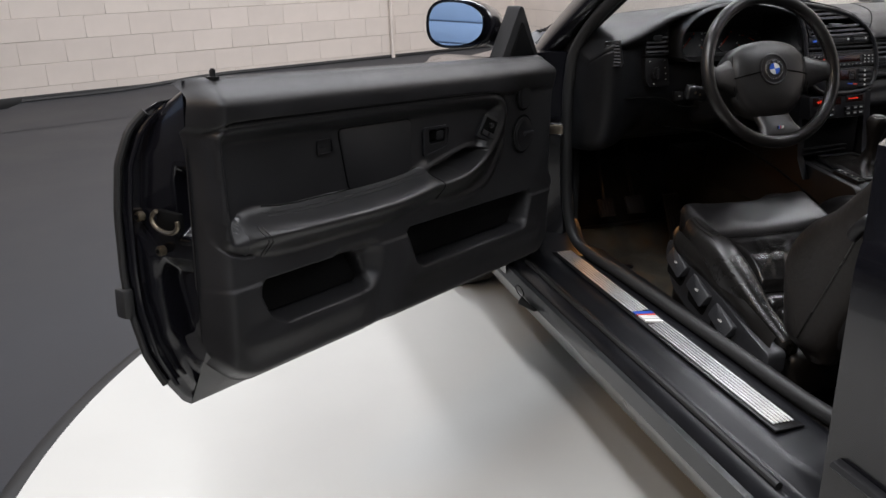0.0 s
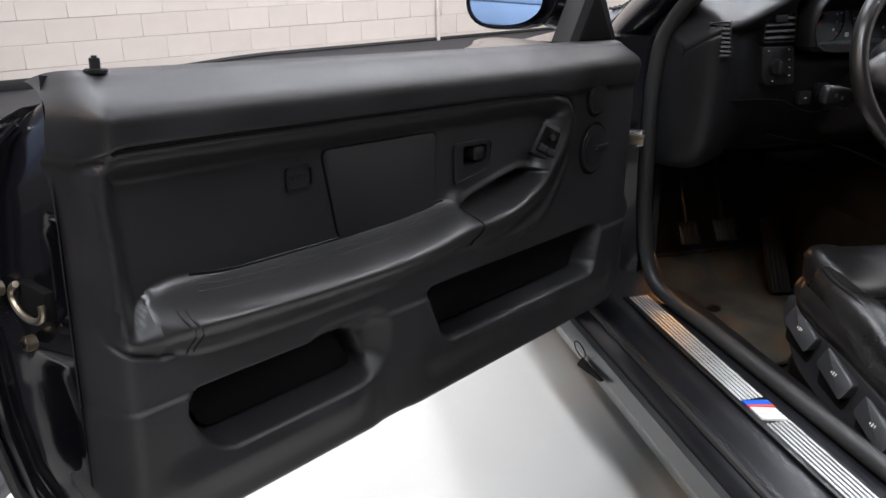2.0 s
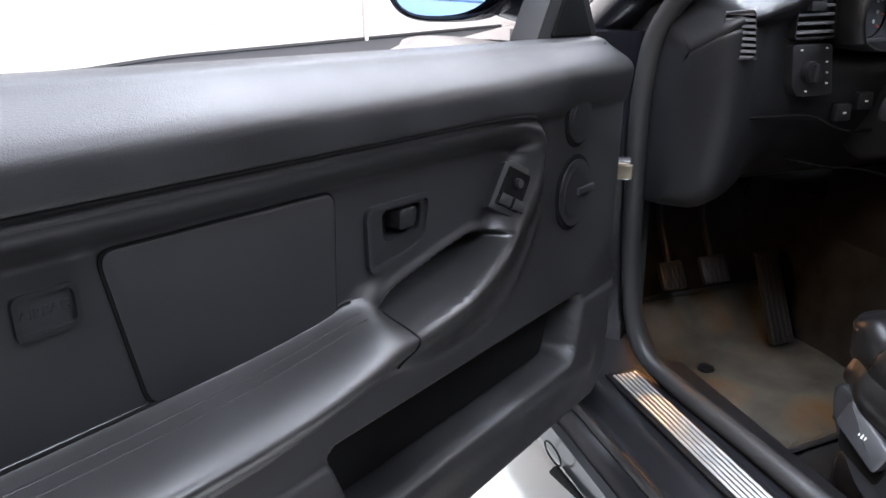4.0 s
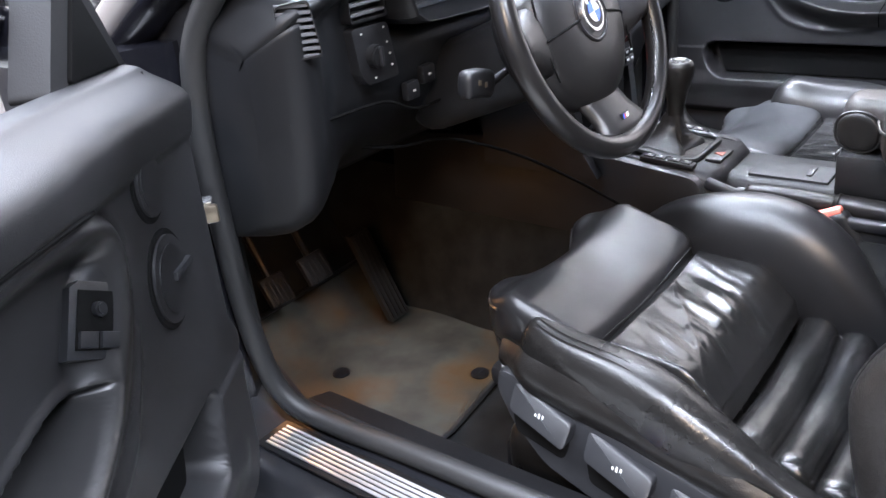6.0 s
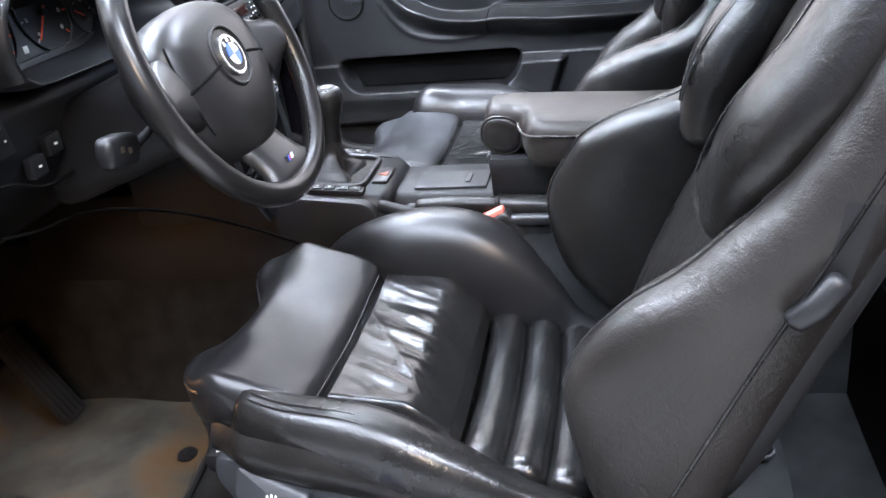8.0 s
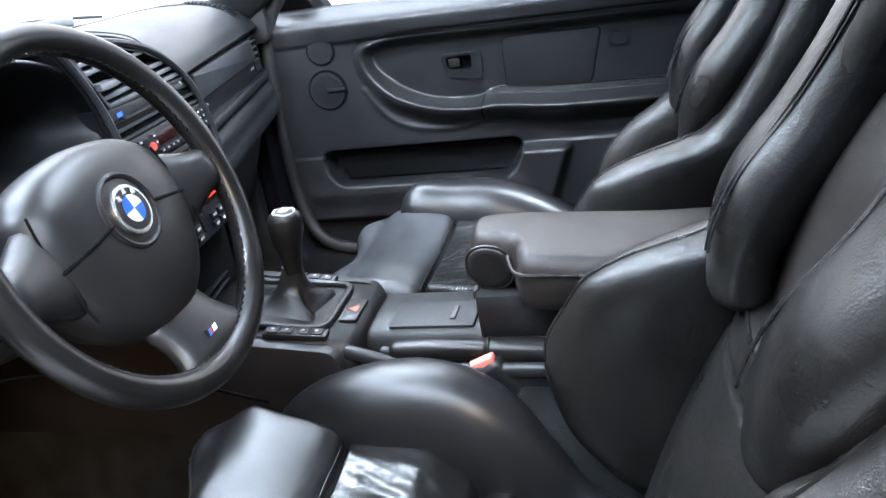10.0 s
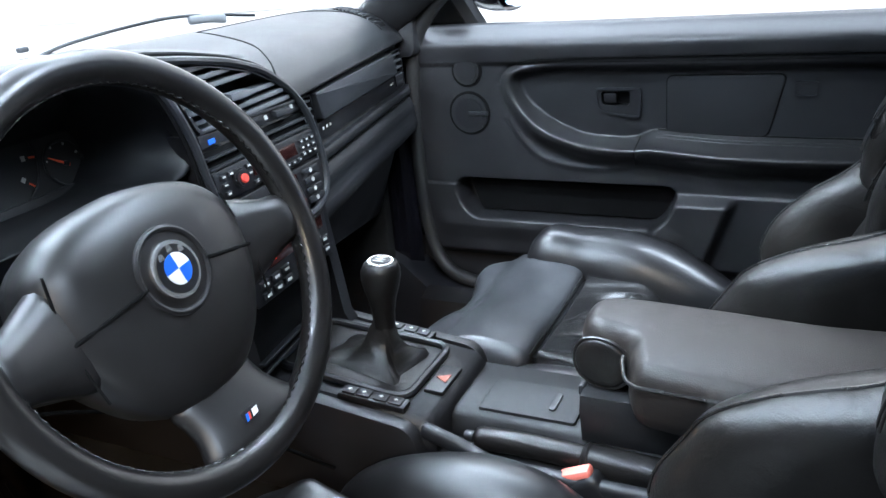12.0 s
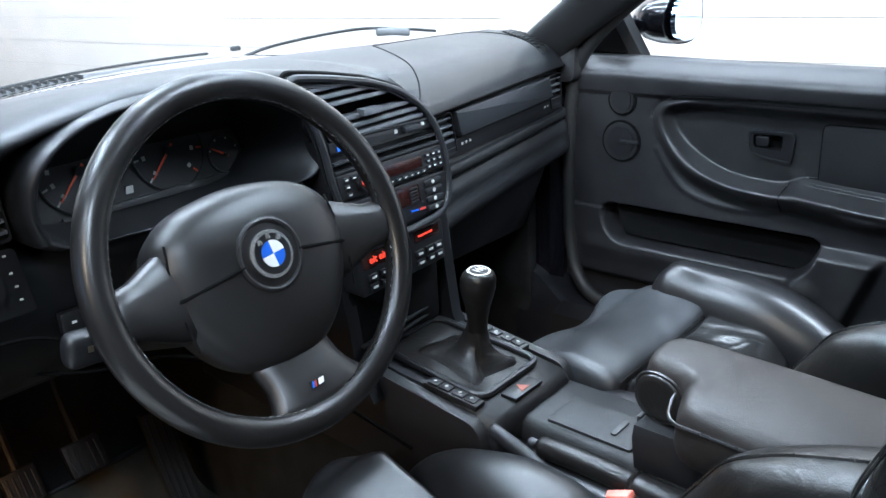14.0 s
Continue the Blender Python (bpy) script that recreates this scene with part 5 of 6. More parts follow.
for x in xs:
    pr = dash_profile(x)
    e = max(0, abs(x) - 0.65) / 0.035
    sh = (0.025 if x > 0 else 0.045) * min(1.1, e) ** 2
    rings.append([(x, y + (sh if y < 0.6 else -sh), z - (sh * 0.6 if z > 0.8 else 0)) for y, z in smooth_line(pr, 90)])
part("dash_pad", loft(rings), VINYL_SOFT, dash, "dark grey soft vinyl pad", sharp=60)


def pad_top(x, y):
    pr = [p for p in smooth_line(dash_profile(x), 90)][:44]
    return float(np.interp(-y, [-p[0] for p in pr], [p[1] for p in pr]))


seam = smooth_line([(0.105, 0.345), (0.125, 0.362), (0.16, 0.40), (0.22, 0.49), (0.32, 0.66)], 24)
part("airbag_seam", tube([(x, y, pad_top(x, y)) for x, y in seam], 0.0016, 5), DARK, dash)
seam = smooth_line([(0.32, 0.66), (0.45, 0.655), (0.56, 0.63), (0.588, 0.58), (0.592, 0.50), (0.590, 0.455)], 30)
part("airbag_seam", tube([(x, y, pad_top(x, y)) for x, y in seam], 0.0016, 5), DARK, dash)
part("front_seam", tube([(x, strip_y(x) + 0.002, 0.8885) for x in np.linspace(0.10, 0.66, 24)], 0.0030, 6), DARK, dash)
part("lower_groove", tube([(x, strip_y(x) - 0.001, 0.7785) for x in np.linspace(0.10, 0.655, 24)], 0.0032, 6), DARK, dash)
part("knee_seam", tube([(x, y - 0.001, z) for x, y, z in smooth_line([(-0.668, 0.350, 0.788), (-0.62, 0.343, 0.779), (-0.51, 0.343, 0.774), (-0.46, 0.343, 0.754), (-0.43, 0.344, 0.746), (-0.38, 0.344, 0.746)], 30)], 0.0022, 5), DARK, dash)


def vent(name, poly, f, n, label="black air vent with slats", knob=True, thick=0.0018):
    """An air vent: frame, near-black plate as the throat's shade, slats."""
    us, zs = [p[0] for p in poly], [p[1] for p in poly]
    ou = round_poly(poly, 0.006)
    cx, cz = sum(us) / len(us), sum(zs) / len(zs)
    inn = [(cx + (a - cx) * 0.95, cz + (b - cz) * 0.93) for a, b in ou]
    v = part(name, frame_ring(ou, inn, -0.03, 0.004, f), PLASTIC, dash, label)
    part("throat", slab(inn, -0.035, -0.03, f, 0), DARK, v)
    z0, z1 = min(zs), max(zs)
    for k in range(n):
        z = z0 + (z1 - z0) * (k + 0.8) / (n + 0.6)
        cr = []
        m = len(poly)
        for i in range(m):
            (a, b), (c, d) = poly[i], poly[(i + 1) % m]
            if (b - z) * (d - z) < 0:
                cr.append(a + (c - a) * (z - b) / (d - b))
        if len(cr) < 2:
            continue
        a, b = min(cr) * 0.96 + cx * 0.04, max(cr) * 0.96 + cx * 0.04
        part("slat", slab([(a, z + thick), (b, z + thick), (b, z - thick), (a, z - thick)], -0.016, 0.002, f, 0.001), SLAT, v)
    if knob:
        z = cz
        part("vent_knob", slab([(cx - 0.012, z + 0.006), (cx + 0.012, z + 0.006), (cx + 0.012, z - 0.006), (cx - 0.012, z - 0.006)], -0.004, 0.008, f, 0.002), PLASTIC_GREY, v)
    return v


# left vent with the light switch, side demister
fl = lambda a, b, c: (a, 0.329 - c + 0.06 * (b - 0.88), b)
vent("left_vent", [(-0.561, 0.880), (-0.557, 0.934), (-0.535, 0.952), (-0.499, 0.964), (-0.496, 0.880)], fl, 7)
lp = part("light_switch_panel", slab([(-0.560, 0.874), (-0.496, 0.873), (-0.489, 0.805), (-0.546, 0.805), (-0.556, 0.82)], -0.02, 0.001, fl, 0.002, 0.006), PLASTIC, dash, "black light switch panel")
part("rotary_knob", disc(fl(-0.530, 0.838, 0.006), (0, -1, 0), 0.014, 0.014, 28, 0.002), PLASTIC, lp)
part("knob_bar", rbox(fl(-0.530, 0.838, 0.014), (0.006, 0.006, 0.024), 0.002), PLASTIC_GREY, lp)
for a, b in ((-0.548, 0.867), (-0.508, 0.868), (-0.506, 0.850), (-0.504, 0.836), (-0.503, 0.822), (-0.536, 0.813)):
    part("mark", rbox(fl(a, b, 0.0045), (0.003, 0.001, 0.002), 0), DIAL_MARK, lp)
for a, b in ((-0.455, 0.776), (-0.420, 0.790)):
    k = part("small_key", rbox((a, 0.338, b), (0.026, 0.012, 0.024), 0.003), PLASTIC, dash, "small black key with white mark")
    part("mark", rbox((a, 0.3315, b), (0.005, 0.001, 0.0025), 0), DIAL_MARK, k)
vent("side_vent", [(0.400, 0.835), (0.398, 0.895), (0.368, 0.900), (0.362, 0.84)], lambda a, b, c: (-0.652 - 0.75 * (a - 0.38) - c * 0.6, a - 0.066 - c * 0.8, b + 0.024), 8, knob=False, label="black side window vent")

# instrument hood and cluster
LIP = [(-0.470, 0.878), (-0.477, 0.905), (-0.467, 0.940), (-0.435, 0.967), (-0.388, 0.983), (-0.33, 0.988), (-0.26, 0.983), (-0.20, 0.967), (-0.160, 0.940), (-0.142, 0.907), (-0.150, 0.882), (-0.180, 0.867), (-0.24, 0.862), (-0.315, 0.860), (-0.39, 0.862), (-0.445, 0.866)]
LIP = smooth_line(LIP + LIP[:1], 97)


def hood(i, j):
    x, z = LIP[round(i * 96)]
    cx, cz = -0.325, 0.915
    right = ss(-0.25, -0.15, x)
    g, y = np.interp(j, (0, 0.2, 0.3, 0.4, 0.5, 0.6, 1), (1.115, 1.11, 1.085, 1.045, 1.01, 0.995, 0.95)), np.interp(j, (0, 0.2, 0.3, 0.4, 0.5, 0.6, 1), (0.36, 0.312, 0.298, 0.291, 0.296, 0.308, 0.415))
    low = ss(0.874, 0.860, z)
    g = float(g) - 0.16 * right * ss(0.5, 1.0, j)
    gz = g - (g - 1) * 0.55 * low
    up = 0.5 * (1 - low)
    return (cx + (x - cx) * g, y - 0.012 * right * (1 - j) + 0.010 * low * (1 - j), cz + (z - cz) * (gz + up * max(0, g - 1) * 0.6))


part("instrument_hood", sheet(hood, 96, 20), VINYL_SOFT, dash, "soft grey-black instrument hood", sharp=75)
fc = lambda a, b, c: (a, 0.402 - c + 0.25 * (b - 0.90), b)
cl = part("instrument_panel", slab([(-0.495, 0.850), (-0.50, 0.91), (-0.45, 0.975), (-0.38, 0.985), (-0.27, 0.985), (-0.20, 0.970), (-0.145, 0.91), (-0.150, 0.850)], -0.01, 0.0, fc, 0, 0.02), DIAL, dash, "dark instrument cluster with orange needles")
for cx, cz, r, a0, nm in ((-0.388, 0.913, 0.047, 2.6, 11), (-0.278, 0.913, 0.047, 2.35, 8), (-0.460, 0.898, 0.020, 1.2, 3), (-0.204, 0.893, 0.023, 2.6, 4)):
    g = part("gauge", tube([fc(cx + r * math.cos(a), cz + r * math.sin(a), 0.002) for a in np.linspace(0, 2 * math.pi, 40, endpoint=False)], 0.0016, 6, True, up=(0, 1, 0)), PLASTIC_GREY, cl, "round gauge")
    for k in range(nm):
        a = math.radians(225 - 270 * k / (nm - 1)) if r > 0.04 else math.radians(160 - 140 * k / max(1, nm - 1))
        c, s_ = math.cos(a), math.sin(a)
        q = lambda d, w: (cx + c * d - s_ * w, cz + s_ * d + c * w)
        part("mark", slab([q(r * 0.82, -0.001), q(r * 0.96, -0.001), q(r * 0.96, 0.001), q(r * 0.82, 0.001)], 0.0005, 0.0012, fc, 0), NEEDLE if (r > 0.04 and k > nm - 3) else DIAL_MARK, g)
        if r > 0.04:
            part("numeral", slab([q(r * 0.64, -0.0025), q(r * 0.73, -0.0025), q(r * 0.73, 0.0025), q(r * 0.64, 0.0025)], 0.0005, 0.0012, fc, 0), DIAL_MARK, g)
    a = math.radians(225) if r > 0.04 else a0
    c, s_ = math.cos(a), math.sin(a)
    q = lambda d, w: (cx + c * d - s_ * w, cz + s_ * d + c * w)
    part("needle", slab([q(-r * 0.2, -0.0016), q(r * 0.85, -0.0006), q(r * 0.85, 0.0006), q(-r * 0.2, 0.0016)], 0.003, 0.004, fc, 0), NEEDLE, g)
    part("hub", disc(fc(cx, cz, 0.004), (0, -1, 0), r * 0.12, 0.006, 16, 0.001), PLASTIC, g)
part("warning_window", slab([(-0.42, 0.868), (-0.42, 0.862), (-0.18, 0.862), (-0.18, 0.872)], 0.0, 0.004, fc, 0.001), DIAL, cl)
part("badge_bar", slab([(-0.343, 0.876), (-0.334, 0.876), (-0.332, 0.884), (-0.341, 0.884)], 0.0, 0.002, fc, 0), DIAL_MARK, cl)

# centre stack, turned a little to the driver
def fk(a, b, c):
    return (a - 0.08 * c, 0.283 + 0.15 * (b - 0.90) + 0.08 * a - c, b)


stack = [(-0.188, 0.992), (-0.126, 0.983), (-0.051, 0.968), (0.005, 0.949), (0.048, 0.920), (0.072, 0.890), (0.082, 0.853), (0.083, 0.814), (0.073, 0.783), (0.046, 0.767), (-0.013, 0.764), (-0.09, 0.768), (-0.128, 0.79), (-0.146, 0.85), (-0.150, 0.906), (-0.162, 0.945)]
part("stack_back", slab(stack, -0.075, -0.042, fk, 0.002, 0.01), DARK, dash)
low_stack = [(-0.150, 0.908), (0.062, 0.902)] + stack[5:15]
part("stack_panel", slab(low_stack, -0.044, -0.006, fk, 0.002, 0.006), PLASTIC, dash, "black centre stack panel")
part("stack_rim", tube([fk(a, b, 0.002) for a, b in round_poly(stack, 0.02)], 0.0050, 8, True, up=(0, 1, 0)), PLASTIC_GREY, dash, "grey-black rounded rim")
part("rim_gap", tube([fk(a * 1.045 + 0.002, (b - 0.87) * 1.055 + 0.87, -0.004) for a, b in round_poly(stack, 0.02)], 0.0035, 6, True, up=(0, 1, 0)), DARK, dash)
vt = [(-0.172, 0.980), (-0.091, 0.972), (-0.013, 0.951), (0.039, 0.924), (0.064, 0.900), (-0.136, 0.908), (-0.150, 0.940)]
cv = vent("centre_vent", vt, lambda a, b, c: fk(a, b, c - 0.002), 7, label="wide black centre vent with slats", knob=False, thick=0.0025)
mid_a, mid_z = sum(p[0] for p in vt) / 7, sum(p[1] for p in vt) / 7
part("vent_surround", frame_ring(round_poly([(mid_a + (a - mid_a) * 1.12, mid_z + (b - mid_z) * 1.20) for a, b in vt], 0.006), round_poly(vt, 0.006), -0.044, -0.004, fk), PLASTIC, cv)
for a in (-0.058, -0.128):
    part("vent_knob", slab([(a - 0.017, 0.9375), (a + 0.017, 0.9365), (a + 0.017, 0.9285), (a - 0.017, 0.9295)], -0.004, 0.010, fk, 0.002), SLAT, cv)
ctl = part("vent_control", slab([(-0.138, 0.906), (0.066, 0.899), (0.072, 0.888), (-0.138, 0.892)], -0.01, -0.001, fk, 0.001, 0.002), PLASTIC, dash, "black vent control strip")
part("slider", slab([(0.0, 0.901), (0.034, 0.899), (0.034, 0.892), (0.0, 0.894)], -0.002, 0.008, fk, 0.0015), PLASTIC_GREY, ctl)
for a, mt in ((-0.012, DIAL_MARK), (0.046, DIAL_MARK), (-0.116, BLUE), (-0.122, BLUE)):
    part("mark", slab([(a - 0.003, 0.899), (a + 0.003, 0.899), (a + 0.003, 0.894), (a - 0.003, 0.894)], -0.001, 0.0, fk, 0), mt, ctl)
for z in (0.884, 0.873):
    part("stack_slit", slab([(-0.136, z + 0.003), (0.074, z), (0.075, z - 0.006), (-0.136, z - 0.003)], -0.006, -0.0045, fk, 0), DARK, dash)
    part("slit_bar", slab([(-0.136, z - 0.003), (0.075, z - 0.006), (0.075, z - 0.009), (-0.136, z - 0.006)], -0.008, 0.001, fk, 0.001), PLASTIC_GREY, dash)
rad = part("car_radio", slab([(-0.138, 0.866), (0.076, 0.862), (0.077, 0.829), (-0.134, 0.834)], -0.008, 0.002, fk, 0.002, 0.003), PLASTIC, dash, "black car radio with rows of small buttons")
part("radio_window", slab([(-0.070, 0.858), (0.026, 0.856), (0.028, 0.841), (-0.068, 0.843)], 0.002, 0.003, fk, 0.0003), LCD, rad)
for r in range(3):
    for c in range(3):
        a, b = 0.036 + c * 0.013, 0.856 - r * 0.008 - c * 0.0003
        part("button", slab([(a, b), (a + 0.009, b), (a + 0.009, b - 0.0045), (a, b - 0.0045)], 0.002, 0.005, fk, 0.001), PLASTIC_GREY, rad)
        part("mark", slab([(a + 0.002, b - 0.001), (a + 0.006, b - 0.001), (a + 0.006, b - 0.003), (a + 0.002, b - 0.003)], 0.005, 0.0056, fk, 0), DIAL_MARK, rad)
for k in range(8):
    a, b = -0.072 + k * 0.0135, 0.8385 - k * 0.0003
    part("button", slab([(a, b), (a + 0.010, b), (a + 0.010, b - 0.004), (a, b - 0.004)], 0.002, 0.005, fk, 0.001), PLASTIC_GREY, rad)
    part("mark", slab([(a + 0.003, b - 0.001), (a + 0.006, b - 0.001), (a + 0.006, b - 0.0025), (a + 0.003, b - 0.0025)], 0.005, 0.0056, fk, 0), DIAL_MARK, rad)
for a, b in ((-0.128, 0.861), (-0.114, 0.861), (-0.128, 0.852), (-0.126, 0.842), (-0.080, 0.860), (-0.080, 0.852)):
    part("button", slab([(a, b), (a + 0.009, b), (a + 0.009, b - 0.005), (a, b - 0.005)], 0.002, 0.005, fk, 0.001), PLASTIC_GREY, rad)
    part("mark", slab([(a + 0.002, b - 0.0015), (a + 0.007, b - 0.0015), (a + 0.007, b - 0.0032), (a + 0.002, b - 0.0032)], 0.005, 0.0056, fk, 0), DIAL_MARK, rad)
part("radio_knob", disc(fk(-0.097, 0.850, 0.006), (-0.08, -1, 0.15), 0.011, 0.010, 28, 0.002), PLASTIC, rad)
part("red_key", disc(fk(-0.097, 0.850, 0.012), (-0.08, -1, 0.15), 0.0052, 0.004, 16, 0.001), RED, rad, "small red key")
hv = part("heater_panel", slab([(-0.130, 0.829), (0.077, 0.824), (0.070, 0.776), (-0.085, 0.774), (-0.124, 0.795)], -0.008, 0.002, fk, 0.002, 0.004), PLASTIC, dash, "black heater control panel")
part("heater_window", slab([(-0.040, 0.822), (0.012, 0.820), (0.012, 0.796), (-0.038, 0.798)], 0.002, 0.003, fk, 0.0003), LCD, hv)
for k in range(5):
    part("button", slab([(-0.010, 0.818 - k * 0.0045), (0.008, 0.818 - k * 0.0045), (0.008, 0.815 - k * 0.0045), (-0.010, 0.815 - k * 0.0045)], 0.003, 0.0045, fk, 0.0005), PLASTIC, hv)
for r in range(4):
    b = 0.821 - r * 0.0118
    k = part("button", slab([(0.024, b), (0.062, b - 0.001), (0.060, b - 0.009), (0.024, b - 0.008)], 0.002, 0.0055, fk, 0.0015, 0.003), PLASTIC_GREY, hv)
    part("mark", disc(fk(0.041, b - 0.0042, 0.0055), (-0.08, -1, 0.15), 0.0032, 0.001, 6, 0), DIAL_MARK, k)
part("mark", slab([(-0.012, 0.788), (0.004, 0.787), (0.004, 0.785), (-0.012, 0.786)], 0.002, 0.0027, fk, 0), BLUE, hv)
part("mark", slab([(0.006, 0.787), (0.019, 0.786), (0.019, 0.783), (0.006, 0.784)], 0.002, 0.0027, fk, 0), RED, hv)
fo = lambda a, b, c: (a, 0.264 - c + 0.12 * (b - 0.74) + 0.08 * a, b)
ob_ = part("trip_computer", slab([(-0.130, 0.762), (0.056, 0.758), (0.052, 0.700), (-0.126, 0.702)], -0.08, 0.002, fo, 0.003, 0.005), PLASTIC, dash, "black trip computer with red display")
part("display_window", slab([(-0.120, 0.758), (-0.028, 0.756), (-0.028, 0.736), (-0.118, 0.737)], 0.002, 0.003, fo, 0.0003), LCD, ob_)
part("display_window", slab([(-0.012, 0.757), (0.045, 0.755), (0.044, 0.740), (-0.012, 0.741)], 0.002, 0.003, fo, 0.0003), LCD, ob_)
text("eit ein", 0.0145, basis(fo(-0.088, 0.747, 0.0032), (1, 0.08, 0), (0, 0.12, 1)), LED, ob_, "display_text")
for k in range(3):
    part("display_bar", slab([(-0.003 + k * 0.011, 0.7495), (0.006 + k * 0.011, 0.7492), (0.006 + k * 0.011, 0.7470), (-0.003 + k * 0.011, 0.7473)], 0.003, 0.0036, fo, 0), LED, ob_)
for r in range(2):
    for a in (-0.113, -0.090, -0.068, -0.014, 0.009, 0.028):
        b = 0.729 - r * 0.013
        k = part("key", slab([(a, b), (a + 0.017, b), (a + 0.017, b - 0.008), (a, b - 0.008)], 0.002, 0.006, fo, 0.001), PLASTIC, ob_)
        part("mark", slab([(a + 0.004, b - 0.0025), (a + 0.013, b - 0.0025), (a + 0.013, b - 0.0055), (a + 0.004, b - 0.0055)], 0.006, 0.0066, fo, 0), DIAL_MARK, k)
# a solid near-black box stands for the tray's shaded opening
tray = part("stack_tray", rbox((-0.035, 0.36, 0.650), (0.18, 0.16, 0.10), 0.006), DARK, dash, "black box standing for the open tray's shade")
for z in (0.612, 0.624):
    part("tray_edge", rbox((-0.035, 0.276, z), (0.175, 0.01, 0.004), 0.002, (0, 0, 8)), PLASTIC, tray)
for a in (-0.122, 0.080):
    part("stack_cheek", loft([[(a + d, y, z) for d, y in ((-0.010, 0.27 + q), (0.010, 0.27 + q), (0.014, 0.46), (-0.014, 0.46))] for z, q in ((0.55, -0.03), (0.60, 0.0), (0.68, 0.01), (0.76, 0.02))]), PLASTIC, dash)

# passenger trim strip with its vents
fp = lambda a, b, c: (a, strip_y(a) + 0.010 - c, b - 0.015 * (a - 0.16))
part("trim_strip", slab([(0.196, 0.882), (0.582, 0.882), (0.600, 0.838), (0.214, 0.838)], -0.01, 0.011, fp, 0.004, 0.006), WOODTRIM, dash, "plain dark trim strip")
part("trim_strip_lower", slab([(0.100, 0.834), (0.664, 0.834), (0.664, 0.806), (0.100, 0.806)], -0.01, 0.002, fp, 0.002, 0.003), PLASTIC, dash, "gloss black lower strip")
for a in (0.222, 0.236, 0.250, 0.570, 0.584):
    part("mark", slab([(a, 0.825), (a + 0.005, 0.825), (a + 0.005, 0.821), (a, 0.821)], 0.002, 0.003, fp, 0), DIAL_MARK, dash)
vent("strip_vent", [(0.110, 0.882), (0.190, 0.882), (0.208, 0.812), (0.120, 0.812)], fp, 5, knob=False)
vent("strip_vent", [(0.588, 0.882), (0.655, 0.882), (0.660, 0.808), (0.606, 0.812)], fp, 5, knob=False)
part("glovebox", slab([(0.12, 0.70), (0.62, 0.70), (0.62, 0.53), (0.12, 0.53)], -0.2, 0.01, lambda a, b, c: (a, 0.47 + 0.4 * (0.70 - b) - c, b), 0.008, 0.02), VINYL, dash, "dark vinyl glovebox lid")
# defroster grille at the far end of the pad
gr = smooth_line([(0.606, 0.462), (0.612, 0.50), (0.622, 0.54), (0.632, 0.58)], 12)
back = sheet(lambda i, j: (gr[round(i * 11)][0] + 0.026 * (2 * j - 1) * math.sin(math.pi * (0.08 + 0.84 * i)) ** 0.5, gr[round(i * 11)][1], pad_top(gr[round(i * 11)][0], gr[round(i * 11)][1]) + 0.0012), 11, 4)
dg = part("defroster_grille", back, DARK, dash, "black slatted defroster grille")
for k in range(1, 11):
    x, y = gr[k]
    w = 0.024 * math.sin(math.pi * (0.08 + 0.84 * k / 11)) ** 0.5
    part("slat", tube([(x - w, y, pad_top(x - w, y) + 0.002), (x, y + 0.004, pad_top(x, y) + 0.003), (x + w, y, pad_top(x + w, y) + 0.002)], 0.0022, 6), PLASTIC_GREY, dg)

# ---------- steering ----------
n_ = Vector((0, -math.cos(radians(20)), math.sin(radians(20))))
up_ = Vector((0, math.sin(radians(20)), math.cos(radians(20))))
SW = basis((-0.340, 0.140, 0.855), (1, 0, 0), up_)
sw = thing("steering_wheel", (-0.34, 0.14, 0.855), "black leather three-spoke steering wheel with airbag hub", "steering wheel", m=SW)
R = 0.1665
rim_pts = [(R * math.cos(a), R * math.sin(a), 0) for a in np.linspace(0, 2 * math.pi, 96, endpoint=False)]
part("rim", tube(rim_pts, 0.0142, 16, True, up=(0, 0, 1)), RIM, sw, "worn black leather rim", local=True)
st = [((R - 0.0135) * math.cos(a), (R - 0.0135) * math.sin(a), 0.0035 + 0.0012 * math.sin(110 * a)) for a in np.linspace(0, 2 * math.pi, 480, endpoint=False)]
part("stitching", tube(st, 0.0010, 5, True, up=(0, 0, 1)), LEATHER_WORN, sw, local=True)
fw = lambda a, b, c: (a, b, c)
HZ = -0.034
hubp = [(-0.106, 0.014), (-0.096, 0.042), (-0.062, 0.064), (0.0, 0.073), (0.062, 0.064), (0.096, 0.042), (0.106, 0.014), (0.105, -0.018), (0.092, -0.052), (0.068, -0.086), (0.036, -0.107), (0.0, -0.112), (-0.036, -0.107), (-0.068, -0.086), (-0.092, -0.052), (-0.105, -0.018)]
rings = []
for c, g in ((-0.04, 0.90), (-0.012, 0.99), (0.004, 1.0), (0.018, 0.975), (0.028, 0.90), (0.035, 0.76), (0.039, 0.50), (0.040, 0.30), (0.040, 0.05)):
    rings.append([(a * g, b * g, c + HZ) for a, b in smooth_line(hubp + hubp[:1], 65)[:-1]])
part("airbag_cover", loft(rings), HUB, sw, "grained black airbag cover", local=True, sharp=80)
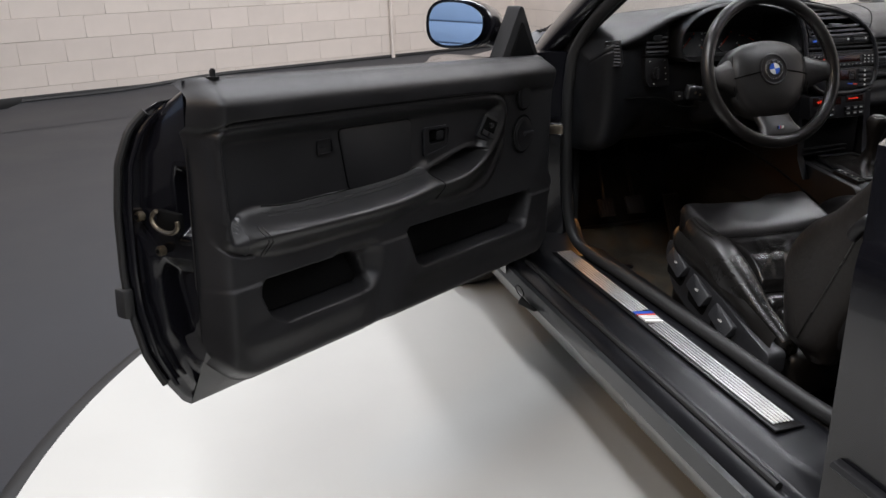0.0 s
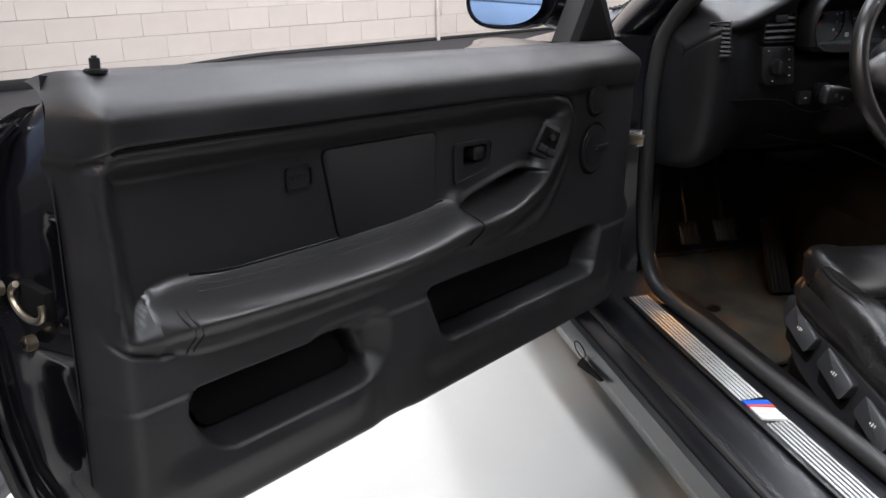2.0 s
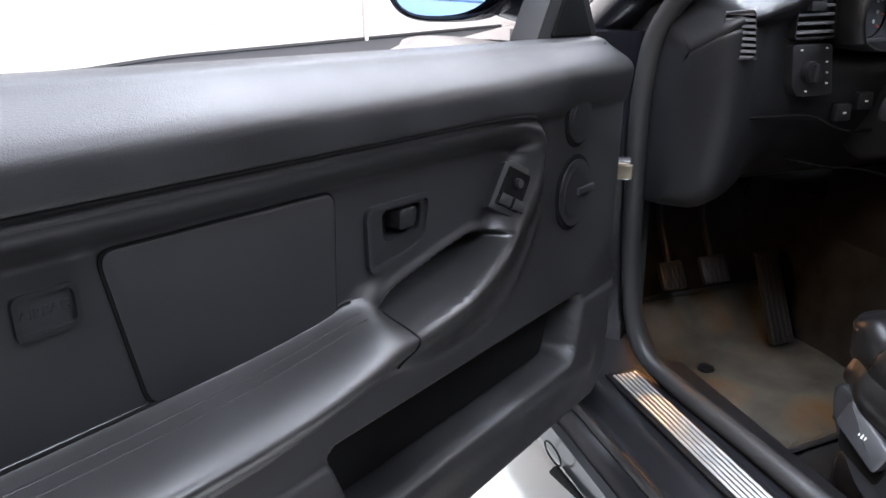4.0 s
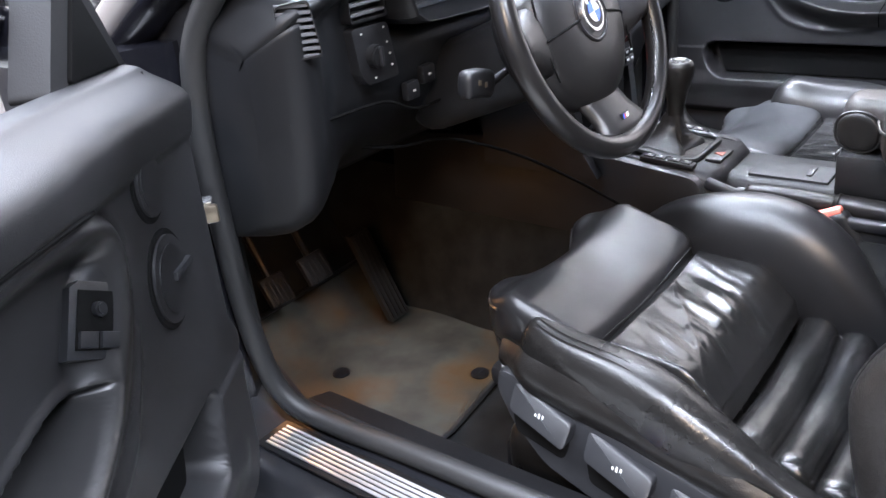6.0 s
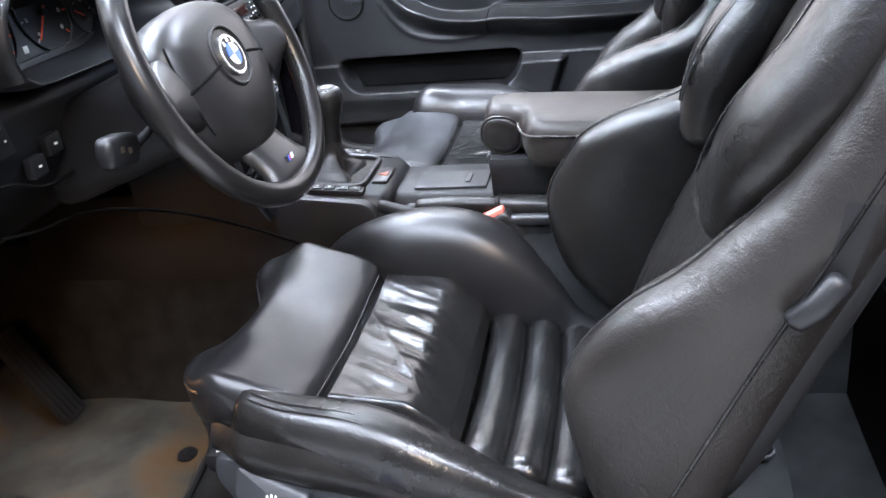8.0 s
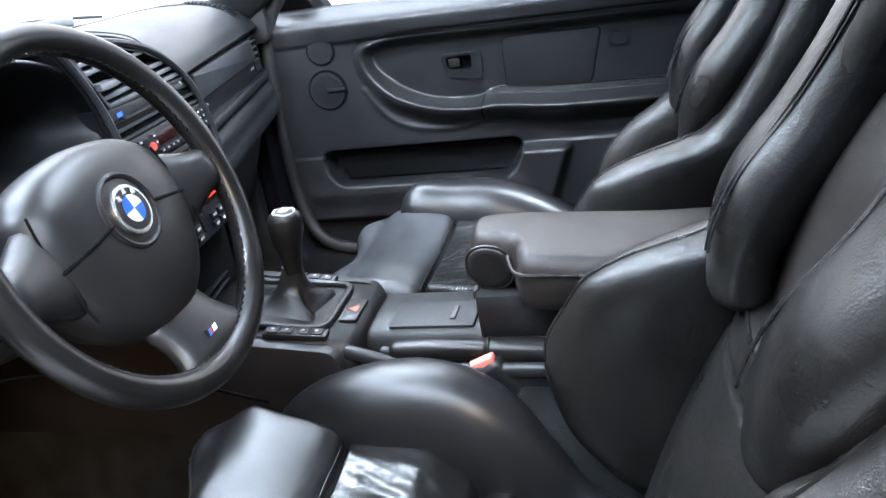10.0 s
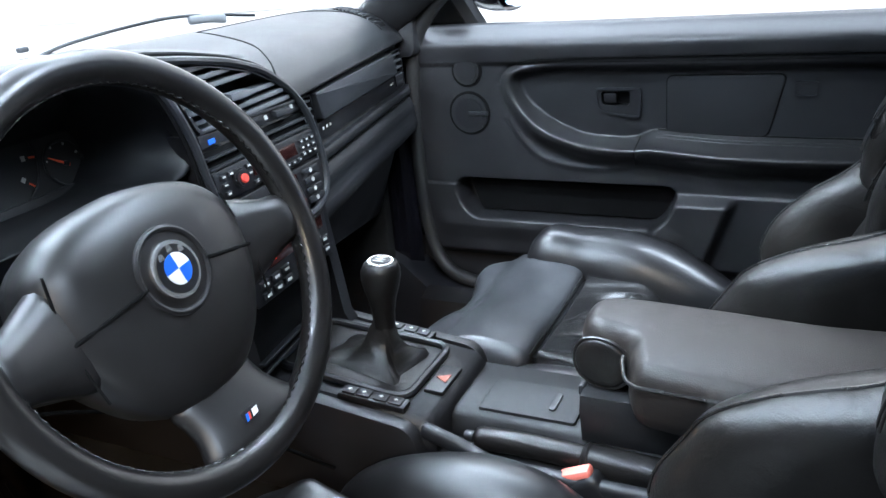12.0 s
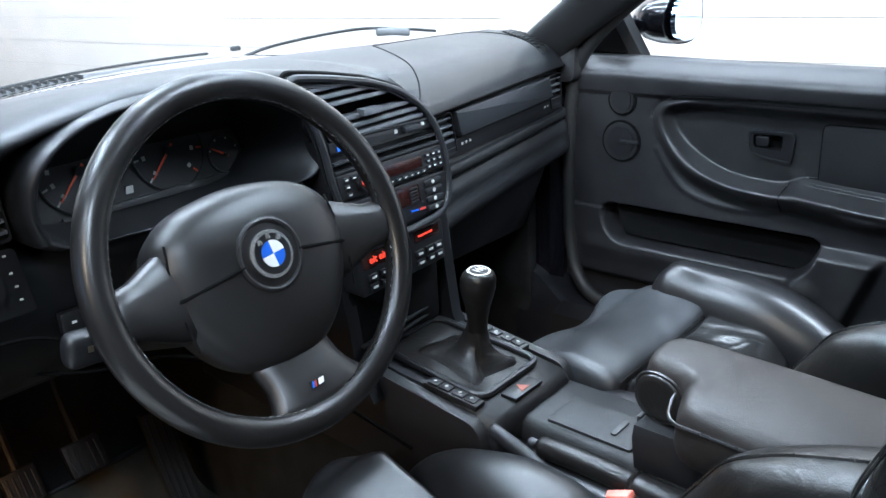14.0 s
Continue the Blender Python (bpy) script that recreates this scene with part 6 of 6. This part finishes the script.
for sgn in (-1, 1):
    sp_ = [[(sgn * x, y0 + (y1 - y0) * t, HZ + q + dz) for t, dz in ((0, -0.022), (0.02, 0.004), (0.25, 0.012), (0.75, 0.012), (0.98, 0.004), (1, -0.022))] for x, y0, y1, q in ((0.070, -0.066, 0.046, 0.014), (0.100, -0.054, 0.036, 0.018), (0.124, -0.042, 0.024, 0.024), (0.142, -0.034, 0.016, 0.029), (0.160, -0.038, 0.020, 0.032))]
    part("side_spoke", loft(sp_), HUB, sw, "black leather spoke", local=True, sub=1, sharp=180)
    part("cover_seam", tube([(sgn * (0.032 + 0.066 * t), -0.004 - 0.010 * t, 0.041 + HZ - 0.013 * t * t) for t in np.linspace(0, 1, 12)], 0.0017, 6), DARK, sw, local=True)
    part("cover_seam", tube([(sgn * (0.093 + 0.006 * math.sin(3 * t)), 0.038 - 0.100 * t, 0.027 + HZ) for t in np.linspace(0, 1, 16)], 0.0012, 6), DARK, sw, local=True)
low = [[(x0 + (x1 - x0) * t, y, HZ + q + dz) for t, dz in ((0, -0.020), (0.02, 0.002), (0.2, 0.010), (0.8, 0.010), (0.98, 0.002), (1, -0.020))] for y, x0, x1, q in ((-0.085, -0.054, 0.056, 0.010), (-0.108, -0.046, 0.052, 0.016), (-0.128, -0.042, 0.060, 0.024), (-0.146, -0.048, 0.078, 0.030), (-0.160, -0.060, 0.098, 0.030))]
part("lower_spoke", loft(low), HUB, sw, "black lower spoke", local=True, sub=1, sharp=180)
part("badge_recess", tube([(0.034 * math.cos(a), 0.034 * math.sin(a), 0.0395 + HZ) for a in np.linspace(0, 2 * math.pi, 48, endpoint=False)], 0.003, 8, True), VINYL, sw, local=True)
bd = part("round_badge", disc((0, 0.0, 0.041 + HZ), (0, 0, 1), 0.0235, 0.006, 48, 0.001), CHROME, sw, "round enamel badge with chrome rim", local=True)
part("badge_ring", disc((0, 0.0, 0.0442 + HZ), (0, 0, 1), 0.0198, 0.001, 48, 0), PLASTIC, bd, local=True)
for k in range(4):
    a0 = math.pi / 2 * k + 0.12
    quad = [(0, 0.0)] + [(0.0130 * math.cos(a0 + t), 0.0130 * math.sin(a0 + t)) for t in np.linspace(0, math.pi / 2, 10)]
    part("badge_quarter", slab(quad, 0.0446 + HZ, 0.0455 + HZ, fw, 0), BLUE if k % 2 else WHITE, bd, local=True)
for a in (0.9, 1.57, 2.24):
    part("badge_mark", slab([(0.017 * math.cos(a) - 0.003, 0.017 * math.sin(a) - 0.0025), (0.017 * math.cos(a) + 0.003, 0.017 * math.sin(a) - 0.0025), (0.017 * math.cos(a) + 0.002, 0.017 * math.sin(a) + 0.0025), (0.017 * math.cos(a) - 0.002, 0.017 * math.sin(a) + 0.0025)], 0.0446 + HZ, 0.0453 + HZ, fw, 0), CHROME, bd, local=True)
mb = part("small_badge", slab([(-0.003, -0.130), (0.014, -0.1293), (0.0125, -0.1367), (-0.0045, -0.1375)], HZ + 0.030, HZ + 0.0385, fw, 0.001), PLASTIC, sw, "small striped badge", local=True)
part("stripe", slab([(-0.0022, -0.1307), (0.0002, -0.1306), (-0.0012, -0.1366), (-0.0036, -0.1367)], HZ + 0.0385, HZ + 0.0392, fw, 0), BLUE, mb, local=True)
part("stripe", slab([(0.0008, -0.1306), (0.0028, -0.1305), (0.0014, -0.1364), (-0.0006, -0.1365)], HZ + 0.0385, HZ + 0.0392, fw, 0), RED, mb, local=True)
part("letter_shape", slab([(0.0055, -0.1304), (0.0118, -0.1301), (0.0106, -0.1359), (0.0042, -0.1362)], HZ + 0.0385, HZ + 0.0392, fw, 0), WHITE, mb, local=True)
col = thing("steering_column", (-0.34, 0.25, 0.80), "black plastic steering column shroud with stalks and ignition", "steering column")
ax_ = -n_
c0 = Vector((-0.34, 0.140, 0.855))
part("shroud", pad([c0 + ax_ * d + Vector((0, 0, -0.02)) for d in (0.045, 0.09, 0.14, 0.20, 0.26)], 0.052, 0.058, (1, 0, 0), 3.2), PLASTIC, col)
part("hub_boss", disc(c0 + ax_ * 0.035, ax_, 0.045, 0.05, 32, 0.006), PLASTIC, col)
for sgn in (-1, 1):
    p0 = c0 + ax_ * 0.085
    part("stalk", tube([p0 + Vector((sgn * d, -0.02 * d / 0.2, -0.02 - 0.10 * d)) for d in (0.045, 0.08, 0.12, 0.15)], [0.005, 0.005, 0.006, 0.007], 10), PLASTIC, col, "black column stalk")
part("ignition_barrel", disc((-0.255, 0.265, 0.765), (0.35, -1, 0.1), 0.017, 0.045, 24, 0.003), STEEL, col, "metal ignition barrel")
se = part("stalk_end", pad([(-0.470, 0.206, 0.797), (-0.490, 0.205, 0.803), (-0.512, 0.203, 0.806)], 0.011, 0.017, (0, 1, 0), 3.0), PLASTIC, col, "worn flat stalk end with pale marks")
for dx, dz in ((-0.008, 0.003), (0.004, -0.002)):
    part("mark", rbox((-0.492 + dx, 0.1925, 0.803 + dz), (0.005, 0.001, 0.006), 0, (0, 8, 0)), STEEL, se)
part("hanging_cable", tube(smooth_line([(-0.50, 0.43, 0.700), (-0.42, 0.40, 0.680), (-0.331, 0.384, 0.666), (-0.24, 0.33, 0.620), (-0.17, 0.26, 0.560), (-0.125, 0.18, 0.500)], 40), 0.0024, 8), DARK, col, "thin black cable hanging under the dashboard")

# ---------- console ----------
con = thing("centre_console", (0, 0.1, 0.2), "black plastic centre console with switches and boxed armrest", "console")
fz = lambda a, b, c: (a, b, c)
z_top = lambda y: 0.566 + 0.10 * max(0, y - 0.07)
# front part: tapered, sloping top
rings = []
for y, w, zt in ((0.060, 0.082, 0.560), (0.072, 0.090, 0.568), (0.18, 0.096, 0.578), (0.30, 0.100, 0.590), (0.37, 0.102, 0.600)):
    rings.append([(a * w - 0.005, y, z) for a, z in ((-1.0, 0.50), (-1.03, 0.52), (-0.98, zt - 0.016), (-0.86, zt), (0.86, zt), (0.98, zt - 0.016), (1.03, 0.52), (1.0, 0.50))])
part("console_top", loft(rings), PLASTIC, con, "grained black console top", sharp=50)
part("tunnel", loft([[(a, y, z) for a, z in ((-0.14, 0.19), (-0.12, 0.40), (-0.095, 0.50), (0.09, 0.50), (0.12, 0.40), (0.14, 0.19))] for y in (-0.62, -0.3, 0.0, 0.4, 0.75, 0.95)]), CARPET, con, "charcoal carpeted tunnel")
for sx in (-1, 1):
    part("console_side", slab([(0.06, 0.50), (0.08, 0.565), (0.38, 0.60), (0.70, 0.58), (0.72, 0.40), (0.40, 0.36), (0.06, 0.42)], 0.090, 0.108, lambda a, b, c, sx=sx: (sx * c - 0.003, a, b), 0.006, 0.02), VINYL, con, "dark vinyl console side")
# rear part with sunken handbrake side
part("console_rear", loft([[(a, y, z) for a, z in ((-0.092, 0.46), (-0.092, 0.512), (-0.082, 0.520), (-0.044, 0.520), (-0.040, 0.545), (-0.030, 0.552), (0.075, 0.552), (0.088, 0.540), (0.088, 0.46))] for y in (0.066, 0.04, -0.05, -0.20, -0.45)]), TRIM_DARK, con, "black console rear with sunken brake well", sharp=50)
part("console_rail", pad([(-0.088, y, 0.522 + 0.03 * ss(-0.02, 0.07, y)) for y in np.linspace(0.07, -0.42, 14)], 0.008, 0.010, (1, 0, 0), 2.4), PLASTIC_GREY, con)
ash = part("ashtray_lid", slab([(-0.030, 0.030), (0.040, 0.030), (0.040, -0.088), (-0.030, -0.088)], 0.545, 0.556, fz, 0.002, 0.004), TRIM_DARK, con, "grey-black sliding ashtray lid")
part("lid_grip", slab([(-0.014, -0.052), (0.022, -0.052), (0.022, -0.060), (-0.014, -0.060)], 0.556, 0.5585, fz, 0.001, 0.004), VINYL, ash)
# gaiter
fr = round_poly([(-0.066, 0.290), (0.056, 0.290), (0.062, 0.105), (-0.068, 0.105)], 0.022, 6)
ct = lambda y: z_top(y) + 0.004
part("gaiter_frame", tube([(a, b, ct(b) + 0.002) for a, b in fr], 0.0055, 8, True), PLASTIC, con)
rings = []
len(fr)
kx, ky = 0.0, 0.165
for t in np.linspace(0, 1, 13):
    ring = []
    for i, (a, b) in enumerate(fr):
        th = math.atan2(b - ky, a - kx)
        r0 = math.hypot(a - kx, b - ky)
        r1 = 0.0135 if t > 0.85 else 0.016
        g = (1 - t) ** 2.6
        fold = 0.006 * math.sin(th * 7 + 2.2 * t * 3 + math.sin(3 * th)) * math.sin(math.pi * min(1, t * 1.15)) * (0.4 + g * 2.0)
        rr = r1 + (r0 - r1) * g + fold
        zz = ct(b) * (1 - t) + 0.640 * t - 0.020 * math.sin(math.pi * t) * (1 - t) + fold * 0.5
        if t < 0.2:
            zz = ct(b) - 0.010 * math.sin(math.pi * t / 0.4)
        ring.append((kx + rr * math.cos(th) + 0.0 * t, ky + rr * math.sin(th), zz))
    rings.append(ring)
part("gaiter", loft(rings), LEATHER_MAT, con, "folded black leather gear gaiter", sharp=80)
gear = thing("gear_lever", (0, 0.162, 0.62), "black leather gear lever with lit shift pattern cap", "gear lever")
A_, B_ = (1, 0, 0), (0, 1, 0)
rings = [sring((0, 0.163 - 0.006 * k, z), A_, B_, r, r, 2, 24) for k, (z, r) in enumerate(((0.630, 0.0135), (0.650, 0.0145), (0.668, 0.0175), (0.684, 0.022), (0.696, 0.0245), (0.708, 0.0245), (0.716, 0.021), (0.7185, 0.017)))]
rings = [[Vector((p[0], p[1] + 0.006 * k - 0.0008 * k, p[2])) for p in r] for k, r in enumerate(rings)]
part("knob", loft(rings), LEATHER_MAT, gear, sharp=60)
cap = part("knob_cap", disc((0, 0.157, 0.719), (0, -0.1, 1), 0.0165, 0.003, 28, 0.001), CHROME, gear, "dark cap in a bright ring with pale shift marks")
part("cap_face", disc((0, 0.157, 0.7203), (0, -0.1, 1), 0.0130, 0.002, 28, 0.0005), PLASTIC, cap)
for a in (-0.006, 0, 0.006):
    part("mark", rbox((a, 0.157, 0.7218), (0.0016, 0.014, 0.001), 0), DIAL_MARK, cap)
part("mark", rbox((0, 0.157, 0.7218), (0.012, 0.0016, 0.0012), 0), DIAL_MARK, cap)


def switch_pair(x, y, yaw, name="window_switch"):
    root = part(name, rbox((x, y, z_top(y) + 0.005), (0.020, 0.088, 0.008), 0.002, (5, 0, yaw)), PLASTIC, con, "black window switch pair with white symbols")
    c, s_ = math.cos(radians(yaw)), math.sin(radians(yaw))
    for k in (-0.030, -0.011, 0.011, 0.030):
        kx_, ky_ = x - s_ * k, y + c * k
        b = part("rocker", rbox((kx_, ky_, z_top(ky_) + 0.0095), (0.015, 0.017, 0.004), 0.0015, (5, 0, yaw)), PLASTIC_GREY, root)
        part("symbol", rbox((kx_, ky_, z_top(ky_) + 0.0118), (0.0042, 0.0042, 0.0008), 0, (5, 0, yaw + 45)), DIAL_MARK, root)


switch_pair(-0.082, 0.140, 2)
switch_pair(0.076, 0.180, -2)
hz = part("hazard_switch", rbox((-0.010, 0.083, z_top(0.083) + 0.004), (0.060, 0.026, 0.006), 0.002), PLASTIC, con, "black hazard switch with red triangle")
part("triangle", slab([(-0.020, 0.075), (-0.002, 0.075), (-0.011, 0.091)], z_top(0.083) + 0.007, z_top(0.083) + 0.0082, fz, 0), ORANGE, hz)
for x, y in ((-0.03, 0.325), (0.01, 0.325)):
    b = part("small_switch", rbox((x + 0.02, y, z_top(y) + 0.005), (0.030, 0.014, 0.006), 0.002, (5, 0, 10)), PLASTIC, con)
    part("mark", rbox((x + 0.02, y, z_top(y) + 0.0085), (0.008, 0.003, 0.0008), 0, (5, 0, 10)), DIAL_MARK, b)
part("red_lamp", disc((-0.030, 0.312, z_top(0.31) + 0.006), (0, 0, 1), 0.004, 0.004, 12, 0.001), RED, con)
lg = part("lighter", disc((-0.074, 0.345, z_top(0.345) + 0.004), (0, -0.3, 1), 0.019, 0.010, 32, 0.002), CHROME, con, "bright lighter socket")
part("lighter_hole", disc((-0.074, 0.3445, z_top(0.345) + 0.0085), (0, -0.3, 1), 0.0145, 0.003, 28, 0), DARK, lg)
# handbrake
hb = thing("handbrake", (-0.06, -0.10, 0.52), "black leather handbrake lever lying in its well", "handbrake")
part("grip", pad(smooth_line([(-0.061, 0.012, 0.536), (-0.061, -0.03, 0.538), (-0.060, -0.08, 0.536), (-0.059, -0.11, 0.534)], 10), 0.0125, 0.0135, (1, 0, 0), 2.3), LEATHER_MAT, hb)
part("button", disc((-0.061, 0.028, 0.536), (0, 1, 0), 0.0065, 0.014, 16, 0.002), PLASTIC_GREY, hb)
part("sleeve", pad([(-0.059, -0.115, 0.534), (-0.058, -0.16, 0.532), (-0.056, -0.24, 0.525)], 0.017, 0.017, (1, 0, 0), 2.3), LEATHER_MAT, hb, "black leather handbrake sleeve")
part("collar", tube([(-0.059 + 0.016 * math.cos(a), -0.112, 0.534 + 0.016 * math.sin(a)) for a in np.linspace(0, 2 * math.pi, 24, endpoint=False)], 0.003, 6, True, up=(0, 1, 0)), LEATHER_MAT, hb)
# armrest box
ar = thing("console_armrest", (0.0, -0.25, 0.55), "black leather armrest on the console box, with front flap", "armrest")
part("armrest_box", loft([[(x, y, z) for x, z in ((-0.042, 0.545), (-0.050, 0.590), (-0.046, 0.605), (0.060, 0.605), (0.062, 0.545))] for y in (-0.100, -0.16, -0.30, -0.44)]), TRIM_DARK, ar, "black plastic box")
arm_out = [(-0.086, -0.44), (-0.089, -0.32), (-0.090, -0.22), (-0.084, -0.172), (-0.060, -0.158), (-0.034, -0.152), (-0.024, -0.138), (-0.022, -0.114), (-0.010, -0.096), (0.018, -0.090), (0.045, -0.096), (0.061, -0.126), (0.066, -0.20), (0.067, -0.32), (0.066, -0.44)]
slope = lambda y: 0.05 * (y + 0.30)
arm_line = smooth_line(arm_out + arm_out[:1], 121)[:-1]


def inset(line, d):
    """The closed line moved inwards by d."""
    out = []
    for i, p in enumerate(line):
        t = line[(i + 1) % len(line)] - line[i - 1]
        t = t / (np.linalg.norm(t) + 1e-9)
        out.append((p[0] - t[1] * d * ARM_TURN, p[1] + t[0] * d * ARM_TURN))
    return out


area = sum(p[0] * q[1] - q[0] * p[1] for p, q in zip(arm_line, arm_line[1:] + arm_line[:1]))
ARM_TURN = 1 if area > 0 else -1
arm_z = lambda a, b, c: (a, b, c + slope(b) - 0.006 * ss(-0.04, -0.09, a))
part("armrest_pad", loft([[arm_z(x, y, z) for x, y in inset(arm_line, d)] for z, d in ((0.606, 0.004), (0.612, 0.001), (0.622, -0.002), (0.645, -0.001), (0.656, 0.001), (0.663, 0.004), (0.668, 0.008), (0.671, 0.012), (0.672, 0.016))]), ARM_LEATHER, ar, "matt brown-black leather pad", sharp=24)
part("piping", tube(smooth_line([(-0.089, -0.44, 0.644), (-0.092, -0.21, 0.654), (-0.089, -0.164, 0.656), (-0.062, -0.150, 0.660), (-0.046, -0.147, 0.661)], 20), 0.0022, 6), LEATHER_WORN, ar)
flap_axis, flap_c = Vector((-1, 0.18, 0)).normalized(), Vector((-0.020, -0.119, 0.636))
FA, FB = Vector((0.18, 1, 0)).normalized(), Vector((0, 0, 1))
flap = part("armrest_flap", loft([sring(flap_c + flap_axis * q, FA, FB, 0.031 * g, 0.028 * g, 2.3, 36) for q, g in ((-0.03, 0.9), (-0.006, 0.97), (0.002, 1.0), (0.006, 0.97), (0.008, 0.90), (0.009, 0.70), (0.0095, 0.3))]), LEATHER_MAT, ar, "rounded black leather front flap", sharp=70)
part("flap_piping", tube(sring(flap_c + flap_axis * 0.004, FA, FB, 0.032, 0.029, 2.3, 48), 0.0022, 6, True, up=flap_axis), LEATHER_WORN, flap)
cat = part("catch_plate", rbox((0.005, -0.098, 0.596), (0.07, 0.006, 0.022), 0.002), PLASTIC_GREY, ar, "grey catch plate")
part("catch", rbox((0.020, -0.094, 0.596), (0.026, 0.006, 0.014), 0.002), STEEL, cat)
part("catch", rbox((-0.014, -0.094, 0.596), (0.018, 0.006, 0.012), 0.002), PLASTIC, cat)

# ---------- cabin floor, pedals ----------
cab = thing("cabin_floor", (0, 0, 0.18), "charcoal carpeted cabin floor and bulkhead", "cabin floor", kind="structure")
for s in (-1, 1):
    def fl_(i, j, s=s):
        y = -0.62 + 1.62 * i
        z = 0.185 + 0.30 * ss(0.72, 1.05, y) + 0.06 * ss(-0.40, -0.58, y)
        return (s * (0.10 + 0.53 * j), y, z + 0.004 * noise.noise(Vector((y * 6, j * 5, s))))
    part("carpet", sheet(fl_, 40, 14, s > 0), CARPET, cab)
    part("kick_panel", rbox((s * 0.645, 0.72, 0.42), (0.03, 0.40, 0.48), 0.01), CARPET, cab)
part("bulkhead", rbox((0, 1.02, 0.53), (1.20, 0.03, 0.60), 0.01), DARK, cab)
part("rear_bulkhead", rbox((0, -1.12, 0.55), (1.36, 0.05, 0.72), 0.01), CARPET, cab)
mat_ = thing("floor_mat", (-0.30, 0.5, 0.20), "worn grey-green carpet floor mat with brown dirt", "floor mat")
poly = round_poly([(-0.060, 0.83), (-0.108, 0.55), (-0.125, 0.475), (-0.242, 0.375), (-0.46, 0.352), (-0.575, 0.42), (-0.59, 0.60), (-0.59, 0.83)], 0.04, 6)
def mat_f(a, b, c):
    return (a, b, 0.190 + c + 0.30 * ss(0.72, 1.05, b))
part("mat_edge", tube([mat_f(a, b, 0.008) for a, b in poly], 0.005, 6, True), RUBBER, mat_, "black bound mat edge")
def mat_s(i, j):
    b = 0.356 + 0.47 * i
    l = -0.588 + 0.125 * ss(0.44, 0.352, b)
    r = float(np.interp(b, (0.352, 0.362, 0.375, 0.475, 0.55, 0.83), (-0.46, -0.36, -0.245, -0.128, -0.111, -0.064)))
    return mat_f(l + (r - l) * j, b, 0.009 + 0.004 * noise.noise(Vector((b * 9, j * 8, 1))))
part("mat_surface", sheet(mat_s, 40, 40), MAT, mat_)
for x, y in ((-0.280, 0.405), (-0.405, 0.636)):
    b = part("mat_fixing", disc((x, y, 0.203), (0, 0, 1), 0.017, 0.006, 24, 0.002), PLASTIC, mat_, "round black mat fixing")
    part("fixing_slot", rbox((x, y, 0.2065), (0.016, 0.004, 0.002), 0), PLASTIC_GREY, b)
ped = thing("pedals", (-0.30, 0.72, 0.30), "black rubber pedals hanging under the dashboard", "pedals")
for x, w in ((-0.43, 0.055), (-0.33, 0.062)):
    p = part("pedal_pad", rbox((x, 0.745, 0.365), (w, 0.014, 0.058), 0.005, (-32, 0, 0)), TRIM_DARK, ped, "black rubber pedal pad")
    for k in range(5):
        part("tread", rbox((x - w * 0.36 + k * w * 0.18, 0.7375, 0.3645), (0.004, 0.006, 0.048), 0.001, (-32, 0, 0)), TRIM_DARK, p)
    part("pedal_arm", tube([(x, 0.755, 0.375), (x, 0.80, 0.46), (x, 0.84, 0.60)], 0.007, 8), TRIM_DARK, ped, "black pedal arm")
ac = part("accelerator", loft([[(x + dx, y + dy, z) for dx, dy in ((-0.026, 0), (0.026, 0), (0.026, 0.014), (-0.026, 0.014))] for x, y, z in ((-0.205, 0.655, 0.215), (-0.203, 0.700, 0.30), (-0.200, 0.745, 0.385))]), RUBBER, ped, "long black accelerator pedal")
for k in range(4):
    part("tread", loft([[(x + dx, y + dy - 0.003, z) for dx, dy in ((-0.002, 0), (0.002, 0), (0.002, 0.005), (-0.002, 0.005))] for x, y, z in ((-0.223 + k * 0.012, 0.655, 0.220), (-0.221 + k * 0.012, 0.700, 0.30), (-0.218 + k * 0.012, 0.743, 0.38))]), PLASTIC, ac)

# ---------- rear of the cabin ----------
rear = thing("rear_bench", (0, -0.95, 0.40), "plain black leather rear bench", "rear seat")
part("rear_cushion", pad([(x, -0.86, 0.42) for x in np.linspace(-0.52, 0.52, 10)], 0.19, 0.08, (0, 1, 0), 3.5), LEATHER_MAT, rear)
part("rear_backrest", pad([(x, -1.05, 0.66) for x in np.linspace(-0.52, 0.52, 10)], 0.06, 0.24, (0, 1, 0), 3.5), LEATHER_MAT, rear)
for s in (-1, 1):
    q = thing("rear_side_trim", (s * 0.64, -0.85, 0.3), "dark vinyl rear side trim panel", "side trim")
    part("trim_panel", loft([[(s * a, y, z) for a, z in ((0.66, 0.20), (0.635, 0.32), (0.60, 0.46), (0.625, 0.56), (0.63, 0.84), (0.67, 0.90))] for y in (-0.60, -0.75, -0.95, -1.12)]), VINYL, q)
an = thing("rear_mat", (-0.30, -0.48, 0.24), "dark grey rear floor mat with round fixing", "floor mat")
part("mat_surface", rbox((-0.33, -0.50, 0.222), (0.40, 0.26, 0.010), 0.004, (8, 0, 0)), CARPET, an)
rg = part("ring_fixing", tube([(-0.265 + 0.016 * math.cos(a), -0.480 + 0.016 * math.sin(a), 0.243) for a in np.linspace(0, 2 * math.pi, 30, endpoint=False)], 0.004, 8, True), PLASTIC_GREY, an, "satin ring fixing")
part("ring_core", disc((-0.265, -0.480, 0.243), (0, 0, 1), 0.007, 0.012, 24, 0.002), STEEL, rg)
